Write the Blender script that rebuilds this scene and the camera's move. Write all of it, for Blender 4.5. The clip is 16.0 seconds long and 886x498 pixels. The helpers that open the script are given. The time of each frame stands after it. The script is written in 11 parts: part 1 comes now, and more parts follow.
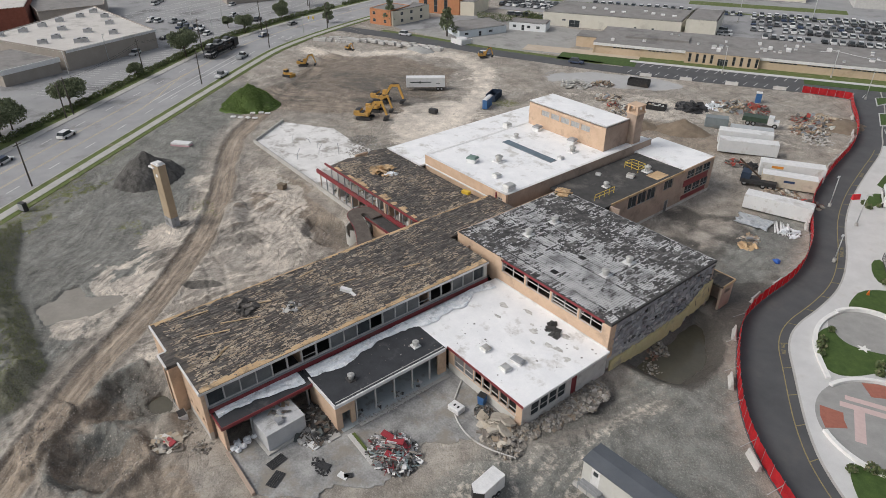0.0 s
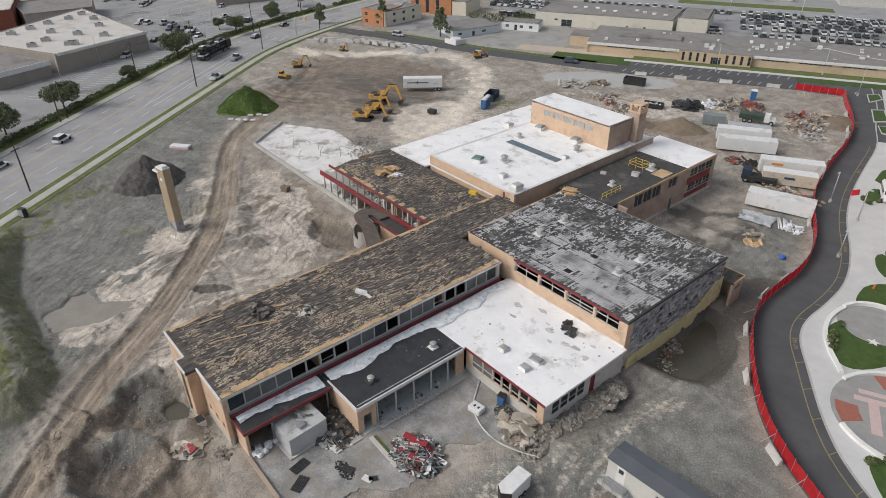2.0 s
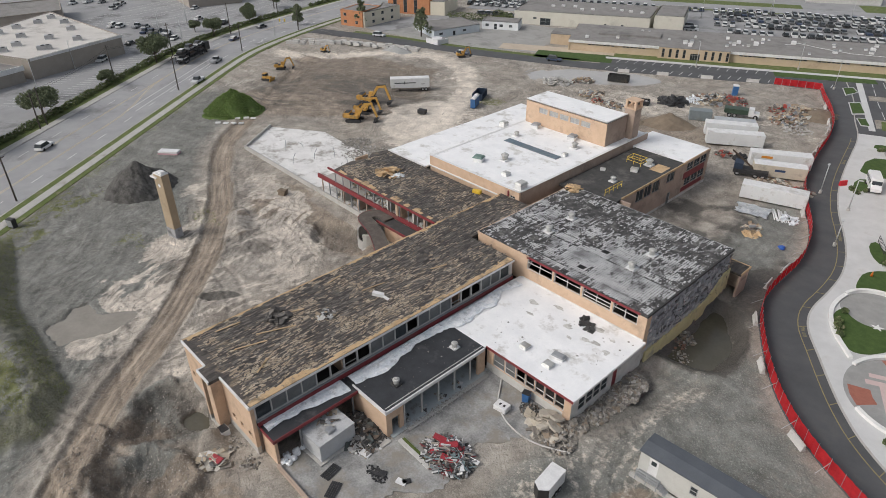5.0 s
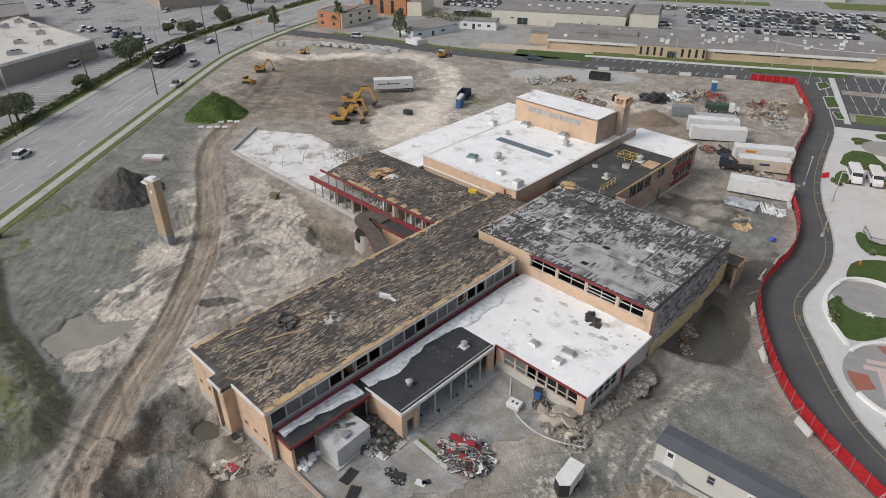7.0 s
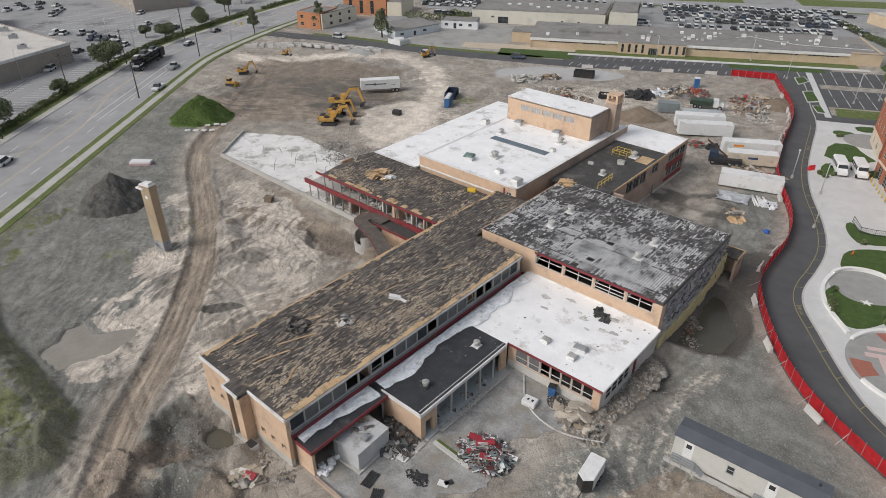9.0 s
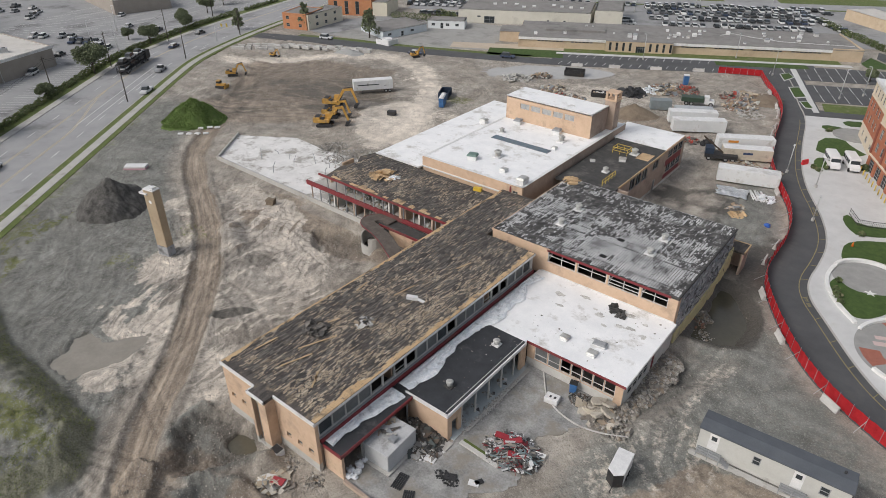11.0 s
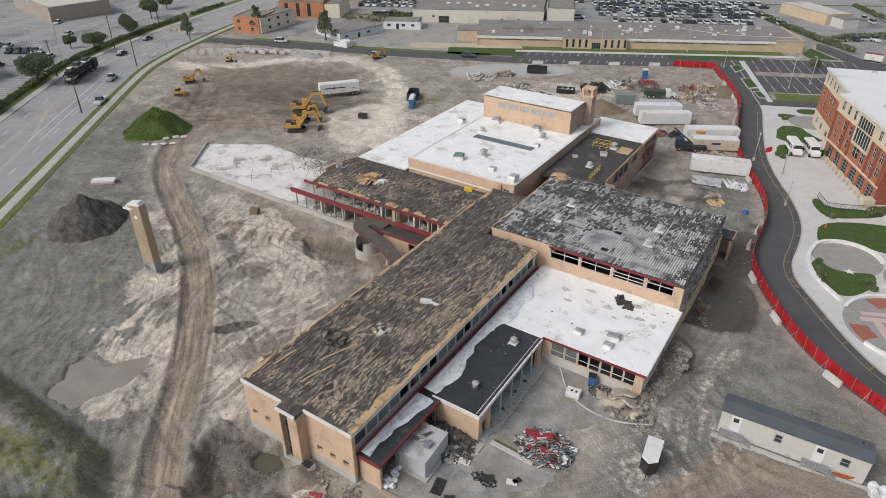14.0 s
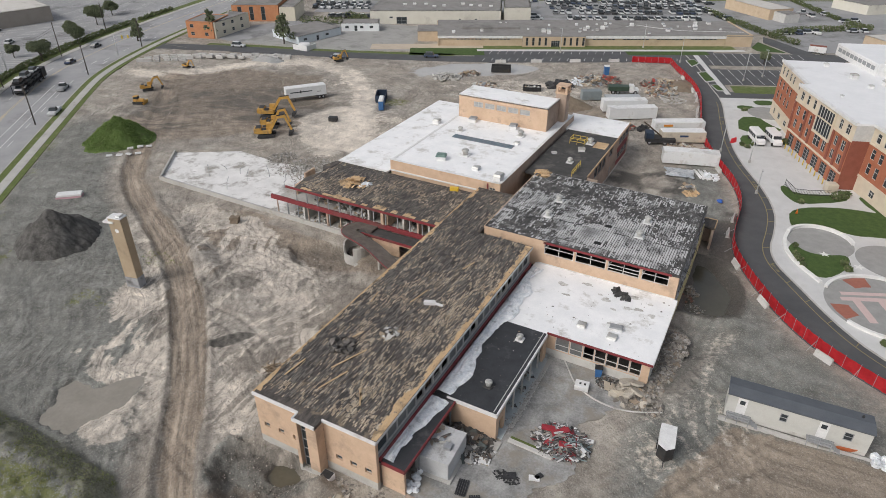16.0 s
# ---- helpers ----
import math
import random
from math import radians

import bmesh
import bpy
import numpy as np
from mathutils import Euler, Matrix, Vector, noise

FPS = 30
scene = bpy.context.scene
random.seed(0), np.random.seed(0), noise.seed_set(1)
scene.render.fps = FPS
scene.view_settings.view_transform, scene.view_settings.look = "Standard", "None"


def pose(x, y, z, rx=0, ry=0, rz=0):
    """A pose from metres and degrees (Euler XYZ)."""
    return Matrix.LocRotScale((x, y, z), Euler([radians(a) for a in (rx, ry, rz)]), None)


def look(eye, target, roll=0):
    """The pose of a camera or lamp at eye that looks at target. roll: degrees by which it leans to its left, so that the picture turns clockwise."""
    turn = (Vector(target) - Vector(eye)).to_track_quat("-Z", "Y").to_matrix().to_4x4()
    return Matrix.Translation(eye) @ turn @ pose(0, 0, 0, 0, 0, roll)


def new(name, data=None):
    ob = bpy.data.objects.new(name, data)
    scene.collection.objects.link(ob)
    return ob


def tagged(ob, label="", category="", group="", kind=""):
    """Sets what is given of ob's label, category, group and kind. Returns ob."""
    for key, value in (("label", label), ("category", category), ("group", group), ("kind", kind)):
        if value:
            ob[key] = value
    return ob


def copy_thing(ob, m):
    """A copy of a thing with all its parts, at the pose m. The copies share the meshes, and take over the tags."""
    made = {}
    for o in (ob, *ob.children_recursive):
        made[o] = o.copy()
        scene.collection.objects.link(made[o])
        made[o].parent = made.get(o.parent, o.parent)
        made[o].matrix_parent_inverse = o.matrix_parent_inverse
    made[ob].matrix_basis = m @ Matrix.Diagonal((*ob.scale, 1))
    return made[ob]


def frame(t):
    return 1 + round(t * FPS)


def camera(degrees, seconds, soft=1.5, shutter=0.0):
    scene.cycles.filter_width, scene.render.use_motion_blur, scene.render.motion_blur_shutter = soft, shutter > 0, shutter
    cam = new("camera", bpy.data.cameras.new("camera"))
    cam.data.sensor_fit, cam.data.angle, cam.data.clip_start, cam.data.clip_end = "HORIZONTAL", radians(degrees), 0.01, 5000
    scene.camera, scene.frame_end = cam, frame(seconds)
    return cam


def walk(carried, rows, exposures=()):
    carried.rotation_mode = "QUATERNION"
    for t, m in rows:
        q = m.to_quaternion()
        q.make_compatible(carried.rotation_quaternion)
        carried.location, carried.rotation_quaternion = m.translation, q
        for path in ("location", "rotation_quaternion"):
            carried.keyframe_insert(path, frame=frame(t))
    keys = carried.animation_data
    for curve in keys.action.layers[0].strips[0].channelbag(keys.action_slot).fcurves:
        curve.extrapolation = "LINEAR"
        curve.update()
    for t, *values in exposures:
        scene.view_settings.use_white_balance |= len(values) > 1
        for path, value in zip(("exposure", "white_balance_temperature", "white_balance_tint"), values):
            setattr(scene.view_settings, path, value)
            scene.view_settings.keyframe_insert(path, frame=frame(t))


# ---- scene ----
cam = camera(69.45, 16.0, soft=0.7)
walk(cam, [
    (0, pose(55.518, -47.271, 49.432, 58.419, 0.229, 51.262)),
    (0.5, pose(54.990, -47.886, 49.451, 58.441, 0.215, 50.929)),
    (1, pose(54.453, -48.504, 49.493, 58.422, 0.255, 50.523)),
    (1.5, pose(53.911, -49.134, 49.529, 58.408, 0.245, 50.173)),
    (2, pose(53.337, -49.782, 49.513, 58.405, 0.252, 49.780)),
    (2.5, pose(52.766, -50.404, 49.521, 58.394, 0.227, 49.431)),
    (3, pose(52.177, -51.061, 49.500, 58.409, 0.211, 49.055)),
    (3.5, pose(51.580, -51.705, 49.452, 58.424, 0.215, 48.602)),
    (4, pose(50.953, -52.369, 49.441, 58.416, 0.194, 48.030)),
    (6.5, pose(47.703, -55.721, 49.392, 58.417, 0.140, 44.488)),
    (7, pose(46.998, -56.412, 49.366, 58.434, 0.109, 43.809)),
    (7.5, pose(46.272, -57.064, 49.376, 58.423, 0.104, 43.174)),
    (8, pose(45.550, -57.687, 49.353, 58.415, 0.094, 42.534)),
    (8.5, pose(44.790, -58.307, 49.301, 58.415, 0.088, 41.867)),
    (9, pose(44.056, -58.950, 49.271, 58.418, 0.082, 41.189)),
    (11.5, pose(39.723, -62.416, 49.174, 58.430, -0.007, 38.212)),
    (12, pose(38.731, -63.102, 49.186, 58.423, -0.025, 37.328)),
    (12.5, pose(37.684, -63.811, 49.230, 58.416, -0.035, 36.365)),
    (13, pose(36.635, -64.523, 49.273, 58.399, -0.035, 35.320)),
    (13.5, pose(35.560, -65.234, 49.295, 58.401, -0.062, 34.262)),
    (14, pose(34.455, -65.884, 49.313, 58.397, -0.073, 33.191)),
    (14.5, pose(33.334, -66.582, 49.264, 58.434, -0.102, 32.131)),
    (15, pose(32.140, -67.248, 49.223, 58.456, -0.120, 30.944)),
    (15.5, pose(30.877, -67.903, 49.175, 58.473, -0.127, 29.691)),
    (16, pose(29.541, -68.575, 49.119, 58.501, -0.163, 28.179)),
], [(0.0, 0.0), (16.0, 0.0)])

# ---- light: a high overcast sky with a faint veiled sun ----
world = bpy.data.worlds.new("overcast")
scene.world = world
world.use_nodes = True
wn = world.node_tree
sky = wn.nodes.new("ShaderNodeTexSky")
sky.sky_type, sky.sun_disc = "NISHITA", False
sky.sun_elevation, sky.sun_rotation = radians(42), radians(205)
sky.air_density, sky.dust_density, sky.ozone_density = 1.0, 4.0, 1.0
soften = wn.nodes.new("ShaderNodeHueSaturation")
soften.inputs["Saturation"].default_value = 0.45
wn.links.new(sky.outputs[0], soften.inputs["Color"])
wn.links.new(soften.outputs[0], wn.nodes["Background"].inputs[0])
wn.nodes["Background"].inputs[1].default_value = 0.13
sun = new("sun", bpy.data.lights.new("sun", "SUN"))
sun.data.energy, sun.data.angle, sun.data.color = 1.2, radians(22), (1.0, 0.965, 0.93)
# the veiled sun stands in the south-west, behind the camera's first place
sun.matrix_world = look((0, 0, 100), (0 + 100 * math.sin(radians(25)) * math.cos(radians(42)), 100 * math.cos(radians(25)) * math.cos(radians(42)), 100 - 100 * math.sin(radians(42))))

# ---- helpers of this scene ----


def place(ob, parent=None):
    if parent is not None:
        ob.parent = parent
    return ob


def part(name, bm, material, parent=None, label=""):
    """Links a bmesh as one mesh object under a thing or a part."""
    me = bpy.data.meshes.new(name)
    bm.normal_update()
    bm.to_mesh(me)
    bm.free()
    for m in (material if isinstance(material, (list, tuple)) else [material]):
        me.materials.append(m)
    ob = place(new(name, me), parent)
    return tagged(ob, label)


def thing(name, label, category, at=(0, 0, 0), rz=0.0, group="", kind=""):
    ob = new(name)
    ob.empty_display_size = 0.3
    ob.matrix_basis = pose(at[0], at[1], at[2], 0, 0, rz)
    return tagged(ob, label, category, group, kind)


def setting(name, bm, material, label, category):
    return tagged(part(name, bm, material), label, category, "", "structure")


def box(bm, x0, x1, y0, y1, z0, z1, mi=0):
    v = [bm.verts.new(p) for p in ((x0, y0, z0), (x1, y0, z0), (x1, y1, z0), (x0, y1, z0), (x0, y0, z1), (x1, y0, z1), (x1, y1, z1), (x0, y1, z1))]
    for q in ((3, 2, 1, 0), (4, 5, 6, 7), (0, 1, 5, 4), (1, 2, 6, 5), (2, 3, 7, 6), (3, 0, 4, 7)):
        bm.faces.new([v[i] for i in q]).material_index = mi
    return v


def obox(bm, c, size, m=None, mi=0):
    """A box of that size round c, turned by the matrix m."""
    x, y, z = (s / 2 for s in size)
    v = box(bm, -x, x, -y, y, -z, z, mi)
    t = Matrix.Translation(c) @ (m.to_4x4() if m is not None else Matrix())
    for p in v:
        p.co = t @ p.co
    return v


def turn(rx=0, ry=0, rz=0):
    return Euler([radians(a) for a in (rx, ry, rz)]).to_matrix()


def bar(bm, a, b, w, h=None, mi=0):
    """A square bar from a to b."""
    a, b = Vector(a), Vector(b)
    d = b - a
    q = d.to_track_quat("X", "Z").to_matrix()
    return obox(bm, (a + b) / 2, (d.length, w, h or w), q, mi)


def cyl(bm, a, b, r0, r1=None, n=10, caps=True, mi=0):
    a, b = Vector(a), Vector(b)
    q = (b - a).to_track_quat("Z", "Y").to_matrix()
    r1 = r0 if r1 is None else r1
    lo = [bm.verts.new(a + q @ Vector((r0 * math.cos(2 * math.pi * i / n), r0 * math.sin(2 * math.pi * i / n), 0))) for i in range(n)]
    hi = [bm.verts.new(b + q @ Vector((r1 * math.cos(2 * math.pi * i / n), r1 * math.sin(2 * math.pi * i / n), 0))) for i in range(n)]
    for i in range(n):
        f = bm.faces.new((lo[i], lo[(i + 1) % n], hi[(i + 1) % n], hi[i]))
        f.smooth, f.material_index = n > 6, mi
    if caps:
        bm.faces.new(hi).material_index = mi
        bm.faces.new(lo[::-1]).material_index = mi


def prism(bm, pts, z0, z1, mi=0):
    """A plate over a plan outline (any direction, simple outline)."""
    area = sum(a[0] * b[1] - b[0] * a[1] for a, b in zip(pts, list(pts[1:]) + [pts[0]]))
    if area < 0:
        pts = list(pts)[::-1]
    hi = [bm.verts.new((p[0], p[1], z1)) for p in pts]
    lo = [bm.verts.new((p[0], p[1], z0)) for p in pts]
    n = len(pts)
    bm.faces.new(hi).material_index = mi
    for i in range(n):
        bm.faces.new((lo[i], lo[(i + 1) % n], hi[(i + 1) % n], hi[i])).material_index = mi


def smooth_line(pts, rounds=3):
    pts = [Vector(p[:2]) for p in pts]
    for _ in range(rounds):
        out = [pts[0]]
        for a, b in zip(pts, pts[1:]):
            out += [a * 0.75 + b * 0.25, a * 0.25 + b * 0.75]
        pts = out + [pts[-1]]
    return pts


def resample(pts, n):
    d = [0.0]
    for a, b in zip(pts, pts[1:]):
        d.append(d[-1] + (b - a).length)
    out, k = [], 0
    for i in range(n):
        s = d[-1] * i / (n - 1)
        while k < len(d) - 2 and d[k + 1] < s:
            k += 1
        f = (s - d[k]) / max(d[k + 1] - d[k], 1e-9)
        out.append(pts[k].lerp(pts[k + 1], f))
    return out


def offset(pts, dist):
    """The line moved sideways, to its left for a positive distance."""
    out = []
    for i, p in enumerate(pts):
        t = (pts[min(i + 1, len(pts) - 1)] - pts[max(i - 1, 0)]).normalized()
        out.append(p + Vector((-t.y, t.x)) * dist)
    return out


def ribbon(bm, a, b, z0, z1, mi=0):
    """A plate between two lines of as many points; z0 below, z1 its top."""
    n = len(a)
    ah = [bm.verts.new((p.x, p.y, z1)) for p in a]
    bh = [bm.verts.new((p.x, p.y, z1)) for p in b]
    al = [bm.verts.new((p.x, p.y, z0)) for p in a]
    bl = [bm.verts.new((p.x, p.y, z0)) for p in b]
    for i in range(n - 1):
        for q in ((ah[i], ah[i + 1], bh[i + 1], bh[i]), (ah[i], al[i], al[i + 1], ah[i + 1]), (bh[i], bh[i + 1], bl[i + 1], bl[i])):
            bm.faces.new(q).material_index = mi
    for i in (0, n - 1):
        bm.faces.new((ah[i], bh[i], bl[i], al[i])).material_index = mi
    bmesh.ops.recalc_face_normals(bm, faces=bm.faces[:])


def sm(a, b, x):
    t = min(max((x - a) / (b - a), 0.0), 1.0)
    return t * t * (3 - 2 * t)


# ---- materials ----
def rgb(c):
    return (*c, 1.0)


def surface(name, dark, light, scale=1.0, rough=0.85, metal=0.0, bump=0.3, fine=12.0, stretch=(1, 1, 1), dirt=None, dirt_amount=0.0, dirt_scale=0.15, spread=0.0, contrast=0.5, island=False):
    """A worn surface: two colours by a coarse and a fine noise, stains by a third, and a bump. spread: how far single pieces differ."""
    m = bpy.data.materials.new(name)
    m.use_nodes = True
    nt = m.node_tree
    N, L = nt.nodes, nt.links
    bs = N["Principled BSDF"]
    geo = N.new("ShaderNodeNewGeometry")
    mp = N.new("ShaderNodeMapping")
    mp.inputs["Scale"].default_value = stretch
    L.new(geo.outputs["Position"], mp.inputs["Vector"])
    n1 = N.new("ShaderNodeTexNoise")
    n1.inputs["Scale"].default_value, n1.inputs["Detail"].default_value, n1.inputs["Roughness"].default_value = scale, 6, 0.65
    n2 = N.new("ShaderNodeTexNoise")
    n2.inputs["Scale"].default_value, n2.inputs["Detail"].default_value = fine, 3
    for n in (n1, n2):
        L.new(mp.outputs[0], n.inputs["Vector"])
    add = N.new("ShaderNodeMath")
    add.operation = "MULTIPLY_ADD"
    L.new(n2.outputs["Fac"], add.inputs[0])
    add.inputs[1].default_value = 0.4
    L.new(n1.outputs["Fac"], add.inputs[2])
    mr = N.new("ShaderNodeMapRange")
    mr.inputs["From Min"].default_value, mr.inputs["From Max"].default_value = 0.7 - 0.35 * (1 - contrast) - 0.08, 0.7 + 0.35 * (1 - contrast) + 0.08
    L.new(add.outputs[0], mr.inputs["Value"])
    mix = N.new("ShaderNodeMix")
    mix.data_type = "RGBA"
    mix.inputs["A"].default_value, mix.inputs["B"].default_value = rgb(dark), rgb(light)
    L.new(mr.outputs[0], mix.inputs["Factor"])
    col = mix.outputs["Result"]
    if dirt:
        n3 = N.new("ShaderNodeTexNoise")
        n3.inputs["Scale"].default_value, n3.inputs["Detail"].default_value, n3.inputs["Roughness"].default_value = dirt_scale, 7, 0.7
        L.new(geo.outputs["Position"], n3.inputs["Vector"])
        r3 = N.new("ShaderNodeMapRange")
        r3.inputs["From Min"].default_value, r3.inputs["From Max"].default_value = 0.62 - 0.25 * dirt_amount, 0.75 - 0.25 * dirt_amount
        r3.inputs["To Max"].default_value = 0.85
        L.new(n3.outputs["Fac"], r3.inputs["Value"])
        mx = N.new("ShaderNodeMix")
        mx.data_type = "RGBA"
        mx.inputs["B"].default_value = rgb(dirt)
        L.new(col, mx.inputs["A"])
        L.new(r3.outputs[0], mx.inputs["Factor"])
        col = mx.outputs["Result"]
    if spread:
        hv = N.new("ShaderNodeHueSaturation")
        if island:
            src = geo.outputs["Random Per Island"]
        else:
            src = N.new("ShaderNodeObjectInfo").outputs["Random"]
        vr = N.new("ShaderNodeMapRange")
        vr.inputs["To Min"].default_value, vr.inputs["To Max"].default_value = 1 - spread, 1 + spread
        L.new(src, vr.inputs["Value"])
        L.new(vr.outputs[0], hv.inputs["Value"])
        L.new(col, hv.inputs["Color"])
        col = hv.outputs["Color"]
    L.new(col, bs.inputs["Base Color"])
    bs.inputs["Roughness"].default_value, bs.inputs["Metallic"].default_value = rough, metal
    if "glass" in name:
        bs.inputs["Specular IOR Level"].default_value = 0.22
    if bump:
        bp = N.new("ShaderNodeBump")
        bp.inputs["Strength"].default_value, bp.inputs["Distance"].default_value = bump, 0.05
        L.new(add.outputs[0], bp.inputs["Height"])
        L.new(bp.outputs[0], bs.inputs["Normal"])
    return m


def palette(name, colours, rough=0.5, island=False, metal=0.0, grime=0.15):
    """One of several colours for each object (or island), with a little grime."""
    m = bpy.data.materials.new(name)
    m.use_nodes = True
    N, L = m.node_tree.nodes, m.node_tree.links
    bs = N["Principled BSDF"]
    geo = N.new("ShaderNodeNewGeometry")
    src = geo.outputs["Random Per Island"] if island else N.new("ShaderNodeObjectInfo").outputs["Random"]
    ramp = N.new("ShaderNodeValToRGB")
    ramp.color_ramp.interpolation = "CONSTANT"
    el = ramp.color_ramp.elements
    while len(el) < len(colours):
        el.new(0.5)
    for i, c in enumerate(colours):
        el[i].position, el[i].color = i / len(colours), rgb(c)
    L.new(src, ramp.inputs[0])
    nz = N.new("ShaderNodeTexNoise")
    nz.inputs["Scale"].default_value, nz.inputs["Detail"].default_value = 2.5, 5
    L.new(geo.outputs["Position"], nz.inputs["Vector"])
    mr = N.new("ShaderNodeMapRange")
    mr.inputs["From Min"].default_value, mr.inputs["From Max"].default_value = 0.4, 0.75
    mr.inputs["To Max"].default_value = grime * 2
    L.new(nz.outputs["Fac"], mr.inputs["Value"])
    mx = N.new("ShaderNodeMix")
    mx.data_type = "RGBA"
    mx.inputs["B"].default_value = (0.2, 0.18, 0.15, 1)
    L.new(ramp.outputs[0], mx.inputs["A"])
    L.new(mr.outputs[0], mx.inputs["Factor"])
    L.new(mx.outputs["Result"], bs.inputs["Base Color"])
    bs.inputs["Roughness"].default_value, bs.inputs["Metallic"].default_value = rough, metal
    return m


RUBBLE = palette("mixed_rubble", [(0.30, 0.28, 0.25), (0.19, 0.18, 0.165), (0.42, 0.40, 0.37), (0.26, 0.21, 0.16), (0.15, 0.14, 0.13), (0.34, 0.31, 0.27)], 0.95, island=True, grime=0.3)
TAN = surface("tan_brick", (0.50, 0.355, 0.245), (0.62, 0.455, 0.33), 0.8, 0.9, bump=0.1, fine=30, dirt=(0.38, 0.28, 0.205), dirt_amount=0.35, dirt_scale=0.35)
# weathered brick; on side walls the duller tone also paints in their shade
TAN_DULL = surface("weathered_and_shaded_tan_brick", (0.34, 0.26, 0.21), (0.45, 0.35, 0.28), 0.7, 0.9, bump=0.1, fine=30, dirt=(0.24, 0.19, 0.16), dirt_amount=0.4, dirt_scale=0.3)
WHITE_ROOF = surface("white_membrane", (0.74, 0.75, 0.76), (0.88, 0.88, 0.88), 0.5, 0.7, bump=0.06, fine=9, dirt=(0.46, 0.445, 0.41), dirt_amount=0.30, dirt_scale=0.3)
BLACK_ROOF = surface("black_membrane", (0.022, 0.024, 0.028), (0.046, 0.049, 0.055), 0.6, 0.75, bump=0.1, dirt=(0.10, 0.10, 0.10), dirt_amount=0.24, dirt_scale=0.35)
GREY_ROOF = surface("dark_roofing", (0.035, 0.035, 0.035), (0.075, 0.073, 0.07), 0.8, 0.9, bump=0.2, dirt=(0.14, 0.13, 0.12), dirt_amount=0.3, dirt_scale=0.3)
TORN_BASE = surface("torn_felt", (0.045, 0.041, 0.039), (0.12, 0.105, 0.092), 0.9, 0.9, bump=0.4, dirt=(0.30, 0.235, 0.165), dirt_amount=0.32, dirt_scale=0.5, stretch=(3.0, 0.6, 1), contrast=0.8)
TORN_STRIPS = palette("torn_roofing_strips", [(0.035, 0.033, 0.032), (0.075, 0.068, 0.064), (0.13, 0.118, 0.108), (0.045, 0.042, 0.04), (0.20, 0.18, 0.16), (0.09, 0.082, 0.076), (0.155, 0.14, 0.126)], 0.62, island=True)
PALE_STRIPS = palette("bared_fibre_strips", [(0.47, 0.385, 0.285), (0.34, 0.275, 0.205), (0.56, 0.47, 0.36), (0.27, 0.22, 0.17), (0.42, 0.335, 0.24), (0.36, 0.315, 0.26)], 0.75, island=True)
DECK = surface("bare_roof_board", (0.44, 0.30, 0.165), (0.62, 0.45, 0.27), 0.9, 0.9, bump=0.2, dirt=(0.12, 0.095, 0.07), dirt_amount=0.42, dirt_scale=0.5, stretch=(1, 0.3, 1))
RED_TRIM = surface("red_painted_trim", (0.16, 0.022, 0.028), (0.24, 0.04, 0.045), 1.2, 0.6, bump=0.05, dirt=(0.13, 0.07, 0.06), dirt_amount=0.3)
WHITE_TRIM = surface("white_metal_edge", (0.6, 0.6, 0.6), (0.78, 0.78, 0.77), 1.5, 0.5, bump=0.0, dirt=(0.4, 0.38, 0.35), dirt_amount=0.25)
CONCRETE = surface("concrete", (0.36, 0.35, 0.33), (0.5, 0.49, 0.46), 0.6, 0.9, bump=0.15, dirt=(0.25, 0.23, 0.2), dirt_amount=0.35, dirt_scale=0.3)
GREY_BLOCK = surface("grey_block_wall", (0.24, 0.245, 0.26), (0.38, 0.385, 0.40), 0.7, 0.95, bump=0.3, dirt=(0.09, 0.09, 0.09), dirt_amount=0.4, dirt_scale=0.5)
# near-black: shade of unlit rooms put into the colour; also dark steel bars
DARK_INSIDE = surface("room_shade_and_bars", (0.035, 0.033, 0.031), (0.09, 0.085, 0.08), 0.8, 0.95, bump=0.1)
ASPHALT = surface("new_asphalt", (0.065, 0.067, 0.071), (0.10, 0.102, 0.106), 0.25, 0.9, bump=0.15, fine=40, dirt=(0.11, 0.108, 0.105), dirt_amount=0.18, dirt_scale=0.12)
OLD_ASPHALT = surface("worn_asphalt", (0.27, 0.272, 0.276), (0.36, 0.36, 0.362), 0.2, 0.9, bump=0.12, fine=30, dirt=(0.175, 0.173, 0.17), dirt_amount=0.3, dirt_scale=0.08)
LOT_ASPHALT = surface("parking_asphalt", (0.245, 0.247, 0.25), (0.33, 0.33, 0.33), 0.12, 0.92, bump=0.12, fine=20, dirt=(0.125, 0.125, 0.125), dirt_amount=0.35, dirt_scale=0.07)
PAVING = surface("pale_concrete_paving", (0.48, 0.48, 0.475), (0.62, 0.62, 0.615), 0.3, 0.85, bump=0.05, fine=15, dirt=(0.45, 0.44, 0.42), dirt_amount=0.25, dirt_scale=0.15)
GREY_PAVING = surface("grey_paver_circle", (0.25, 0.25, 0.24), (0.34, 0.335, 0.325), 0.7, 0.85, bump=0.05, fine=15)
LAWN = surface("lawn_grass", (0.03, 0.063, 0.011), (0.07, 0.115, 0.026), 1.2, 0.95, bump=0.6, fine=14)
VERGE = surface("verge_grass", (0.07, 0.10, 0.022), (0.14, 0.17, 0.05), 0.8, 0.95, bump=0.6, fine=14, dirt=(0.2, 0.18, 0.12), dirt_amount=0.3, dirt_scale=0.4)
LINE_WHITE = surface("worn_white_line", (0.5, 0.5, 0.49), (0.72, 0.72, 0.71), 2.5, 0.8, bump=0.0)

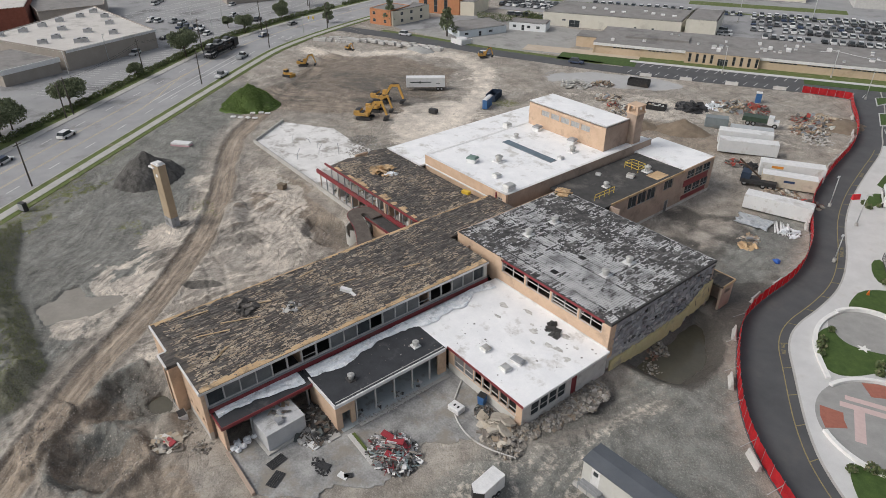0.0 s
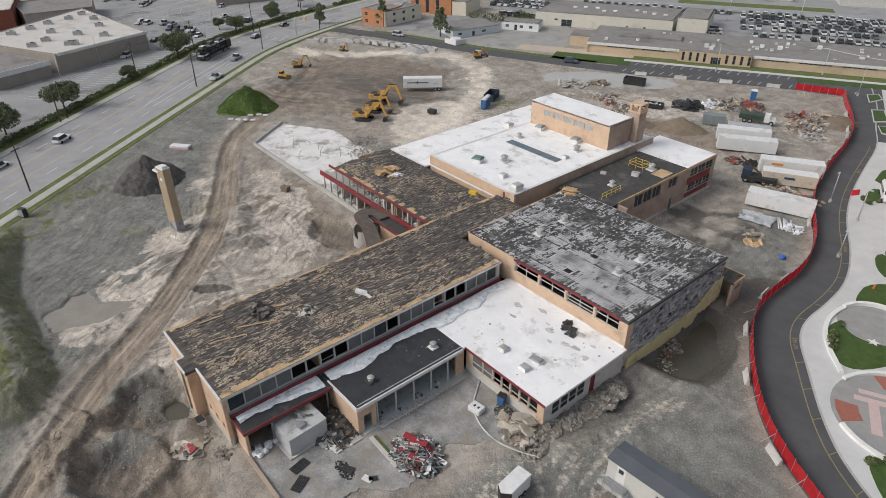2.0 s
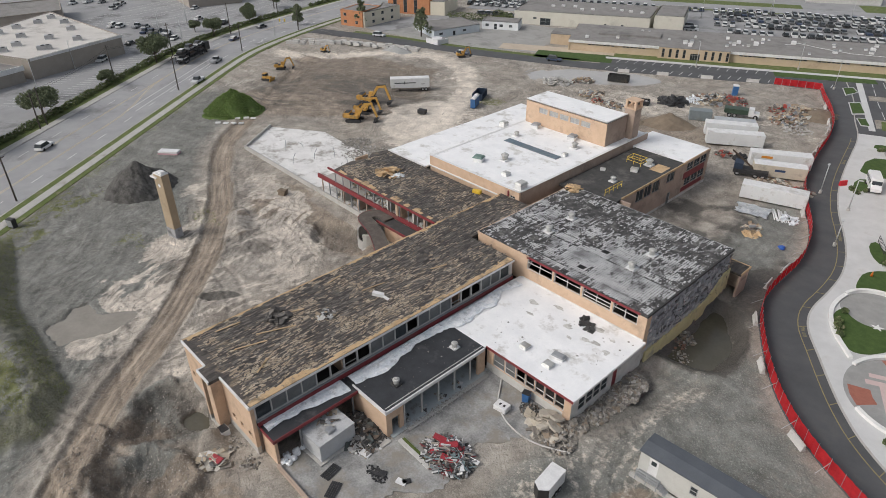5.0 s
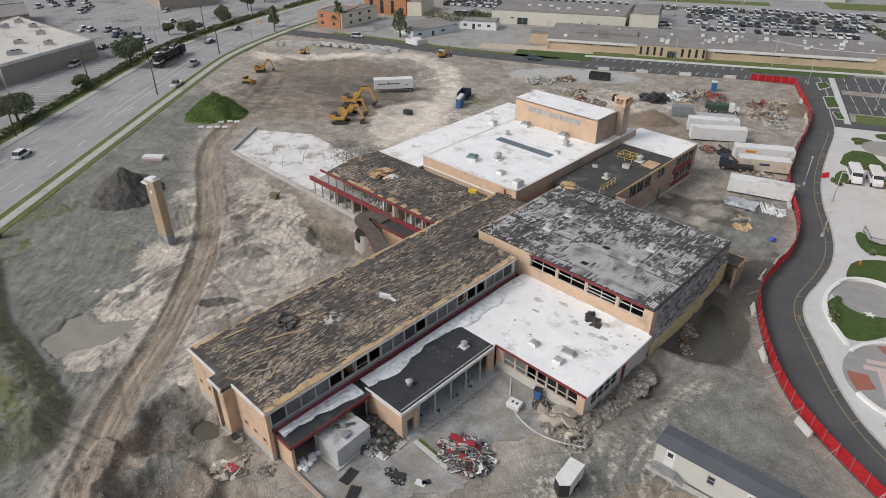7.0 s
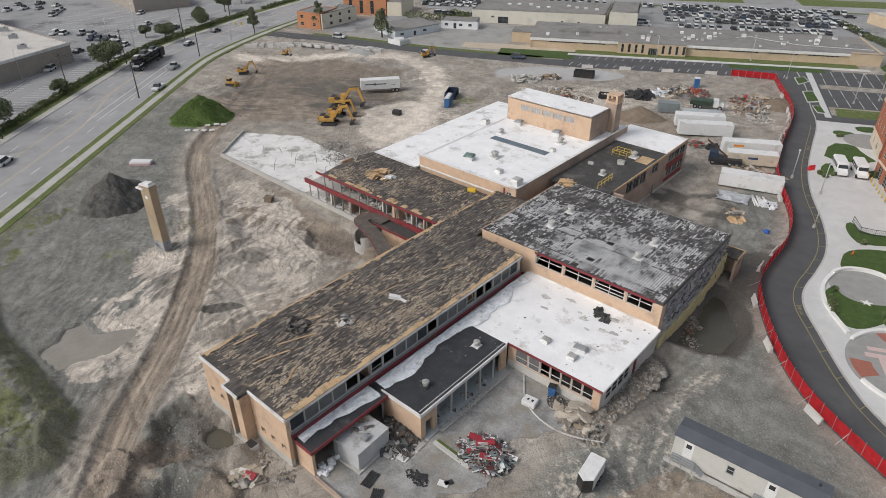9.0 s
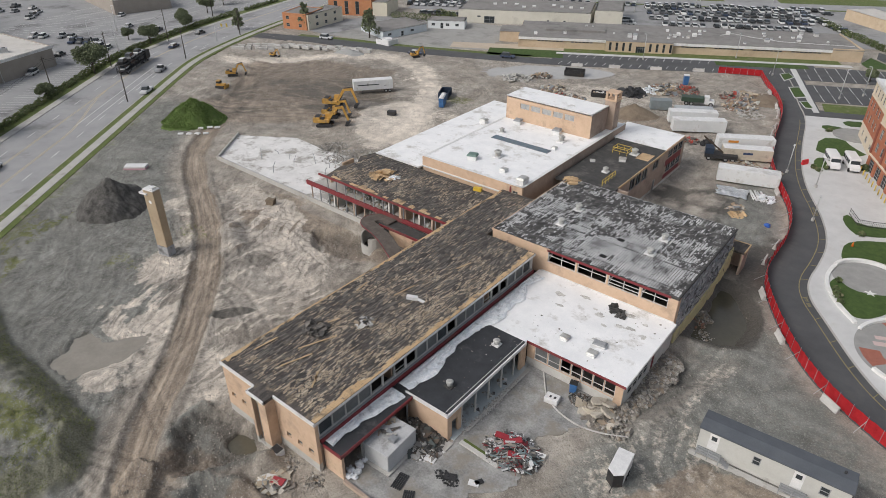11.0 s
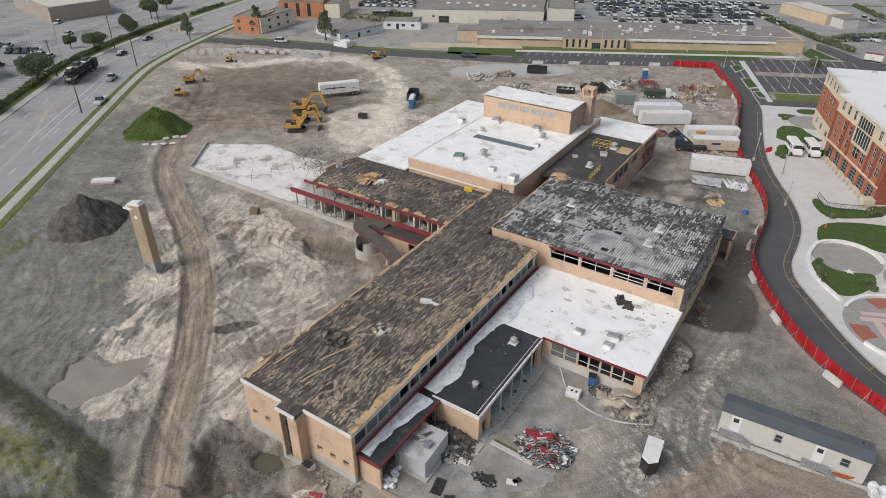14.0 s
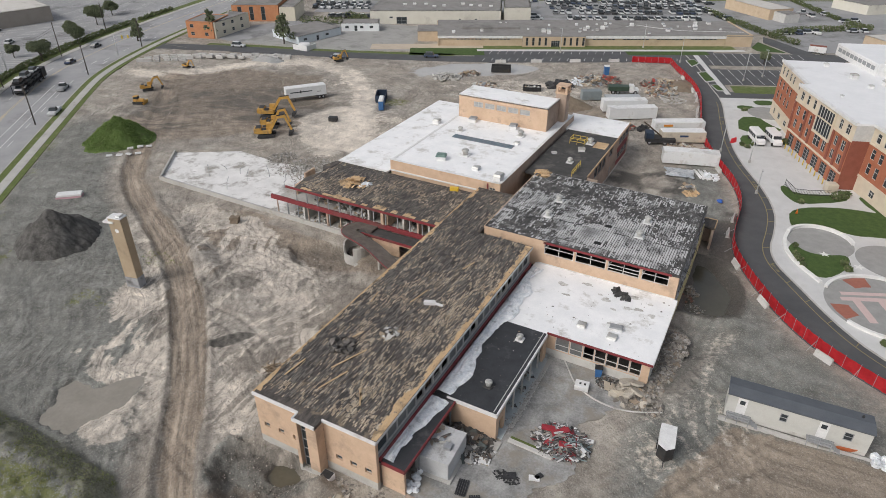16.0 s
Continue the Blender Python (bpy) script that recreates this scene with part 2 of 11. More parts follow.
# ---- ground: one sheet out to the horizon ----
TRACK = smooth_line([(4, -58), (-3, -52), (-10.5, -46.2), (-17, -38.4), (-25.2, -30.2), (-35, -22), (-45, -15.6), (-58, -9.2), (-69.5, -2.5), (-79, 8), (-90, 21.5), (-102, 35), (-112, 45)])
TRACK_NP = np.array([tuple(p) for p in resample(TRACK, 160)])


def dist_to(P, line):
    """Distances of plan points to a polyline, and the side."""
    best = np.full(len(P), 1e9)
    for a, b in zip(line[:-1], line[1:]):
        ab = b - a
        t = np.clip(((P - a) @ ab) / max(ab @ ab, 1e-9), 0, 1)
        q = P - (a + t[:, None] * ab)
        best = np.minimum(best, np.hypot(q[:, 0], q[:, 1]))
    return best


def vnoise(P, s, seed):
    """Smooth value noise in the plan, 0 to 1."""
    r = np.random.RandomState(seed).rand(256, 256)
    q = P / s + 1000.0
    i = np.floor(q).astype(int)
    f = q - i
    f = f * f * (3 - 2 * f)
    a, b = i[:, 0] % 256, i[:, 1] % 256
    a1, b1 = (a + 1) % 256, (b + 1) % 256
    return (r[a, b] * (1 - f[:, 0]) + r[a1, b] * f[:, 0]) * (1 - f[:, 1]) + (r[a, b1] * (1 - f[:, 0]) + r[a1, b1] * f[:, 0]) * f[:, 1]


def fbm(P, s, seed, octaves=4):
    out, amp = 0.0, 0.5
    for k in range(octaves):
        out = out + amp * vnoise(P, s / 2 ** k, seed + k)
        amp *= 0.5
    return out / (1 - 0.5 ** octaves)


def blob(P, x, y, rx, ry, rot=0.0, rag=0.35, seed=3):
    """1 inside a ragged oval, fading to 0 at its rim."""
    c, s = math.cos(radians(rot)), math.sin(radians(rot))
    dx, dy = P[:, 0] - x, P[:, 1] - y
    r = np.hypot((c * dx + s * dy) / rx, (-s * dx + c * dy) / ry)
    r = r + rag * (fbm(P, max(rx, ry) * 0.5, seed) - 0.5) * 2
    return np.clip((1.15 - r) / 0.3, 0, 1)


def edge(P, a, b, soft):
    """0 on the right of the line a to b, 1 on its left."""
    d = np.array(b, float) - np.array(a, float)
    d /= np.hypot(*d)
    return np.clip(((P[:, 1] - a[1]) * d[0] - (P[:, 0] - a[0]) * d[1]) / soft, 0, 1)


def site_mask(P):
    """1 on the building site's bare soil, 0 on flat made ground."""
    x, y = P[:, 0], P[:, 1]
    m = np.ones(len(P))
    rd = dist_to(P, np.array([(-39.5, -69.5), (-71.6, -31.2), (-117.5, 23.5), (-141, 65)]))
    west = 1 - edge(P, (-39.5, -69.5), (-141, 51.5), 1)
    m = m * west * np.clip((rd - 1.0) / 4, 0, 1)
    m *= edge(P, (-150, 66), (-60, 84), 1) * -1 + 1
    fence = dist_to(P, FENCE_NP)
    inside = np.clip((fence - 0.5) / 3, 0, 1)
    m = m * np.where(x > np.interp(y, FENCE_NP[::-1, 1], FENCE_NP[::-1, 0]), 0, inside)
    for x0, x1, y0, y1 in ((-8, 8, -39, 13), (-36, -6, -4, 14), (-3, 26, -14, 25), (6, 15, -38, -12), (-32, 8, 8, 52), (14, 24, -30, -12), (-66, -34, -2, 16)):
        d = np.hypot(np.maximum(np.maximum(x0 - x, x - x1), 0), np.maximum(np.maximum(y0 - y, y - y1), 0))
        m = m * np.clip(d / 3, 0, 1)
    m = m * np.clip((108 - y) / 6, 0, 1)
    return m


FENCE = smooth_line([(-9, 116.2), (-3, 118.6), (0.4, 119.9), (0.9, 119.9), (1.2, 119.2), (4.2, 112.6), (8.4, 104.8), (12.3, 95.6), (14.2, 88), (15.9, 76.5), (18.0, 66.7), (19.6, 60.4), (22.8, 53), (27, 44.5), (29.0, 36), (28.8, 28), (29.2, 22), (31.2, 17), (34, 11.8), (37.6, 6.4), (41, 2.9), (45.3, -0.2), (52, -4), (64, -10)], 2)
FENCE_NP = np.array([tuple(p) for p in resample(FENCE, 120)])


def along(P, line):
    """Signed distance to a polyline and the length along it."""
    best, sgn, arc, run = np.full(len(P), 1e9), np.zeros(len(P)), np.zeros(len(P)), 0.0
    for a, b in zip(line[:-1], line[1:]):
        ab = b - a
        ln = math.sqrt(ab @ ab)
        t = np.clip(((P - a) @ ab) / max(ab @ ab, 1e-9), 0, 1)
        q = P - (a + t[:, None] * ab)
        d = np.hypot(q[:, 0], q[:, 1])
        near = d < best
        side = np.sign(ab[0] * q[:, 1] - ab[1] * q[:, 0])
        best, sgn, arc = np.where(near, d, best), np.where(near, side, sgn), np.where(near, run + t * ln, arc)
        run += ln
    return best * sgn, arc


def streaks(P, deg, ln, wd, seed):
    """Drag marks: noise drawn out along one direction, bent by a slow noise."""
    w = (fbm(P, 14, seed + 50, 2) - 0.5) * 9
    c, sn = math.cos(radians(deg)), math.sin(radians(deg))
    x, y = P[:, 0] + w, P[:, 1] - w
    Q = np.c_[(c * x + sn * y) / ln, (-sn * x + c * y) / wd]
    return 0.6 * vnoise(Q, 1.0, seed) + 0.4 * vnoise(Q * 2.3, 1.0, seed + 1)


def wheel_tracks():
    """Plan lines that machines have driven, over the several yards."""
    rnd = random.Random(99)
    out = []
    for x0, x1, y0, y1, n, head in ((-42, -10, -36, -4, 15, 130), (-38, -14, -16, -3, 6, 165), (-84, -40, 18, 62, 14, 40), (-14, 14, -58, -44, 9, 150), (14, 36, -36, -16, 11, 60), (26, 31, -12, -1, 5, 80), (26, 30, 20, 44, 6, 95), (10, 26, 26, 46, 6, 100), (-66, -46, -44, -26, 6, 130), (-40, 0, 56, 84, 9, 30), (-32, -16, -48, -34, 6, 120)):
        for _ in range(n):
            p = Vector((rnd.uniform(x0, x1), rnd.uniform(y0, y1)))
            a = radians(head + rnd.gauss(0, 22))
            bend = rnd.gauss(0, 0.04)
            pts = [p.copy()]
            for _ in range(rnd.randint(6, 12)):
                p = p + Vector((math.cos(a), math.sin(a))) * 1.8
                a += bend + rnd.gauss(0, 0.05)
                pts.append(p.copy())
            out.append((np.array([tuple(q) for q in pts]), rnd.uniform(0.55, 1.0), rnd.uniform(0.75, 1.15)))
    return out


WHEELS = wheel_tracks()
BANK = np.array([(-75.0, -40.0), (-60, -43.0), (-51.3, -44.8), (-35.6, -48.1), (-25.5, -47.7), (-15.6, -48.0), (-12.4, -49.7), (-10.3, -51.8), (-10.4, -55.0), (-14, -62), (-22, -74)])
END_PIT = np.array([(-7.6, -37.6), (-9.2, -39.8), (-8.8, -43.0), (-6.2, -46.4), (-4.2, -46.8), (-2.0, -44.8), (-0.6, -42.5), (0.7, -40.6), (0.3, -38.6), (-4.0, -37.6)])
END_HOLLOW = np.array([(-2.1, -49.3), (-1.9, -48.0), (-0.7, -46.1), (1.8, -43.9), (5.0, -44.2), (6.3, -45.5), (6.0, -47.6), (4.6, -49.6), (2.4, -51.4), (0.0, -51.2)])
GYM_PIT = np.array([(24.0, 10.6), (24.2, 19.0), (27.0, 18.4), (30.4, 15.0), (32.2, 10.4), (32.1, 5.8), (29.4, 4.0), (24.2, 3.3)])
GYM_SHELF = np.array([(25.4, 3.0), (29.4, 4.2), (32.6, 5.0), (33.0, 0.5), (30.2, -4.9), (27.6, -6.6), (25.6, -5.4)])
MUD_POOL = np.array([(-28.7, -47.1), (-24.6, -47.1), (-23.3, -41.5), (-23.8, -38.4), (-25.1, -37.6), (-26.9, -39.2), (-28.0, -41.4), (-31.0, -41.3), (-31.2, -42.9), (-29.6, -44.5)])


def rut_field(P):
    """How deep each plan point is driven, 0 to 1, and the thrown-up rims."""
    rut, rim = np.zeros(len(P)), np.zeros(len(P))
    for line, deep, half in WHEELS:
        lo, hi = line.min(0) - 2.2, line.max(0) + 2.2
        k = np.where((P[:, 0] > lo[0]) & (P[:, 0] < hi[0]) & (P[:, 1] > lo[1]) & (P[:, 1] < hi[1]))[0]
        if len(k) == 0:
            continue
        d, arc = along(P[k], line)
        total = np.hypot(*np.diff(line, axis=0).T).sum()
        fade = np.clip(np.minimum(arc, total - arc) / 3, 0, 1) * deep
        e = np.abs(np.abs(d) - half)
        cleat = 0.72 + 0.28 * np.sign(np.sin(arc * 7.0))
        rut[k] = np.maximum(rut[k], fade * cleat * np.exp(-(e / 0.24) ** 4))
        rim[k] = np.maximum(rim[k], fade * np.exp(-((e - 0.5) / 0.2) ** 2))
    return rut, rim


def inside_by(P, ring, rag=0.5, seed=205):
    """How far each plan point lies inside a ragged ring, in metres (negative outside)."""
    x, y = P[:, 0], P[:, 1]
    lo, hi = ring.min(0) - 4, ring.max(0) + 4
    k = np.where((x > lo[0]) & (x < hi[0]) & (y > lo[1]) & (y < hi[1]))[0]
    d = np.full(len(P), -9.0)
    inside = np.zeros(len(k), bool)
    for p, q in zip(ring, np.roll(ring, -1, 0)):
        cross = (p[1] > y[k]) != (q[1] > y[k])
        inside ^= cross & (x[k] < (q[0] - p[0]) * (y[k] - p[1]) / (q[1] - p[1] + 1e-9) + p[0])
    e = dist_to(P[k], np.vstack([ring, ring[:1]]))
    d[k] = np.where(inside, e, -e) + rag * 2 * (fbm(P[k], 2.4, seed) - 0.5)
    return d


def pool_mask(P):
    """1 inside the pool's ragged outline."""
    inside = np.zeros(len(P), bool)
    x, y = P[:, 0], P[:, 1]
    for p, q in zip(MUD_POOL, np.roll(MUD_POOL, -1, 0)):
        cross = (p[1] > y) != (q[1] > y)
        inside ^= cross & (x < (q[0] - p[0]) * (y - p[1]) / (q[1] - p[1] + 1e-9) + p[0])
    near = (np.abs(x + 27) < 9) & (np.abs(y + 42) < 10)
    d = np.full(len(P), 9.0)
    d[near] = dist_to(P[near], np.vstack([MUD_POOL, MUD_POOL[:1]]))
    d = np.where(inside, d, -d) + 1.3 * (fbm(P, 1.6, 203) - 0.5)
    return np.clip(d / 0.5 + 0.5, 0, 1)


def ground_height(P):
    m = site_mask(P)
    z = m * ((fbm(P, 9, 11) - 0.5) * 0.6 + (fbm(P, 2.2, 21) - 0.5) * 0.30 + (vnoise(P, 0.7, 25) - 0.5) * 0.10)
    d, arc = along(P, TRACK_NP)
    tr = np.abs(d)
    lane = np.exp(-((tr + 0.9 * (vnoise(np.c_[arc, d * 0.2], 3.0, 63) - 0.5)) / 2.0) ** 8)
    Q = np.c_[arc / 9.0, d / 0.30]
    z = z * (1 - 0.7 * lane * m) - m * lane * (0.10 + 0.22 * vnoise(Q, 1.0, 61)) + m * np.exp(-((tr - 2.35) / 0.35) ** 2) * 0.22
    rut, rim = rut_field(P)
    z = z + m * (0.05 * rim - 0.11 * rut)
    z = z + m * (1 - lane) * (streaks(P, 139, 6.0, 0.55, 301) - 0.5) * 0.12
    # the mud pool, the flooded pit beside the gymnasium, the hole and heaps at the wing's end
    pool = pool_mask(P)
    z = z * (1 - pool) - 0.30 * pool
    north = blob(P, -44, 89, 14, 5.6, 34, 0.35, 401)
    z = z * (1 - north) - 0.30 * north
    gp, shelf = inside_by(P, GYM_PIT, 0.7, 206), inside_by(P, GYM_SHELF, 0.5, 207)
    z = z * (1 - np.clip(shelf + 0.5, 0, 1) * 0.75) - 0.75 * np.clip(shelf / 1.6, 0, 1) - np.clip(gp * 0.75, 0, 2.3)
    ep, eh = inside_by(P, END_PIT, 1.1, 208), inside_by(P, END_HOLLOW, 1.2, 209)
    lumps = (fbm(P, 1.6, 211) - 0.5) * 0.9 + np.abs(fbm(P, 0.9, 215) - 0.5) * 0.6
    z = z - np.clip(ep * 0.62, 0, 1.0) - 0.9 * blob(P, -2.8, -39.7, 1.7, 1.15, 12, 0.25, 6) + np.clip(ep, 0, 1) * lumps * 0.6
    z = z + 0.45 * np.exp(-((ep + 0.5) / 0.6) ** 2) * (P[:, 1] < -39.2)
    z = z * (1 - np.clip(eh, 0, 1) * 0.8) - np.clip(eh * 0.8, 0, 1.15) + 0.75 * np.exp(-((eh + 0.6) / 0.8) ** 2) * (0.5 + fbm(P, 2.5, 217))
    z = z + 1.3 * np.clip(1 - np.hypot((P[:, 0] - 1.9) / 1.9, (P[:, 1] + 40.2) / 1.5), 0, 1) * (0.8 + 0.4 * fbm(P, 0.8, 219))
    spoil = blob(P, -4, -50.5, 4.0, 2.2, -45, 0.4, 221)
    z = z + spoil * (0.9 + lumps)
    graded = blob(P, 7, -43.5, 5.5, 4.5, -36, 0.3, 7) * np.clip((-39.6 - P[:, 1]) / 2.5, 0, 1)
    z = z + graded * (lumps * 0.45 + 0.35 * (streaks(P, 55, 4.0, 0.5, 223) - 0.5))
    # a low graded hump beside the track, and windrows scraped across the yards
    hump = np.hypot(*(np.array(((0.9, -0.436), (0.436, 0.9))) @ (P - (-37.2, -16.7)).T / np.array(((5.6,), (2.2,)))))
    z = z + 1.1 * np.clip(1 - hump, 0, 1) ** 0.7
    for deg, ln, wd, seed in ((118, 5.0, 0.55, 241), (152, 6.0, 0.7, 243), (84, 4.0, 0.5, 245)):
        where = np.clip((fbm(P, 11, seed + 7, 2) - 0.47) * 9, 0, 1)
        z = z + m * (1 - lane) * where * (np.abs(streaks(P, deg, ln, wd, seed) - 0.5) * 0.34 - 0.06)
    # the overgrown bank towards the south-west
    bd, _ = along(P, BANK)
    south = -bd
    z = z + np.clip(south / 2.6, 0, 1) * (0.9 + 1.1 * fbm(P, 3.0, 231) + 0.7 * fbm(P, 0.9, 233)) * np.clip(1 - (south - 4) / 14, 0.25, 1) * (south > 0) * m * np.clip((P[:, 0] + 62) / 12, 0, 1)
    # dug soil in the middle of the western yard, towards the round stair
    z = z - 1.2 * blob(P, -23, -7.5, 5, 3.2, 10, 0.3, 31)
    return z - 0.02


def build_ground():
    fine = lambda a, b, s: list(np.arange(a, b - 1e-6, s))
    far = [3, 7, 15, 30, 60, 110, 200, 400, 800, 1600, 3000]
    xs = [-104 - d for d in far[::-1]] + fine(-104, -50, 0.55) + fine(-50, 38, 0.22) + [38 + d for d in [0] + far]
    ys = [-68 - d for d in far[::-1]] + fine(-68, -60, 0.6) + fine(-60, -6, 0.22) + fine(-6, 14, 0.34) + fine(14, 70, 0.5) + fine(70, 112, 0.8) + [112 + d for d in [0] + far]
    X, Y = np.meshgrid(np.array(xs), np.array(ys))
    P = np.c_[X.ravel(), Y.ravel()]
    Z = ground_height(P)
    nx, ny = len(xs), len(ys)
    idx = np.arange(nx * ny).reshape(ny, nx)
    F = np.stack([idx[:-1, :-1], idx[:-1, 1:], idx[1:, 1:], idx[1:, :-1]], -1).reshape(-1, 4)
    me = bpy.data.meshes.new("ground")
    me.from_pydata(np.c_[P, Z].tolist(), [], F.tolist())
    me.polygons.foreach_set("use_smooth", np.ones(len(F), bool))
    m = site_mask(P)
    d, arc = along(P, TRACK_NP)
    tr = np.abs(d)
    lane = np.exp(-((tr + 0.9 * (vnoise(np.c_[arc, d * 0.2], 3.0, 63) - 0.5)) / 2.05) ** 8)
    st = streaks(P, 139, 7.0, 0.7, 321)
    st2 = streaks(P, 100, 5.0, 0.6, 331)
    mixst = fbm(P, 20, 341, 2)
    stk = np.where(mixst > 0.5, st, st2)
    # pale dried slurry
    yard = np.clip(blob(P, -26, -23, 19, 13, -40, 0.35, 51) + blob(P, -37, -10, 13, 5, -25, 0.4, 52) + blob(P, -16, -33, 8, 5, 60, 0.4, 50), 0, 1)
    pale = np.clip((0.68 * fbm(P, 6, 41) + 0.32 * stk - 0.36) * 9, 0, 1) * yard
    pale = np.maximum(pale, 0.9 * blob(P, -28, -35.5, 6.5, 4.5, 35, 0.6, 53) * np.clip((0.7 * fbm(P, 3, 47) + 0.3 * stk - 0.36) * 6, 0, 1))
    pale = np.maximum(pale, 0.7 * blob(P, -21, -42, 4.5, 3, 60, 0.6, 46) * np.clip((fbm(P, 2.5, 49) - 0.38) * 6, 0, 1))
    pale = np.maximum(pale, 0.8 * blob(P, -50, -14, 8, 3.4, 30, 0.5, 54) * np.clip((fbm(P, 3, 48) - 0.3) * 4, 0, 1))
    north = np.clip((0.6 * fbm(P, 9, 44) + 0.4 * streaks(P, 25, 8, 1.2, 351) - 0.42) * 5, 0, 1)
    pale = np.maximum(pale, 0.85 * blob(P, -46, 38, 15, 11, 25, 0.45, 55) * (0.35 + 0.65 * north))
    pale = np.maximum(pale, 0.6 * blob(P, -68, 56, 24, 6, 12, 0.5, 57) * (0.3 + 0.7 * north))
    pale = np.maximum(pale, 0.6 * blob(P, -28, 78, 20, 8, 30, 0.5, 58) * (0.3 + 0.7 * north))
    pale = np.maximum(pale, 0.5 * blob(P, 2, 84, 14, 12, 30, 0.4, 56) * (0.3 + 0.7 * north))
    pale = np.maximum(pale, 0.45 * blob(P, -44, 93, 12, 6, 25, 0.3, 59))
    pale = np.maximum(pale, 0.4 * blob(P, 28, -16, 9, 8, 0, 0.6, 60) * np.clip((stk - 0.35) * 4, 0, 1))
    gp, ep, eh = inside_by(P, GYM_PIT, 0.7, 206), inside_by(P, END_PIT, 1.1, 208), inside_by(P, END_HOLLOW, 1.2, 209)
    dug = np.clip(inside_by(P, np.array([(-113.8, 48.9), (-101, 60.4), (-78, 65), (-63.0, 48.8), (-66.6, 35.1), (-77.2, 26.6), (-96.5, 22.5), (-108, 34)]), 3.0, 231) / 3, 0, 1)
    haul = np.exp(-(dist_to(P, np.array([(-122, 42), (-111.0, 48.8), (-102.3, 63.8), (-88.2, 73.1), (-72.9, 70.0), (-59.5, 58.1), (-49.5, 40.0), (-46.0, 24)])) / 3.6) ** 2)
    apron = np.clip(inside_by(P, np.array([(-68, 40.4), (-52, 52.6), (-40.5, 34.4), (-36, 24), (-53.5, 22.8), (-60, 30)]), 2.5, 233) / 3, 0, 1)
    pale = np.maximum.reduce([pale * (1 - 0.8 * dug), 0.85 * haul, 1.1 * apron, 0.42 * np.exp(-(dist_to(P, np.array([(31.2, 1.2), (29.4, -7.7), (26.6, -15.0), (23.2, -20.0), (17.5, -25.2)])) / 2.2) ** 2)])
    # dug lows darkened: damp soil, with their shade put into the colour too
    pit = np.maximum.reduce([np.clip(gp + 1.0, 0, 1), (0.10 + 0.85 * fbm(P, 1.3, 237)) * np.clip(ep * 0.7 + 0.7, 0, 1), (0.05 + 0.75 * fbm(P, 1.3, 239)) * np.clip(eh * 0.7 + 1.0, 0, 1), 0.3 * blob(P, -4, -50.5, 4.4, 2.6, -45, 0.4, 221)])
    wet_and_shade = np.maximum.reduce([0.75 * blob(P, -20.4, -28.0, 3.2, 1.0, 52, 0.4, 62), 0.5 * blob(P, -28.5, -18.5, 3, 1.6, 20, 0.5, 95), pit, 0.75 * blob(P, 28, 25, 4, 9, 0, 0.5, 65), 0.5 * blob(P, -23, -7.5, 6, 3.5, 10, 0.5, 66), 0.8 * blob(P, 12, 34, 8, 13, 0, 0.4, 67) * np.clip((fbm(P, 5, 90) - 0.35) * 4, 0, 1), 0.62 * blob(P, -80, 35, 22, 15, 40, 0.4, 68) * np.clip((0.6 * fbm(P, 6, 91) + 0.4 * streaks(P, 30, 8, 1.0, 355) - 0.36) * 5, 0, 1), 0.35 * blob(P, 0, -45.4, 11, 4.6, -38, 0.5, 69) * np.clip((fbm(P, 3.5, 92) - 0.30) * 5, 0, 1), 0.55 * blob(P, 27, -6, 3, 7, 0, 0.5, 70), 0.75 * pool_mask(P)])
    rimline = dist_to(P, np.array([(-45.0, -57.5), (-76, -24), (-120, 28)]))
    bd, _ = along(P, BANK)
    south = -bd
    moss = np.maximum.reduce([blob(P, -21.5, -53.4, 5.0, 2.0, 10, 0.4, 88), blob(P, -16.6, -49.4, 2.0, 1.0, 30, 0.5, 89), 0.8 * blob(P, -30, -55, 6, 3, 0, 0.5, 98), 0.8 * blob(P, -14.5, -53, 2.6, 1.4, 20, 0.5, 99)]) * (south > 0)
    green = np.maximum.reduce([np.clip(1.2 - rimline / 2.6, 0, 1) * (fbm(P, 3.5, 71) > 0.47), (south > 0.4) * np.clip((fbm(P, 5, 72) - 0.42) * 4, 0, 1) * np.clip((P[:, 0] + 82) / 8, 0, 1) * 0.8, moss, blob(P, -63, -35, 9, 3.5, 130, 0.6, 74) * (fbm(P, 3, 75) > 0.5), blob(P, -57, -40, 10, 2.5, 130, 0.7, 77) * (fbm(P, 2.4, 76) > 0.52), 0.9 * blob(P, -50, 55, 4, 3, 20, 0.4, 78), 0.7 * blob(P, -44, -31, 4, 2, 0, 0.8, 79) * (fbm(P, 2, 80) > 0.55), 0.6 * blob(P, -42.5, -19.5, 3, 1.5, 0, 0.8, 79)])
    brown = np.maximum.reduce([dug * 0.9, blob(P, -29, -6.5, 18, 5.6, 4, 0.5, 81), 0.8 * blob(P, -78, 30, 22, 14, 30, 0.5, 82), 0.9 * blob(P, 5, -47, 15, 5, 0, 0.5, 83) * np.clip((fbm(P, 5, 93) - 0.3) * 4, 0, 1), 0.7 * blob(P, -20, 62, 20, 9, 30, 0.5, 84), 0.85 * lane, 0.9 * blob(P, -37, -17, 4.2, 2.2, -25, 0.35, 96), 1.2 * np.clip(inside_by(P, np.array([(27.4, -36.0), (29.2, -23.3), (30.6, -18.5), (33.3, -14.2), (39.4, -12.6), (52.3, -12.3), (56, -36)]), 1.2, 235) / 1.6, 0, 1), 0.35 * blob(P, -50, 50, 40, 20, 20, 0.5, 86) * north])
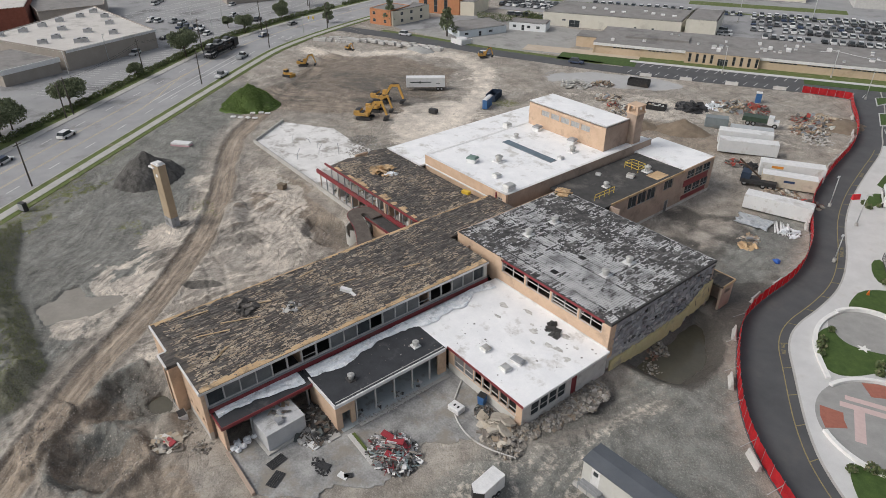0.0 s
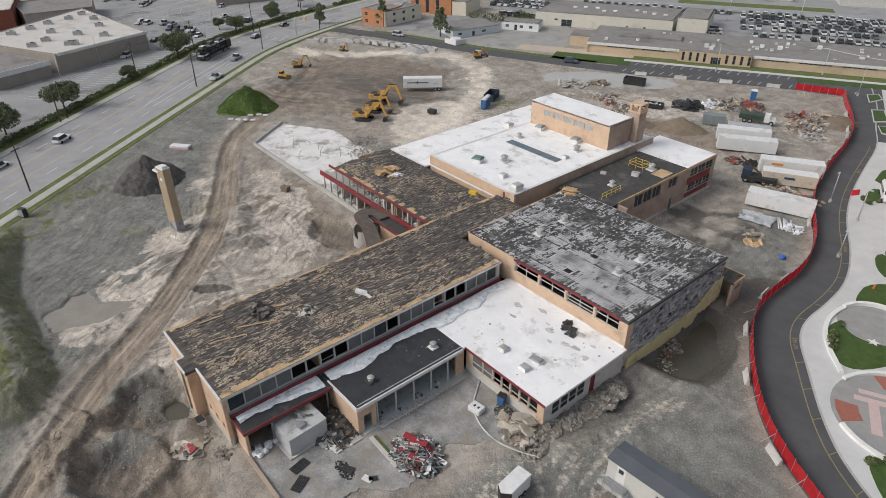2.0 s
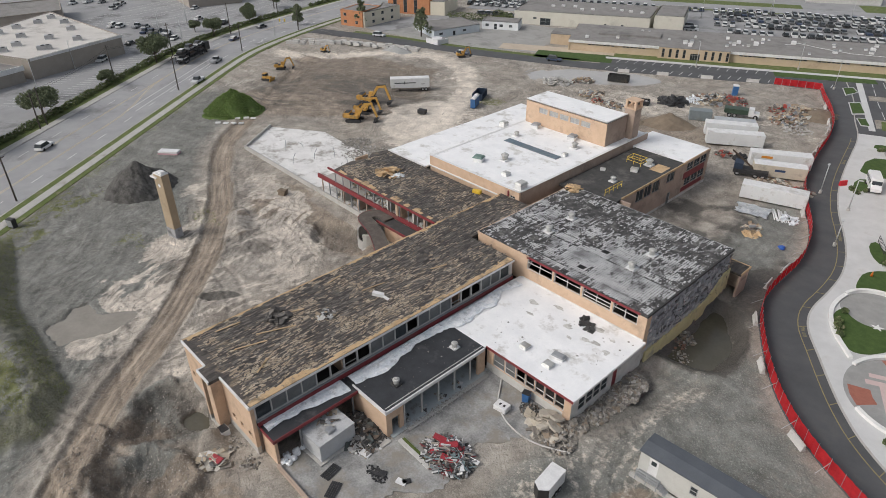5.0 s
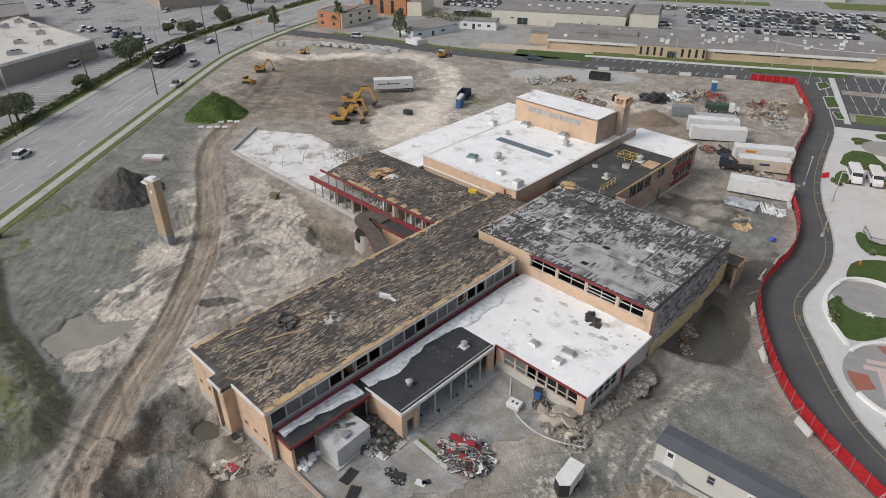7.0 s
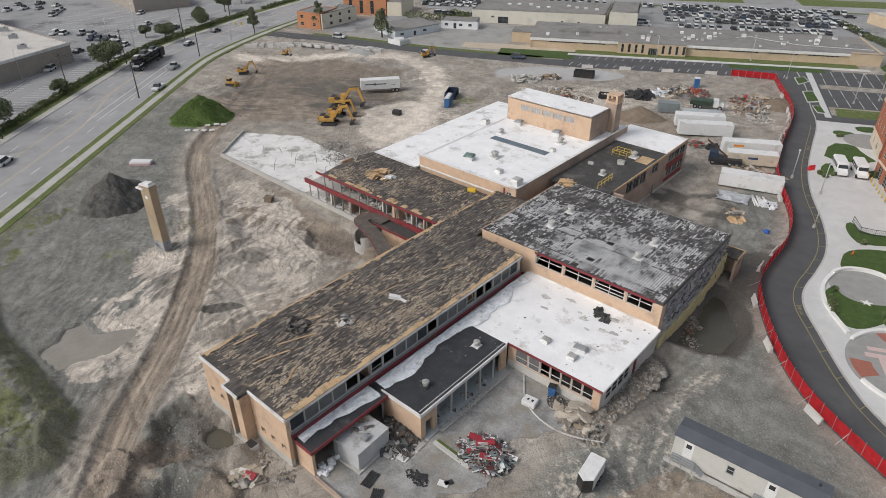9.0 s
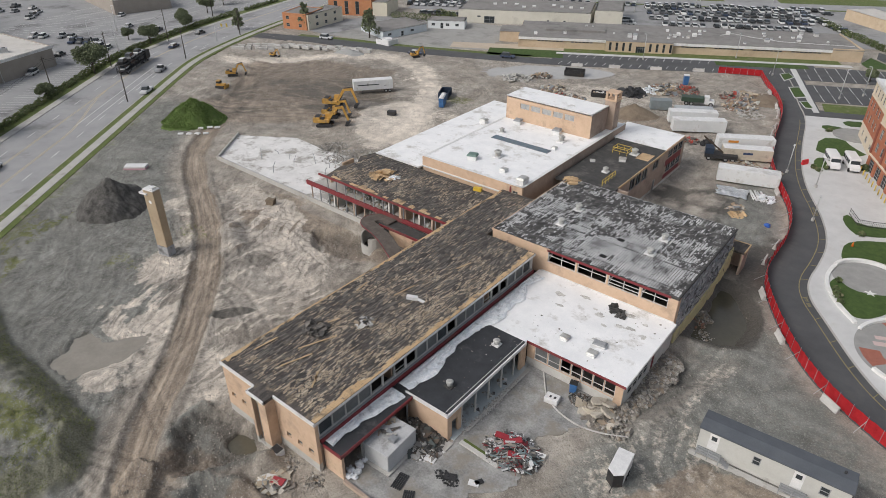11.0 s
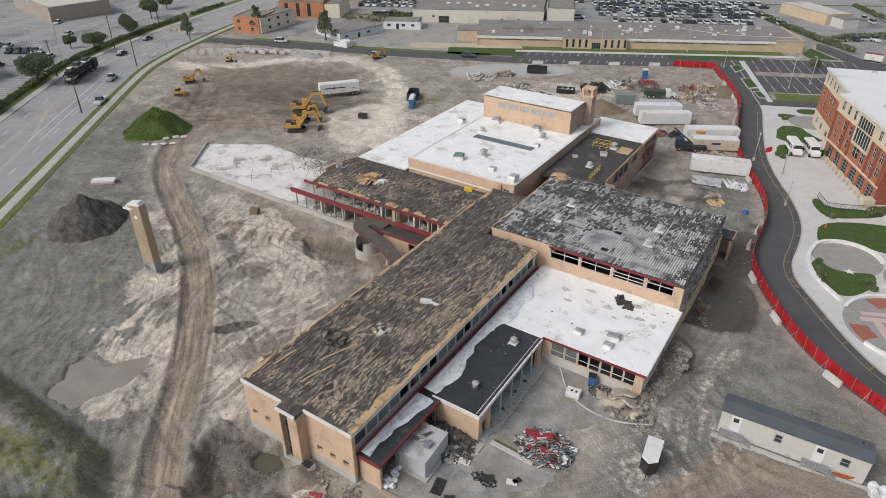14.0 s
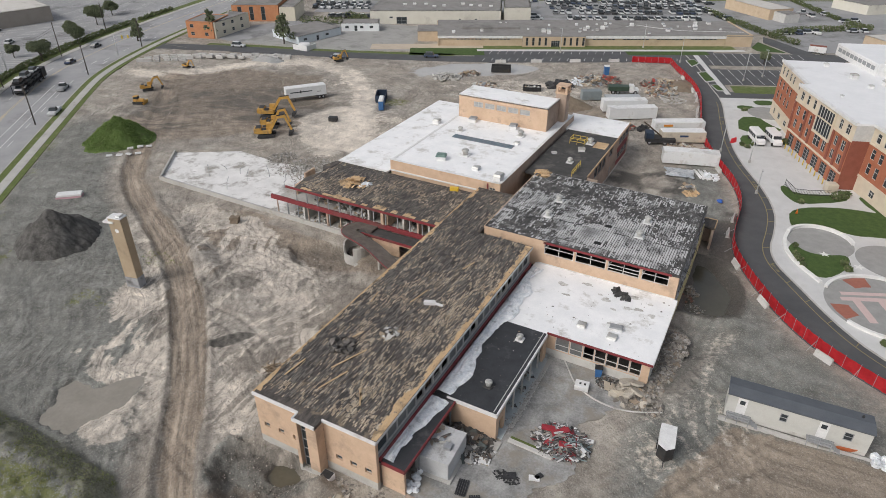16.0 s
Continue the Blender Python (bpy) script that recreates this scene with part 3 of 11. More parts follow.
    clay = np.clip(np.where(d < 0, 0, 1) * np.clip((tr - 2) / 6, 0, 1), 0, 1) * np.clip((20 - P[:, 1]) / 15, 0, 1)
    clay = np.maximum(clay, 0.62 * np.clip((P[:, 0] - 15) / 4, 0, 1) * np.clip((P[:, 1] + 32) / 4, 0, 1) * np.clip((60 - P[:, 1]) / 8, 0, 1) * (0.6 + 0.8 * fbm(P, 7, 94)))
    clay = np.maximum(clay, 0.7 * np.clip(np.maximum(ep, eh) + 1.5, 0, 1))
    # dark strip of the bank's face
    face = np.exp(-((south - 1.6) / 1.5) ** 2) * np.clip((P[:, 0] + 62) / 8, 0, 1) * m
    rut, rim = rut_field(P)
    Q = np.c_[arc / 8.0, d / 0.26]
    lanes = 0.5 + 0.55 * (vnoise(Q, 1.0, 361) - 0.5) + 0.25 * np.exp(-(d / 0.9) ** 2)
    tone = 0.5 + 0.8 * (fbm(P, 3.0, 371) - 0.5) + 0.4 * (stk - 0.5) + 0.4 * (vnoise(P, 0.8, 381) - 0.5)
    tone = tone * (1 - lane) + lane * (0.66 + 1.0 * (lanes - 0.5) + 0.4 * (fbm(P, 4, 383) - 0.5)) - 0.95 * np.exp(-((tr - 1.95 + 0.7 * (vnoise(np.c_[arc, d * 0.2], 3.0, 64) - 0.5)) / 0.33) ** 2) * m
    tone = tone - 0.34 * dug * (1 - haul) + 0.22 * haul + 0.25 * apron
    # ruts darker and rims lighter: shade of the relief put into the tone
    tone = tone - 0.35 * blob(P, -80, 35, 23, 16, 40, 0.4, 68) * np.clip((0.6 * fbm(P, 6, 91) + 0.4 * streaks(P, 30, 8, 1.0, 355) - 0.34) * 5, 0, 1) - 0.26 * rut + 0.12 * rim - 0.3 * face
    at = me.color_attributes.new("soil", "FLOAT_COLOR", "POINT")
    at.data.foreach_set("color", np.c_[pale * m ** 0.3 * (1 - lane), wet_and_shade, green * m ** 0.2, brown * m ** 0.3].ravel().astype(np.float32))
    at = me.color_attributes.new("soil_tone", "FLOAT_COLOR", "POINT")
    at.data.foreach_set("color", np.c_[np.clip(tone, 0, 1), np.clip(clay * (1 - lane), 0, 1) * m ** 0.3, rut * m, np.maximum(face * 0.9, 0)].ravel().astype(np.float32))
    scraped = np.clip(1.0 - 0.8 * np.clip((P[:, 0] - 8) / 6, 0, 1), 0, 1) * (1 - 0.6 * haul) * (1 - 0.6 * apron)
    at = me.color_attributes.new("soil_track", "FLOAT_COLOR", "POINT")
    at.data.foreach_set("color", np.c_[d / 10 + 0.5, arc / 200, lane * m ** 0.3, scraped].ravel().astype(np.float32))
    ob = new("ground", me)
    me.materials.append(soil_material())
    return tagged(ob, "bare grey-brown site soil with ruts, slurry and weeds", "ground", "", "structure")


def soil_material():
    m = bpy.data.materials.new("site_soil")
    m.use_nodes = True
    N, L = m.node_tree.nodes, m.node_tree.links
    bs = N["Principled BSDF"]
    geo = N.new("ShaderNodeNewGeometry")

    def attribute(name):
        at = N.new("ShaderNodeAttribute")
        at.attribute_name = name
        sep = N.new("ShaderNodeSeparateColor")
        L.new(at.outputs["Color"], sep.inputs[0])
        return sep.outputs[0], sep.outputs[1], sep.outputs[2], at.outputs["Alpha"]

    pale, wet_and_shade, green, brown = attribute("soil")
    tone, clay, rut, face = attribute("soil_tone")
    side, run, lane, scraped = attribute("soil_track")

    def noise_at(scale, detail, rough=0.6):
        n = N.new("ShaderNodeTexNoise")
        n.inputs["Scale"].default_value, n.inputs["Detail"].default_value, n.inputs["Roughness"].default_value = scale, detail, rough
        L.new(geo.outputs["Position"], n.inputs["Vector"])
        return n.outputs["Fac"]

    def mix(fac, a, b, mode="MIX"):
        x = N.new("ShaderNodeMix")
        x.data_type, x.blend_type = "RGBA", mode
        for sock, v in (("A", a), ("B", b)):
            if isinstance(v, tuple):
                x.inputs[sock].default_value = rgb(v)
            else:
                L.new(v, x.inputs[sock])
        if isinstance(fac, float):
            x.inputs["Factor"].default_value = fac
        else:
            L.new(fac, x.inputs["Factor"])
        return x.outputs["Result"]

    def ranged(v, lo, hi, top=1.0, bottom=0.0):
        r = N.new("ShaderNodeMapRange")
        r.inputs["From Min"].default_value, r.inputs["From Max"].default_value, r.inputs["To Max"].default_value, r.inputs["To Min"].default_value = lo, hi, top, bottom
        L.new(v, r.inputs["Value"])
        return r.outputs[0]

    def calc(op, a, b):
        x = N.new("ShaderNodeMath")
        x.operation = op
        for i, v in enumerate((a, b)):
            if isinstance(v, (int, float)):
                x.inputs[i].default_value = v
            else:
                L.new(v, x.inputs[i])
        return x.outputs[0]

    big, mid, small, grit = noise_at(0.12, 6), noise_at(1.3, 8, 0.75), noise_at(5.0, 6, 0.75), noise_at(16.0, 3, 0.7)
    broken = lambda v, k: ranged(calc("ADD", v, calc("MULTIPLY", calc("SUBTRACT", mid, 0.5), k)), 0.22, 0.62)
    col = mix(ranged(big, 0.4, 0.62), (0.315, 0.28, 0.238), (0.39, 0.358, 0.315))
    col = mix(broken(clay, 1.2), col, (0.20, 0.205, 0.188))
    col = mix(broken(brown, 1.4), col, (0.30, 0.248, 0.195))
    col = mix(ranged(calc("ADD", pale, calc("MULTIPLY", calc("SUBTRACT", mid, 0.5), 1.6)), 0.30, 0.54), col, (0.585, 0.53, 0.46))
    shade = ranged(calc("ADD", tone, calc("MULTIPLY", calc("SUBTRACT", mid, 0.5), 0.7)), 0.1, 0.9, 1.25, 0.66)
    grey = N.new("ShaderNodeCombineColor")
    for i in range(3):
        L.new(shade, grey.inputs[i])
    col = mix(1.0, col, grey.outputs[0], "MULTIPLY")
    # drag marks follow a slowly bending field
    warp = N.new("ShaderNodeTexNoise")
    warp.inputs["Scale"].default_value, warp.inputs["Detail"].default_value = 0.11, 2
    L.new(geo.outputs["Position"], warp.inputs["Vector"])
    bent = N.new("ShaderNodeVectorMath")
    bent.operation = "MULTIPLY_ADD"
    bent.inputs[1].default_value = (7, 7, 0)
    L.new(warp.outputs["Color"], bent.inputs[0])
    L.new(geo.outputs["Position"], bent.inputs[2])

    def drag(deg, ln, wd):
        mp = N.new("ShaderNodeMapping")
        mp.vector_type = "TEXTURE"
        mp.inputs["Rotation"].default_value = (0, 0, radians(deg))
        mp.inputs["Scale"].default_value = (ln, wd, 1.0)
        L.new(bent.outputs[0], mp.inputs["Vector"])
        n = N.new("ShaderNodeTexNoise")
        n.inputs["Scale"].default_value, n.inputs["Detail"].default_value, n.inputs["Roughness"].default_value, n.inputs["Distortion"].default_value = 1.0, 5, 0.7, 0.5
        L.new(mp.outputs[0], n.inputs["Vector"])
        return n.outputs["Fac"]

    turned = noise_at(0.09, 2)
    lines = calc("MAXIMUM", calc("MULTIPLY", drag(132, 5.0, 0.32), ranged(turned, 0.42, 0.50)), calc("MULTIPLY", drag(78, 4.0, 0.30), ranged(turned, 0.56, 0.48)))
    scored = mix(ranged(turned, 0.38, 0.62), drag(128, 3.6, 0.55), mix(ranged(noise_at(0.13, 3), 0.44, 0.56), drag(62, 3.0, 0.5), drag(166, 4.0, 0.65)))
    rough_at = calc("MULTIPLY", ranged(noise_at(0.16, 4, 0.6), 0.40, 0.60), calc("MULTIPLY", scraped, calc("SUBTRACT", 1.0, lane)))
    swept = mix(rough_at, (1.0, 1.0, 1.0), ranged(scored, 0.41, 0.59, 1.28, 0.66))
    col = mix(1.0, col, swept, "MULTIPLY")
    col = mix(calc("MULTIPLY", ranged(lines, 0.50, 0.62, 0.6), calc("MULTIPLY", scraped, ranged(noise_at(0.22, 4, 0.6), 0.36, 0.58))), col, (0.13, 0.115, 0.10))
    # wheel lines that run along the haul track
    ruts = N.new("ShaderNodeCombineXYZ")
    L.new(calc("MULTIPLY", run, 26.0), ruts.inputs[0])
    L.new(calc("MULTIPLY", side, 22.0), ruts.inputs[1])
    drawn = N.new("ShaderNodeTexNoise")
    drawn.inputs["Scale"].default_value, drawn.inputs["Detail"].default_value, drawn.inputs["Roughness"].default_value, drawn.inputs["Distortion"].default_value = 1.0, 5, 0.62, 0.7
    L.new(ruts.outputs[0], drawn.inputs["Vector"])
    col = mix(lane, col, mix(1.0, col, mix(ranged(drawn.outputs["Fac"], 0.36, 0.64), (0.70, 0.685, 0.67), (1.18, 1.17, 1.16)), "MULTIPLY"))
    # soft broad patches of dust and damp
    col = mix(1.0, col, mix(ranged(noise_at(0.35, 5, 0.6), 0.36, 0.64), (0.80, 0.79, 0.78), (1.15, 1.15, 1.14)), "MULTIPLY")
    col = mix(ranged(small, 0.54, 0.63, 0.6), col, (0.125, 0.112, 0.096))
    col = mix(ranged(small, 0.46, 0.36, 0.5), col, (0.50, 0.47, 0.43))
    col = mix(ranged(grit, 0.58, 0.68, 0.6), col, (0.46, 0.44, 0.41))
    # dark mix for wet soil and for the painted shade of dug lows
    col = mix(ranged(calc("ADD", wet_and_shade, calc("MULTIPLY", calc("SUBTRACT", mid, 0.5), 0.8)), 0.3, 0.75, 0.92), col, mix(ranged(small, 0.4, 0.62), (0.11, 0.099, 0.085), (0.055, 0.05, 0.044)))
    grass = mix(ranged(small, 0.34, 0.66), (0.06, 0.082, 0.02), (0.21, 0.215, 0.062))
    col = mix(ranged(calc("ADD", calc("MULTIPLY", green, 0.7), calc("ADD", calc("MULTIPLY", calc("SUBTRACT", mid, 0.5), 2.4), calc("MULTIPLY", calc("SUBTRACT", small, 0.5), 1.6))), 0.42, 0.75, 0.85), col, grass)
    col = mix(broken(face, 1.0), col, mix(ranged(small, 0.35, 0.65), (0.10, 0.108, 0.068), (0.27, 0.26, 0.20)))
    L.new(col, bs.inputs["Base Color"])
    L.new(ranged(wet_and_shade, 0.4, 1.0, 0.5, 0.95), bs.inputs["Roughness"])
    bp = N.new("ShaderNodeBump")
    bp.inputs["Strength"].default_value, bp.inputs["Distance"].default_value = 0.9, 0.16
    L.new(calc("SUBTRACT", calc("ADD", mid, calc("MULTIPLY", small, 0.5)), calc("ADD", calc("MULTIPLY", lines, 0.6), calc("MULTIPLY", scored, -0.9))), bp.inputs["Height"])
    L.new(bp.outputs[0], bs.inputs["Normal"])
    return m


build_ground()


def on_ground(pts):
    return ground_height(np.array(pts))


def scatter_clods():
    """Stones, clods and crumbs lying over the bare soil."""
    rs = np.random.RandomState(77)
    P = np.vstack([rs.uniform((-95, -58), (36, 70), (60000, 2)), rs.uniform((-30, -58), (36, -14), (16000, 2))])
    m = site_mask(P)
    lane = np.abs(along(P, TRACK_NP)[0])
    k = (m > 0.6) & (fbm(P, 7, 711) + 0.5 * (vnoise(P, 1.5, 713) - 0.5) > 0.60) & (lane > 1.9) & (pool_mask(P) < 0.1) & (along(P, BANK)[0] > 0.5)
    dug = rs.uniform((-11, -53), (9, -38), (9000, 2))
    e = np.maximum.reduce([inside_by(dug, END_PIT, 1.1, 208) + 0.6, inside_by(dug, END_HOLLOW, 1.2, 209) + 1.4, 2 * blob(dug, -4, -50.5, 4.4, 2.6, -45, 0.4, 221) - 0.6])
    P = np.vstack([P[k], dug[(e > 0) & (rs.rand(9000) < 0.75)]])
    Z = ground_height(P)
    rnd = random.Random(78)
    V, F = [], []
    for (x, y), z in zip(P, Z):
        s = 0.04 + 0.11 * rnd.random() ** 5
        a = rnd.uniform(0, 6.28)
        c, sn = math.cos(a) * s, math.sin(a) * s
        k = len(V)
        q = rnd.uniform(0.5, 1.0)
        h = s * rnd.uniform(0.5, 1.0)
        V += [(x + c, y + sn, z - 0.05), (x - sn * q, y + c * q, z - 0.05), (x - c, y - sn, z - 0.05), (x + sn * q, y - c * q, z - 0.05), (x + c * 0.3, y + sn * 0.3 + 0.2 * s, z + h), (x - c * 0.4, y - sn * 0.4, z + h * 0.8)]
        F += [(k, k + 1, k + 4), (k + 1, k + 5, k + 4), (k + 1, k + 2, k + 5), (k + 2, k + 3, k + 5), (k + 3, k + 4, k + 5), (k + 3, k, k + 4)]
    me = bpy.data.meshes.new("loose_stone")
    me.from_pydata(V, [], F)
    me.materials.append(CLODS)
    tagged(new("loose_stone", me), "loose stones and soil clods strewn over the site", "stones", "", "stuff")


CLODS = palette("stones_and_clods", [(0.26, 0.235, 0.205), (0.19, 0.17, 0.148), (0.22, 0.20, 0.18), (0.16, 0.145, 0.128), (0.44, 0.41, 0.37), (0.30, 0.27, 0.24)], 0.95, island=True)
scatter_clods()




WEEDS = palette("weed_leaves", [(0.13, 0.17, 0.04), (0.19, 0.23, 0.065), (0.23, 0.235, 0.11), (0.10, 0.125, 0.042), (0.22, 0.22, 0.09), (0.25, 0.24, 0.15)], 0.9, island=True, grime=0.05)


def tufts(name, label, pts, seed, size=(0.04, 0.13), material=None):
    """Small leaning blades in tufts on given points, one mesh."""
    rnd = random.Random(seed)
    V, F = [], []
    for x, y, z in pts:
        for _ in range(5):
            a, h = rnd.uniform(0, 6.28), rnd.uniform(*size)
            w = h * rnd.uniform(0.25, 0.5)
            c, sn = math.cos(a), math.sin(a)
            ox, oy = x + rnd.gauss(0, 0.12), y + rnd.gauss(0, 0.12)
            k = len(V)
            V += [(ox - sn * w, oy + c * w, z - 0.03), (ox + sn * w, oy - c * w, z - 0.03), (ox + c * h * 0.7, oy + sn * h * 0.7, z + h)]
            F.append((k, k + 1, k + 2))
    me = bpy.data.meshes.new(name)
    me.from_pydata(V, [], F)
    me.materials.append(material or WEEDS)
    return tagged(new(name, me), label, "weeds", "", "stuff")


def strew_weeds():
    rs = np.random.RandomState(81)
    P = rs.uniform((-62, -62), (-2, -44), (26000, 2))
    bd = -along(P, BANK)[0]
    k = (bd > 0.3) & (fbm(P, 4, 72) + 0.25 * (vnoise(P, 1.2, 73) - 0.5) + 0.16 * np.exp(-((bd - 1.5) / 1.6) ** 2) > 0.585)
    P = P[k]
    Q = rs.uniform((-72, -50), (-40, -22), (9000, 2))
    g = np.maximum(blob(Q, -63, -35, 9, 3.5, 130, 0.6, 74) * (fbm(Q, 3, 75) > 0.5), blob(Q, -57, -40, 10, 2.5, 130, 0.7, 77) * (fbm(Q, 2.4, 76) > 0.52))
    P = np.vstack([P, Q[g > 0.4]])
    z = ground_height(P)
    tufts("weeds", "rank green and grey weeds on the bank and verge", np.c_[P, z], 82)


strew_weeds()

WATER = surface("muddy_water", (0.075, 0.07, 0.052), (0.105, 0.098, 0.074), 0.2, 0.12, bump=0.02, fine=3)
bm = bmesh.new()
prism(bm, [(23.9, 2.6), (29.6, 2.9), (33.0, 5.0), (33.2, 10.6), (31.0, 16.2), (27.4, 19.4), (23.9, 19.6)], -1.6, -1.15)
setting("water_pit", bm, WATER, "still brown water standing in a dug pit", "water")
bm = bmesh.new()
prism(bm, [tuple(Vector((-2.8, -39.9)) + Vector((2.1 * math.cos(a), 1.5 * math.sin(a)))) for a in (2 * math.pi * i / 24 for i in range(24))], -1.6, -1.3)
setting("water_hole", bm, WATER, "murky brown water in a hole beside the footing", "water")

bm = bmesh.new()
prism(bm, [tuple(Vector((-44, 89)) + Matrix.Rotation(radians(34), 2) @ Vector((19 * math.cos(a), 8.5 * math.sin(a)))) for a in (2 * math.pi * i / 32 for i in range(32))], -0.35, -0.14)
setting("water_north", bm, surface("pale_slurry_water", (0.40, 0.385, 0.36), (0.47, 0.455, 0.43), 0.3, 0.10, bump=0.02, fine=3), "wide shallow puddle of pale muddy water", "water")
bm = bmesh.new()
prism(bm, [(-32.6, -48.6), (-21.6, -48.6), (-21.6, -36.0), (-27.6, -36.6), (-32.6, -40.6)], -0.35, -0.17)
setting("water_pool", bm, surface("slurry_water", (0.24, 0.22, 0.185), (0.31, 0.285, 0.245), 0.3, 0.16, bump=0.02, fine=3), "shallow muddy pool on the cleared ground", "water")

# ---- the avenue in the west, with verge and pavement ----
KERB = smooth_line([(-20, -92.8), (-39.5, -69.5), (-71.6, -31.2), (-117.5, 23.5), (-130, 39.5), (-141.3, 65), (-151, 95), (-165, 150), (-185, 230), (-230, 400)], 3)
KERB = resample(KERB, 160)


def strip(name, d0, d1, z, material, label, category, line=None, z0=-0.3):
    b = bmesh.new()
    ln = line or KERB
    ribbon(b, offset(ln, d0), offset(ln, d1), z0, z)
    return setting(name, b, material, label, category)


strip("pavement_avenue", 0.0, 1.7, 0.10, CONCRETE, "pale concrete pavement beside the avenue", "pavement")
strip("verge_site", -1.2, -0.02, 0.05, VERGE, "ragged weedy strip between pavement and site", "grass")
strip("verge_avenue", 1.7, 3.0, 0.09, VERGE, "narrow mown grass verge along the kerb", "grass")
strip("kerb_avenue", 3.0, 3.25, 0.12, CONCRETE, "concrete kerb of the avenue", "kerb")
strip("road_avenue", 3.25, 20.3, 0.03, OLD_ASPHALT, "worn grey asphalt avenue with lane markings", "road")
strip("kerb_avenue_far", 20.3, 20.6, 0.14, CONCRETE, "concrete kerb on the store side", "kerb")
strip("pavement_avenue_far", 20.6, 22.2, 0.12, CONCRETE, "concrete pavement on the store side", "pavement")
strip("verge_avenue_far", 22.2, 25.6, 0.10, VERGE, "planted verge between avenue and car park", "grass")
strip("car_park_store", 25.6, 190.0, 0.02, LOT_ASPHALT, "wide cracked asphalt car park of the store", "car park", line=resample(KERB, 40))

# ---- the new drive on the east side ----
CURB = smooth_line([(3, 131), (9.5, 117), (13.5, 104), (18.2, 93), (20.8, 78.5), (23.4, 66), (26.6, 56), (31.2, 46.4), (33.9, 38), (34.3, 31), (34.0, 25), (35.2, 20.8), (37.7, 17.2), (40.2, 13.4), (43, 9.4), (46.4, 5.6), (52, 1.8), (64, -4)], 2)
bm = bmesh.new()
ribbon(bm, resample(offset(FENCE[3:], -0.1), 120), resample(CURB, 120), -0.3, 0.04)
setting("road_drive", bm, ASPHALT, "fresh dark asphalt drive winding past the site", "road")

PALE_WALL = surface("pale_rendered_wall", (0.46, 0.45, 0.42), (0.60, 0.59, 0.56), 0.7, 0.9, bump=0.1, dirt=(0.33, 0.31, 0.28), dirt_amount=0.4, dirt_scale=0.4)
# ---- building helpers ----
GLASS = surface("window_glass", (0.03, 0.035, 0.04), (0.06, 0.07, 0.075), 0.6, 0.08, bump=0.0)
FROST = surface("clouded_panel", (0.10, 0.108, 0.11), (0.18, 0.19, 0.19), 0.8, 0.3, bump=0.0, dirt=(0.085, 0.085, 0.085), dirt_amount=0.35)
FRAME_PALE = surface("pale_window_frame", (0.42, 0.42, 0.41), (0.58, 0.57, 0.55), 1.5, 0.6, bump=0.0)
FRAME_GREY = surface("grey_mullion", (0.22, 0.23, 0.24), (0.33, 0.34, 0.35), 1.5, 0.6, bump=0.0)


def frame_of(a, b):
    """Plan frame of a wall from a to b: along, outward (to the right of a to b), up."""
    d = Vector((b[0] - a[0], b[1] - a[1], 0))
    u = d.normalized()
    return Matrix(((u.x, u.y, 0, a[0]), (u.y, -u.x, 0, a[1]), (0, 0, 1, 0), (0, 0, 0, 1))), d.length


def panel(bm, a, b, z0, z1, thick, holes=(), mi=0):
    """A wall from a to b with oblong holes (s0, s1, z0, z1), in one skin; its outer face is to the right of a to b."""
    m, ln = frame_of(a, b)
    ss = sorted({0.005, ln - 0.005, *[min(max(h[i], 0.005), ln - 0.005) for h in holes for i in (0, 1)]})
    zs = sorted({z0, z1, *[min(max(h[i], z0), z1) for h in holes for i in (2, 3)]})
    solid = lambda i, j: 0 <= i < len(ss) - 1 and 0 <= j < len(zs) - 1 and not any(h[0] < (ss[i] + ss[i + 1]) / 2 < h[1] and h[2] < (zs[j] + zs[j + 1]) / 2 < h[3] for h in holes)
    made = {}

    def v(i, j, k):
        if (i, j, k) not in made:
            made[i, j, k] = bm.verts.new(m @ Vector((ss[i], -thick * k, zs[j])))
        return made[i, j, k]
    for i in range(len(ss) - 1):
        for j in range(len(zs) - 1):
            if not solid(i, j):
                continue
            quads = [[(i, j, k), (i + 1, j, k), (i + 1, j + 1, k), (i, j + 1, k)] for k in (0, 1)]
            for di, dj, p, q in ((-1, 0, (i, j), (i, j + 1)), (1, 0, (i + 1, j), (i + 1, j + 1)), (0, -1, (i, j), (i + 1, j)), (0, 1, (i, j + 1), (i + 1, j + 1))):
                if not solid(i + di, j + dj):
                    quads.append([(*p, 0), (*q, 0), (*q, 1), (*p, 1)])
            for q in quads:
                bm.faces.new([v(*c) for c in q]).material_index = mi
    return m, ln


def flip(bm):
    bmesh.ops.recalc_face_normals(bm, faces=bm.faces[:])


def wall(parent, a, b, z0, z1, thick, material, holes=(), name="wall", label=""):
    bm = bmesh.new()
    panel(bm, a, b, z0, z1, thick, holes)
    flip(bm)
    return part(name, bm, material, parent, label)


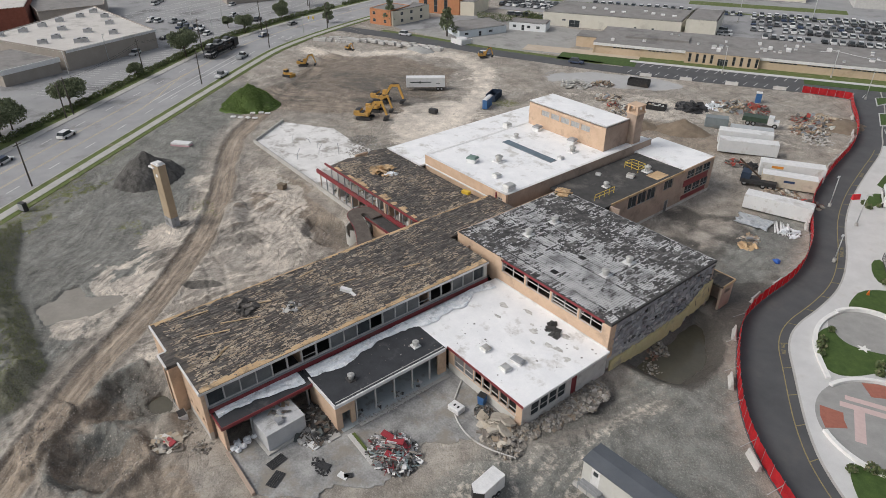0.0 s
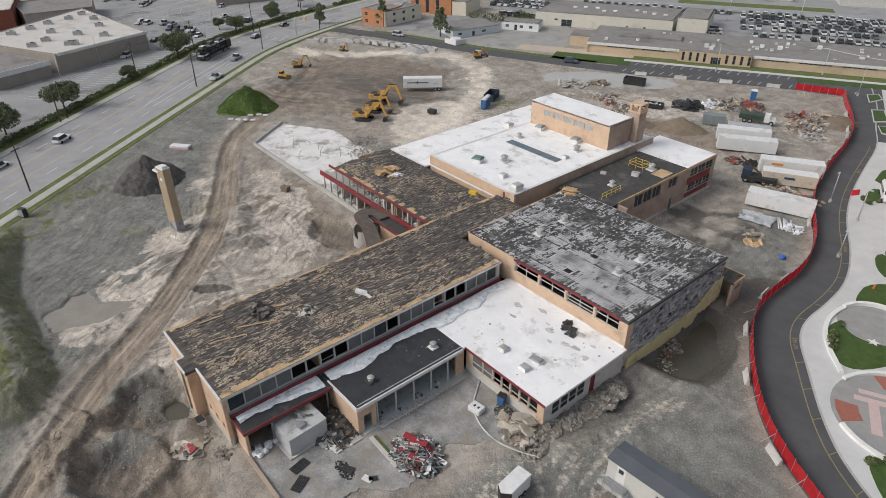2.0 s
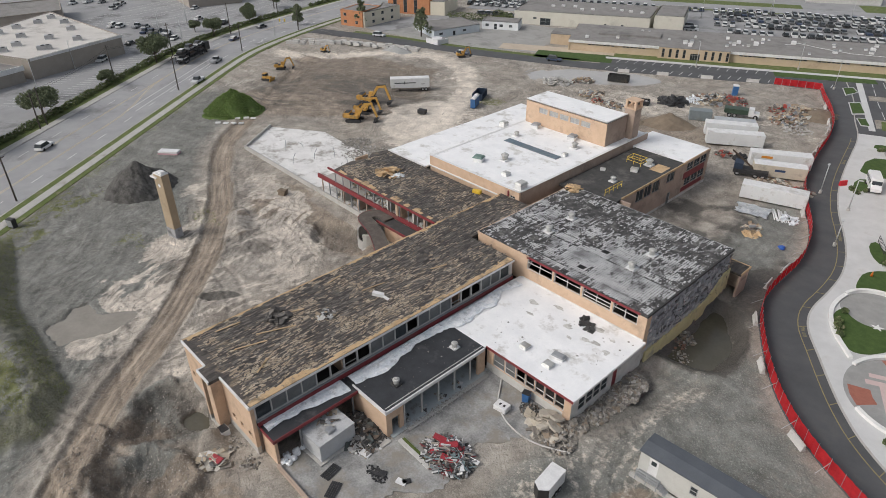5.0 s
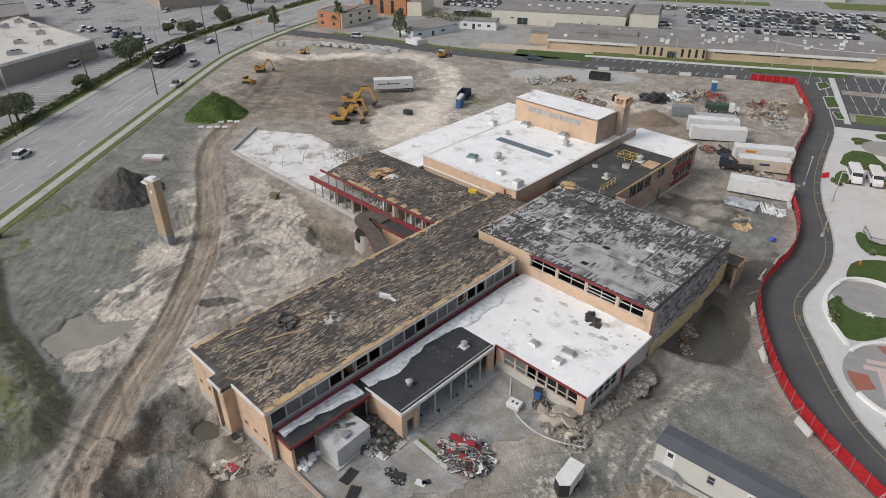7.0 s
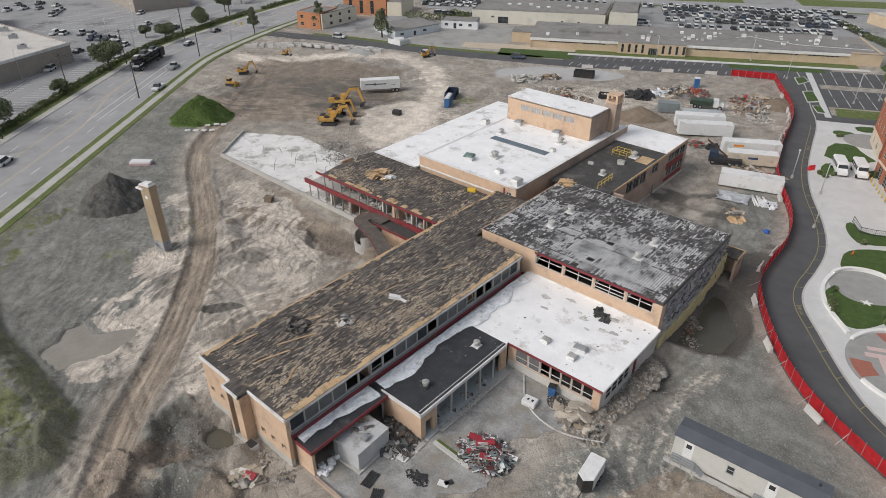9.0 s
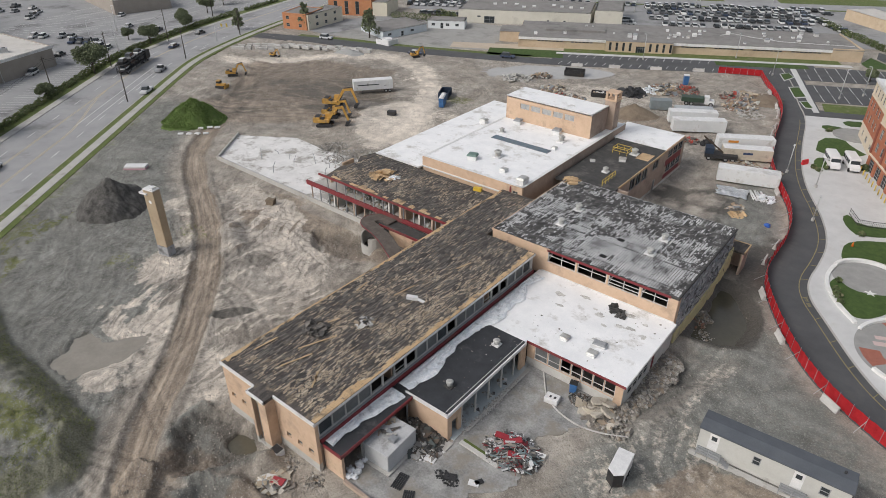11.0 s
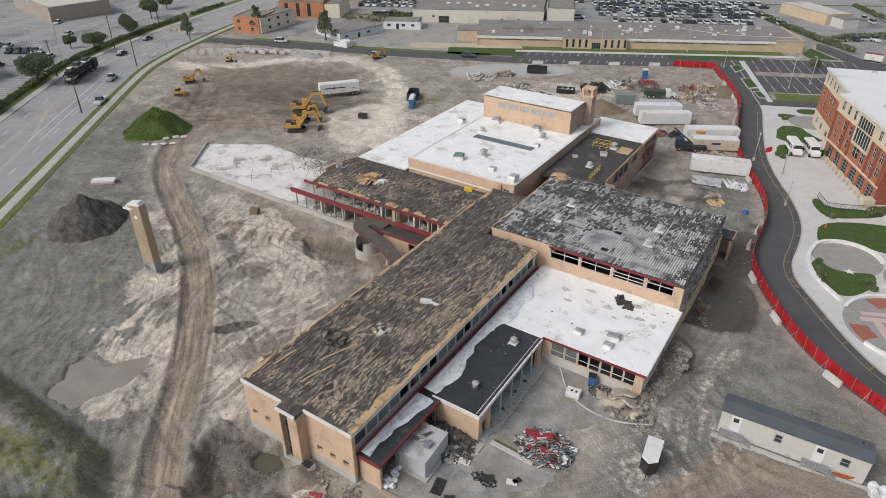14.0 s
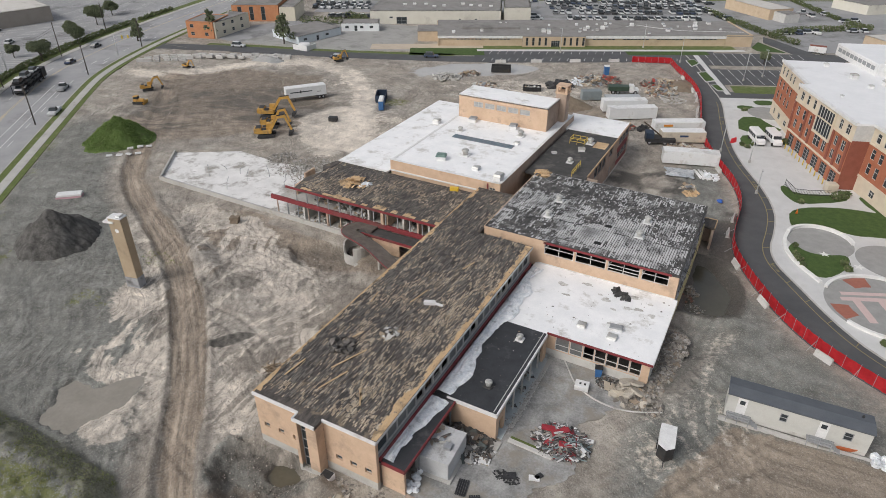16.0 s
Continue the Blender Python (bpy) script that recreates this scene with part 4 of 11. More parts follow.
def window(parent, a, b, hole, bays, rows, frame=None, glass=None, depth=0.12, bw=0.07, label="", missing=0.0, rnd=None, proud=0.0, split=False):
    """A window in a wall's hole: frame bars and panes as parts."""
    m, ln = frame_of(a, b)
    s0, s1, z0, z1 = hole
    bm = bmesh.new()

    def put(x0, x1, y0, y1, c, d):
        for p in box(bm, x0, x1, y0, y1, c, d):
            p.co = m @ p.co
    y0, y1 = -depth - 0.06, -depth + 0.03 + proud
    if split:
        rim = [[bm.verts.new(m @ Vector((x, y, z))) for x, z in ((s0 + e, z0 + e), (s1 - e, z0 + e), (s1 - e, z1 - e), (s0 + e, z1 - e))] for y in (y0, y1) for e in (0, bw)]
        for i in range(4):
            j = (i + 1) % 4
            for p, q in ((0, 1), (1, 3), (3, 2), (2, 0)):
                bm.faces.new((rim[p][i], rim[p][j], rim[q][j], rim[q][i]))
        flip(bm)
        w = part("window", bm, frame or FRAME_PALE, parent, label)
        bm = bmesh.new()
    else:
        put(s0, s1, y0, y1, z0, z0 + bw)
        put(s0, s1, y0, y1, z1 - bw, z1)
    for i in range(1 if split else 0, bays if split else bays + 1):
        x = s0 + (s1 - s0 - bw) * i / bays
        put(x, x + bw, y0, y1, z0 + bw, z1 - bw)
        if split:
            flip(bm)
            part("mullion", bm, frame or FRAME_PALE, w)
            bm = bmesh.new()
    for r in rows:
        z = z0 + (z1 - z0) * r
        for i in range(bays):
            x = s0 + (s1 - s0 - bw) * i / bays
            put(x + bw, s0 + (s1 - s0 - bw) * (i + 1) / bays, y0 + 0.01, y1 - 0.01, z - bw / 2, z + bw / 2)
            if split:
                flip(bm)
                part("glazing_bar", bm, frame or FRAME_PALE, w)
                bm = bmesh.new()
    if split:
        bm.free()
    else:
        flip(bm)
        w = part("window", bm, frame or FRAME_PALE, parent, label)
    if glass is not None:
        for i in range(bays):
            if rnd and rnd.random() < missing:
                continue
            bm = bmesh.new()
            x0 = s0 + (s1 - s0 - bw) * i / bays + bw
            for p in box(bm, x0, s0 + (s1 - s0 - bw) * (i + 1) / bays, -depth - 0.03, -depth - 0.015, z0 + bw, z1 - bw):
                p.co = m @ p.co
            flip(bm)
            part("pane", bm, glass, w)
    return w


def slab_part(parent, name, x0, x1, y0, y1, z0, z1, material, label=""):
    bm = bmesh.new()
    box(bm, x0, x1, y0, y1, z0, z1)
    return part(name, bm, material, parent, label)


def edging(parent, pts, z0, z1, thick, material, name="trim", label="", closed=False, out=0.03):
    """A flat trim that runs along plan points, standing out a little."""
    pts = list(pts) + ([pts[0]] if closed else [])
    for a, b in zip(pts, pts[1:]):
        m, ln = frame_of(a, b)
        bm = bmesh.new()
        for p in box(bm, -out * 0.0, ln, -thick, out, z0, z1):
            p.co = m @ p.co
        flip(bm)
        part(name, bm, material, parent, label)


def torn_strips(parent, x0, x1, y0, y1, z, rnd, keep=lambda x, y: True, seed=900, tan=0.33, lean=lambda x, y: 0.0, pitch=0.135):
    """Ragged strips of roofing left in rows on the boards: dark felt and, in patches, bared pale fibre."""
    pts = []
    for i in range(int((x1 - x0) / pitch)):
        x, y = x0 + (i + 0.5) * pitch, y0 - rnd.uniform(0, 0.6)
        while y < y1:
            ln = rnd.uniform(0.22, 0.62) if rnd.random() < 0.6 else rnd.uniform(0.5, 1.15)
            if y > y0 and y + ln < y1 and keep(x, y + ln / 2):
                pts.append((x + rnd.gauss(0, 0.015), y + ln / 2, ln))
            y += ln + rnd.uniform(0.01, 0.07)
    A = np.array(pts)[:, :2]
    field = 0.4 * fbm(A, 5.0, seed) + 0.6 * fbm(A, 1.7, seed + 9, 3)
    field = np.clip(tan + 2.6 * (field - field.mean()) + np.array([lean(x, y) for x, y in A]), 0.03, 0.90)
    gaps = fbm(A, 2.2, seed + 20)
    sets = {False: bmesh.new(), True: bmesh.new()}
    for (x, y, ln), q, g in zip(pts, field, gaps):
        pale = rnd.random() < q
        if rnd.random() < (0.20 if g < 0.5 else 0.06):
            continue
        w, h = pitch * rnd.uniform(0.5, 1.0), rnd.uniform(0.012, 0.05)
        obox(sets[pale], (x, y, z + h / 2 + rnd.uniform(0, 0.02)), (w, ln * (0.8 if pale else 1.0), h), turn(rnd.gauss(0, 1.2), rnd.gauss(0, 6), rnd.gauss(0, 1.5)))
    tagged(part("torn_felt", sets[False], TORN_STRIPS, parent, "torn strips of dark roofing felt"), kind="stuff")
    tagged(part("bared_fibre", sets[True], PALE_STRIPS, parent, "bared pale strips of fibre board"), kind="stuff")


ROOF_VENT = surface("galvanised_vent", (0.42, 0.42, 0.40), (0.60, 0.60, 0.58), 1.5, 0.5, metal=0.3, bump=0.05, dirt=(0.25, 0.22, 0.18), dirt_amount=0.4)


def roof_fan(x, y, z, s=1.0, pale=True):
    """A mushroom-hooded roof fan on a square curb."""
    t = thing("roof_fan", "round hooded metal exhaust fan on a square curb on the roof", "roof fan", (x, y, z), group="roof fans")
    bm = bmesh.new()
    box(bm, -0.48 * s, 0.48 * s, -0.48 * s, 0.48 * s, 0, 0.14 * s)
    part("curb", bm, WHITE_TRIM if pale else GREY_ROOF, t)
    bm = bmesh.new()
    cyl(bm, (0, 0, 0.14 * s), (0, 0, 0.56 * s), 0.30 * s, 0.30 * s, 14)
    part("drum", bm, ROOF_VENT, t)
    bm = bmesh.new()
    cyl(bm, (0, 0, 0.56 * s), (0, 0, 0.66 * s), 0.42 * s, 0.42 * s, 14)
    cyl(bm, (0, 0, 0.66 * s), (0, 0, 0.74 * s), 0.42 * s, 0.30 * s, 14)
    cyl(bm, (0, 0, 0.74 * s), (0, 0, 0.84 * s), 0.17 * s, 0.15 * s, 10)
    part("hood", bm, ROOF_VENT, t)
    return t


def roof_hatch(x, y, z, sx, sy, h, material, label, rz=0.0, cap=True):
    """A low box vent with a sloped or flat lid."""
    t = thing("roof_vent", label, "roof vent", (x, y, z), rz, group="roof vents")
    bm = bmesh.new()
    box(bm, -sx / 2, sx / 2, -sy / 2, sy / 2, 0, h * 0.7)
    part("curb", bm, WHITE_TRIM, t)
    bm = bmesh.new()
    v = box(bm, -sx * 0.58, sx * 0.58, -sy * 0.58, sy * 0.58, h * 0.7, h)
    for p in v[4:]:
        p.co.x *= 0.75
        p.co.y *= 0.75
    part("lid", bm, material, t)
    return t


RS = random.Random(21)
LY0, LY1, LX0, LX1, LZ = -38.0, 11.6, -7.0, 6.6, 6.3

# ---- the long two-storey wing ----
lw = thing("classroom_wing", "long two-storey tan brick school wing with a torn flat roof", "school building")
bm = bmesh.new()
# roof slab with its deck; the part beside the gymnasium is narrower
prism(bm, [(LX0, -38.1), (-1.6, -38.1), (-1.6, -38.95), (0.9, -38.95), (0.9, -37.8), (LX1, -37.8), (LX1, -0.9), (-1.05, -0.9), (-1.05, LY1), (LX0, LY1)], LZ - 0.35, LZ)
roof = part("roof", bm, TORN_BASE, lw, "flat roof of torn dark felt over bare boards")
torn_strips(roof, LX0 + 0.15, LX1 - 0.15, -37.5, 11.3, LZ, RS, keep=lambda x, y: y < -1.0 or x < -1.3, tan=0.47, lean=lambda x, y: 0.16 * sm(1.5, 5.8, x) - 0.24 * (1 - sm(-5.5, -0.5, x)) * sm(-36, -28, y) - 0.26 * sm(-17, 2, y))
# bare boards along both eaves, broken off unevenly
for side in (1, -1):
    for i in range(146 if side > 0 else 194):
        y0 = -37.6 + 0.25 * i
        w = (0.34 if side > 0 else 0.10) + 1.3 * (fbm(np.array([(y0, 3.0 * side)]), 3.0, 911)[0] - 0.22) + RS.uniform(-0.10, 0.10)
        if side < 0:
            w -= 0.25
        if w < 0.12:
            continue
        bm = bmesh.new()
        x0, x1 = (LX1 - min(w, 1.35), LX1 - 0.03) if side > 0 else (LX0 + 0.03, LX0 + min(w, 0.9))
        box(bm, x0, x1, y0 + 0.006, y0 + 0.244, LZ, LZ + RS.uniform(0.045, 0.075))
        part("roof_board", bm, DECK, roof)
# parapet lips and trims
edging(lw, [(LX0, -38.12), (-1.6, -38.12), (-1.6, -38.97), (0.9, -38.97)], LZ - 0.28, LZ + 0.06, 0.12, WHITE_TRIM, label="white metal roof edge")
edging(lw, [(0.9, -37.82), (LX1 + 0.02, -37.82)], LZ - 0.28, LZ + 0.06, 0.12, WHITE_TRIM, label="white metal roof edge")
edging(lw, [(LX1 + 0.02, -37.8), (LX1 + 0.02, -0.95)], LZ - 0.30, LZ - 0.02, 0.10, WHITE_TRIM, name="fascia", label="weathered pale eaves board")
edging(lw, [(LX0, 11.0), (LX0, -38.1)], LZ - 0.30, LZ + 0.05, 0.12, DECK, name="fascia", label="bare wooden eaves board")
# south end walls
S1, S2, S3 = ((LX0 + 0.1, -38.0), (-1.6, -38.0)), ((-1.6, -38.8), (0.9, -38.8)), ((0.9, -37.7), (LX1 - 0.09, -37.7))
h1 = [(0.7 + 1.75 * i, 1.35 + 1.75 * i, 2.15, 2.75) for i in range(3)]
wall(lw, *S1, 0.8, LZ - 0.35, 0.35, TAN, h1)
wall(lw, *S1, -1.6, 0.8, 0.40, CONCRETE, name="plinth", label="grey concrete footing")
h3 = [(1.1 + 1.6 * i, 1.8 + 1.6 * i, 1.75, 2.4) for i in range(3)]
wall(lw, *S3, 0.95, LZ - 0.35, 0.35, TAN, h3)
wall(lw, *S3, -1.0, 0.95, 0.40, CONCRETE, name="plinth", label="grey concrete footing")
h2 = [(0.35, 1.35, -0.2, LZ - 0.5)]
wall(lw, *S2, 0.3, LZ - 0.35, 0.30, TAN, h2)
wall(lw, *S2, -1.8, 0.3, 0.34, CONCRETE, name="plinth", label="grey concrete footing", holes=[(0.35, 1.35, -0.2, 0.3)])
wall(lw, (-1.6, -38.0), (-1.6, -38.8), -1.6, LZ - 0.35, 0.3, TAN)
wall(lw, (0.9, -38.8), (0.9, -37.7), -1.0, LZ - 0.35, 0.3, TAN)
for seg, hs in ((S1, h1), (S3, h3)):
    for h in hs:
        window(lw, *seg, h, 1, [0.5], glass=GLASS, depth=0.22, bw=0.05, frame=FRAME_GREY, label="small two-pane window")
window(lw, *S2, (0.35, 1.35, -0.2, LZ - 0.5), 1, [0.2, 0.4, 0.6, 0.8], glass=GLASS, depth=0.5, label="tall narrow stair window")
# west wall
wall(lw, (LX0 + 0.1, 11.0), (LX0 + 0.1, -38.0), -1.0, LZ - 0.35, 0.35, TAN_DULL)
# east side: set back window band over the red sill, brick below
EA, EB = (6.28, -37.35), (6.28, -0.9)
bandz = (4.02, LZ - 0.38)
holes = [(0.30 + 1.70 * i, 0.30 + 1.70 * i + 1.61, *bandz) for i in range(21)]
wall(lw, EA, EB, 2.9, LZ - 0.35, 0.3, FRAME_PALE, holes, label="pale steel window band with thin posts")
for i, h in enumerate(holes):
    if i in (4, 5, 6, 11, 15, 16, 17) or RS.random() < 0.12:
        window(lw, EA, EB, h, 1, [0.3] if i % 3 == 0 else [], FRAME_PALE, None, depth=0.1, split=True, bw=0.05, label="broken window without glass")
    else:
        window(lw, EA, EB, h, 1, [], FRAME_GREY, FROST if i % 5 else GLASS, depth=0.14, split=True, bw=0.045, label="pale framed window with dusty panes")
for i in (4, 6, 10, 13, 16, 19):
    y = -37.0 + 1.70 * i
    slab_part(lw, "partition", 2.0, 5.7, y - 0.1, y + 0.1, 3.15, LZ - 0.4, (TAN, PALE_WALL)[i % 2] if i != 13 else TAN_DULL, "painted classroom partition")
wall(lw, EA, EB, 0.0, 2.9, 0.3, TAN_DULL, [(0.9, 3.2, 0.0, 2.4), (4.2, 6.4, 0.0, 2.4)])
slab_part(lw, "sill_band", 6.29, 6.62, -37.2, -1.0, 3.40, 3.86, RED_TRIM, "red painted sill band")
slab_part(lw, "sill", 6.29, 6.50, -37.2, -1.0, 3.865, 3.96, FRAME_GREY, "grey metal window sill")
# floors coloured near black for the shade inside the wing
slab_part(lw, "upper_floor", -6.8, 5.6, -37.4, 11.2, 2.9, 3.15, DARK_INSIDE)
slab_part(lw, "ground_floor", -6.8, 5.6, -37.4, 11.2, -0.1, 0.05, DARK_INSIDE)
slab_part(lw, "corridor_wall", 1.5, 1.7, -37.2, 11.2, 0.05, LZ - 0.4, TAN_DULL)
slab_part(lw, "end_pier", 5.9, 6.49, -37.66, -37.3, -0.3, LZ - 0.35, TAN, "brick corner pier")

# loose boards and scrap lying on that roof
PLANK = surface("raw_plank", (0.42, 0.30, 0.17), (0.60, 0.45, 0.28), 1.5, 0.85, bump=0.1, spread=0.15)
for x, y, ln, rz in ((-1.2, -33.2, 3.4, 72), (2.4, -33.9, 2.2, -58), (2.2, -33.6, 1.4, -48), (-1.6, -30.0, 4.2, 68), (-3.2, -27.0, 2.6, 70), (-0.8, -17.5, 3.0, 80), (-5.6, -33.5, 2.8, 84), (-5.2, -20.0, 2.0, 100), (1.4, -9.0, 2.2, 75)):
    t = thing("plank", "raw timber board lying on the torn roof", "plank", (x, y, LZ + 0.1), rz, group="planks on the roof")
    bm = bmesh.new()
    box(bm, -ln / 2, ln / 2, -0.07, 0.07, 0, 0.06)
    part("board", bm, PLANK, t)
SCRAP = palette("scrap_bits", [(0.5, 0.5, 0.48), (0.25, 0.24, 0.22), (0.08, 0.08, 0.08), (0.35, 0.28, 0.2), (0.6, 0.6, 0.6)], 0.8, island=True)


def heap(name, label, category, at, r, h, n, material, rnd, size=(0.2, 0.7), flat=0.35, kind="", squash=1.0, rz=0.0):
    """A heap of broken pieces that lie on one another."""
    t = thing(name, label, category, at, rz, kind=kind)
    bm = bmesh.new()
    for _ in range(n):
        q = math.sqrt(rnd.random()) * 1.05
        a = rnd.uniform(0, 2 * math.pi)
        z = max(0.0, h * (1 - q) * rnd.uniform(0.3, 1.0))
        s = rnd.uniform(*size)
        sz = (s, s * rnd.uniform(0.4, 1.0), s * rnd.uniform(flat * 0.5, flat * 1.3))
        obox(bm, (r * q * math.cos(a), r * squash * q * math.sin(a), z + sz[2] * 0.3), sz, turn(rnd.gauss(0, 22), rnd.gauss(0, 22), rnd.uniform(0, 360)))
    for v in bm.verts:
        v.co += Vector((rnd.gauss(0, 0.02), rnd.gauss(0, 0.02), rnd.gauss(0, 0.015)))
    tagged(part("broken_piece", bm, material, t), kind="stuff")
    return t


heap("scrap_heap", "small heap of grey ductwork scrap on the roof", "scrap", (-0.1, -24.6, LZ + 0.03), 1.1, 0.5, 40, SCRAP, RS, (0.2, 0.6), 0.2)
heap("scrap_heap", "torn roofing scraps piled on the roof", "scrap", (-3.4, -28.6, LZ + 0.03), 1.3, 0.4, 40, TORN_STRIPS, RS, (0.3, 0.8))
t = thing("fallen_duct", "white bent sheet-metal duct lying on the torn roof", "duct", (1.0, -18.2, LZ + 0.06), 35)
bm = bmesh.new()
obox(bm, (0, 0, 0.25), (1.3, 0.5, 0.4), turn(0, 8, 0))
part("duct", bm, WHITE_TRIM, t)
bm = bmesh.new()
obox(bm, (0.9, -0.3, 0.15), (1.2, 0.35, 0.06), turn(10, 4, -30))
part("flap", bm, WHITE_TRIM, t)

# ---- gymnasium ----
GX0, GX1, GY0, GY1, GZ = -0.9, 24.75, 0.25, 20.6, 6.8
gym = thing("gymnasium", "tall tan brick gymnasium with a bare metal deck roof", "school building")
METAL_DECK = surface("bare_metal_deck", (0.40, 0.405, 0.41), (0.68, 0.68, 0.68), 1.8, 0.6, metal=0.05, bump=0.05, dirt=(0.13, 0.13, 0.13), dirt_amount=0.55, dirt_scale=0.45, contrast=0.7)
bm = bmesh.new()
box(bm, GX0, GX1, GY0 + 0.01, GY1, GZ - 0.3, GZ)
roof = part("roof", bm, GREY_ROOF, gym, "dark felt roof stripped down to its metal deck")
# black plates on the deck stand for the shade inside its holes
HOLE_SHADE = surface("painted_hole_shade", (0.008, 0.008, 0.008), (0.014, 0.014, 0.014), 1.0, 0.95, bump=0.0)
ROOF_HOLES = ((13.95, 8.1), (13.85, 3.1))
for hx, hy in ROOF_HOLES:
    slab_part(roof, "roof_hole", hx - 0.42, hx + 0.42, hy - 0.4, hy + 0.4, GZ + 0.004, GZ + 0.012, HOLE_SHADE, "hole in the deck, its shade painted as a black plate")
# ribs of the metal deck
bmr = bmesh.new()
for i in range(82):
    x = GX0 + 0.2 + 0.31 * i
    for j in range(13):
        y = GY0 + 0.05 + 1.56 * j
        ends = [y + 0.03, min(y + 1.50, GY1 - 0.05)]
        for hx, hy in ROOF_HOLES:
            if abs(x - hx) < 0.5 and ends[0] < hy + 0.4 and hy - 0.4 < ends[-1]:
                ends = [ends[0], max(ends[0], hy - 0.4), min(ends[-1], hy + 0.4), ends[-1]]
        for ya, yb in zip(ends[::2], ends[1::2]):
            if yb - ya > 0.05:
                box(bmr, x - 0.115, x + 0.115, ya, yb, GZ, GZ + 0.04)
tagged(part("deck_rib", bmr, METAL_DECK, roof, "bared ribs of grey metal decking"), kind="stuff")


def felt_rest():
    """What is left of the felt: ragged flakes in small cells, torn away where the deck shows."""
    cx, cy = 0.155, 0.19
    nx, ny = int((GX1 - GX0 - 0.1) / cx), int((GY1 - GY0) / cy)
    I, J = np.meshgrid(np.arange(nx), np.arange(ny))
    P = np.c_[(GX0 + 0.05 + (I.ravel() + 0.5) * cx), (GY0 + (J.ravel() + 0.5) * cy)]
    rib = np.floor((P[:, 0] - GX0 - 0.045) / 0.31)
    bare = 0.72 * np.clip(1.15 - np.hypot((P[:, 0] - 17.5) / 11.0, (P[:, 1] - 5.5) / 8.5), 0, 1) + 0.75 * (fbm(P, 4.0, 301) - 0.5) + 1.0 * (fbm(P * (0.8, 1.0), 1.3, 305, 3) - 0.5) + 0.75 * (vnoise(np.c_[rib, P[:, 1] / 0.75], 1.0, 309) - 0.5) + 0.5 * (np.random.RandomState(5).rand(len(P)) - 0.5)
    bare += 0.20 * np.exp(-((P[:, 1] - 7.5) / 3.5) ** 2) * (P[:, 0] < 9) + 0.16 * np.exp(-((P[:, 1] - 18.5) / 1.2) ** 2)
    bare -= 0.5 * (np.abs(((P[:, 1] - GY0 - 0.05) / 1.56) % 1.0 - 0.0) < 0.06)
    bm = bmesh.new()
    rnd = random.Random(55)
    for (x, y), b in zip(P, bare):
        if b > 0.15 or y > GY1 - 0.25 or x > GX1 - 0.2 or abs(x - 13.95) < 0.5 and abs(y - 8.1) < 0.45 or abs(x - 13.85) < 0.5 and abs(y - 3.1) < 0.45:
            continue
        h = GZ + 0.048 + rnd.uniform(0, 0.012)
        e = 0.02
        vs = [bm.verts.new((x + sx * cx / 2 + rnd.uniform(-e, e), y + sy * cy / 2 + rnd.uniform(-e, e), h)) for sx, sy in ((-1, -1), (1, -1), (1, 1), (-1, 1))]
        lo = [bm.verts.new((v.co.x, v.co.y, GZ - 0.01)) for v in vs]
        bm.faces.new(vs)
        for k in range(4):
            bm.faces.new((lo[k], lo[(k + 1) % 4], vs[(k + 1) % 4], vs[k]))
    tagged(part("roofing_felt", bm, FELT, roof, "ragged dark grey roofing felt"), kind="stuff")


FELT = surface("ragged_grey_felt", (0.03, 0.03, 0.031), (0.095, 0.093, 0.09), 1.1, 0.95, bump=0.3, fine=9, dirt=(0.22, 0.215, 0.205), dirt_amount=0.42, dirt_scale=0.9, contrast=0.75)
felt_rest()
GA, GB = (GX0 + 0.05, GY0), (GX1 - 0.05, GY0)
gh = [(x0 + 0.85, x1 + 0.85, 4.95, GZ - 0.31) for x0, x1 in ((7.75, 11.7), (11.95, 15.9), (16.15, 20.1), (20.35, 23.6))]
wall(gym, GA, GB, 2.9, GZ - 0.3, 0.35, TAN, gh)
# wall behind the windows, coloured near black for the dim hall
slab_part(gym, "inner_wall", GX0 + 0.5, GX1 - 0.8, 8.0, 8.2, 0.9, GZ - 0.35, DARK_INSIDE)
for i, h in enumerate(gh):
    window(gym, GA, GB, h, 2, [0.62] if i != 2 else [0.3, 0.62], FRAME_PALE, None, depth=0.1, bw=0.09, split=True, label="empty pale steel window frame")
edging(gym, [(7.6, GY0 - 0.02), (23.8, GY0 - 0.02)], GZ - 0.34, GZ - 0.04, 0.05, RED_TRIM, name="lintel", label="red steel lintel over the windows")
edging(gym, [(GX0, GY0 - 0.02), (8.0, GY0 - 0.02)], GZ - 0.28, GZ + 0.05, 0.1, TAN, label="tan brick parapet edge")
edging(gym, [(GX0 - 0.02, GY1), (GX0 - 0.02, GY0)], GZ - 0.28, GZ + 0.05, 0.1, TAN, label="tan brick parapet edge")
wall(gym, (GX0 + 0.05, 19.9), (GX0 + 0.05, GY0), 2.0, GZ - 0.3, 0.35, TAN)
wall(gym, (GX1 - 0.05, GY1 - 0.05), (GX0 + 0.05, GY1 - 0.05), -0.5, GZ - 0.3, 0.35, TAN_DULL)
slab_part(gym, "ground_floor", GX0 + 0.5, GX1 - 0.6, GY0 + 0.4, GY1 - 0.5, 0.6, 0.85, DARK_INSIDE)
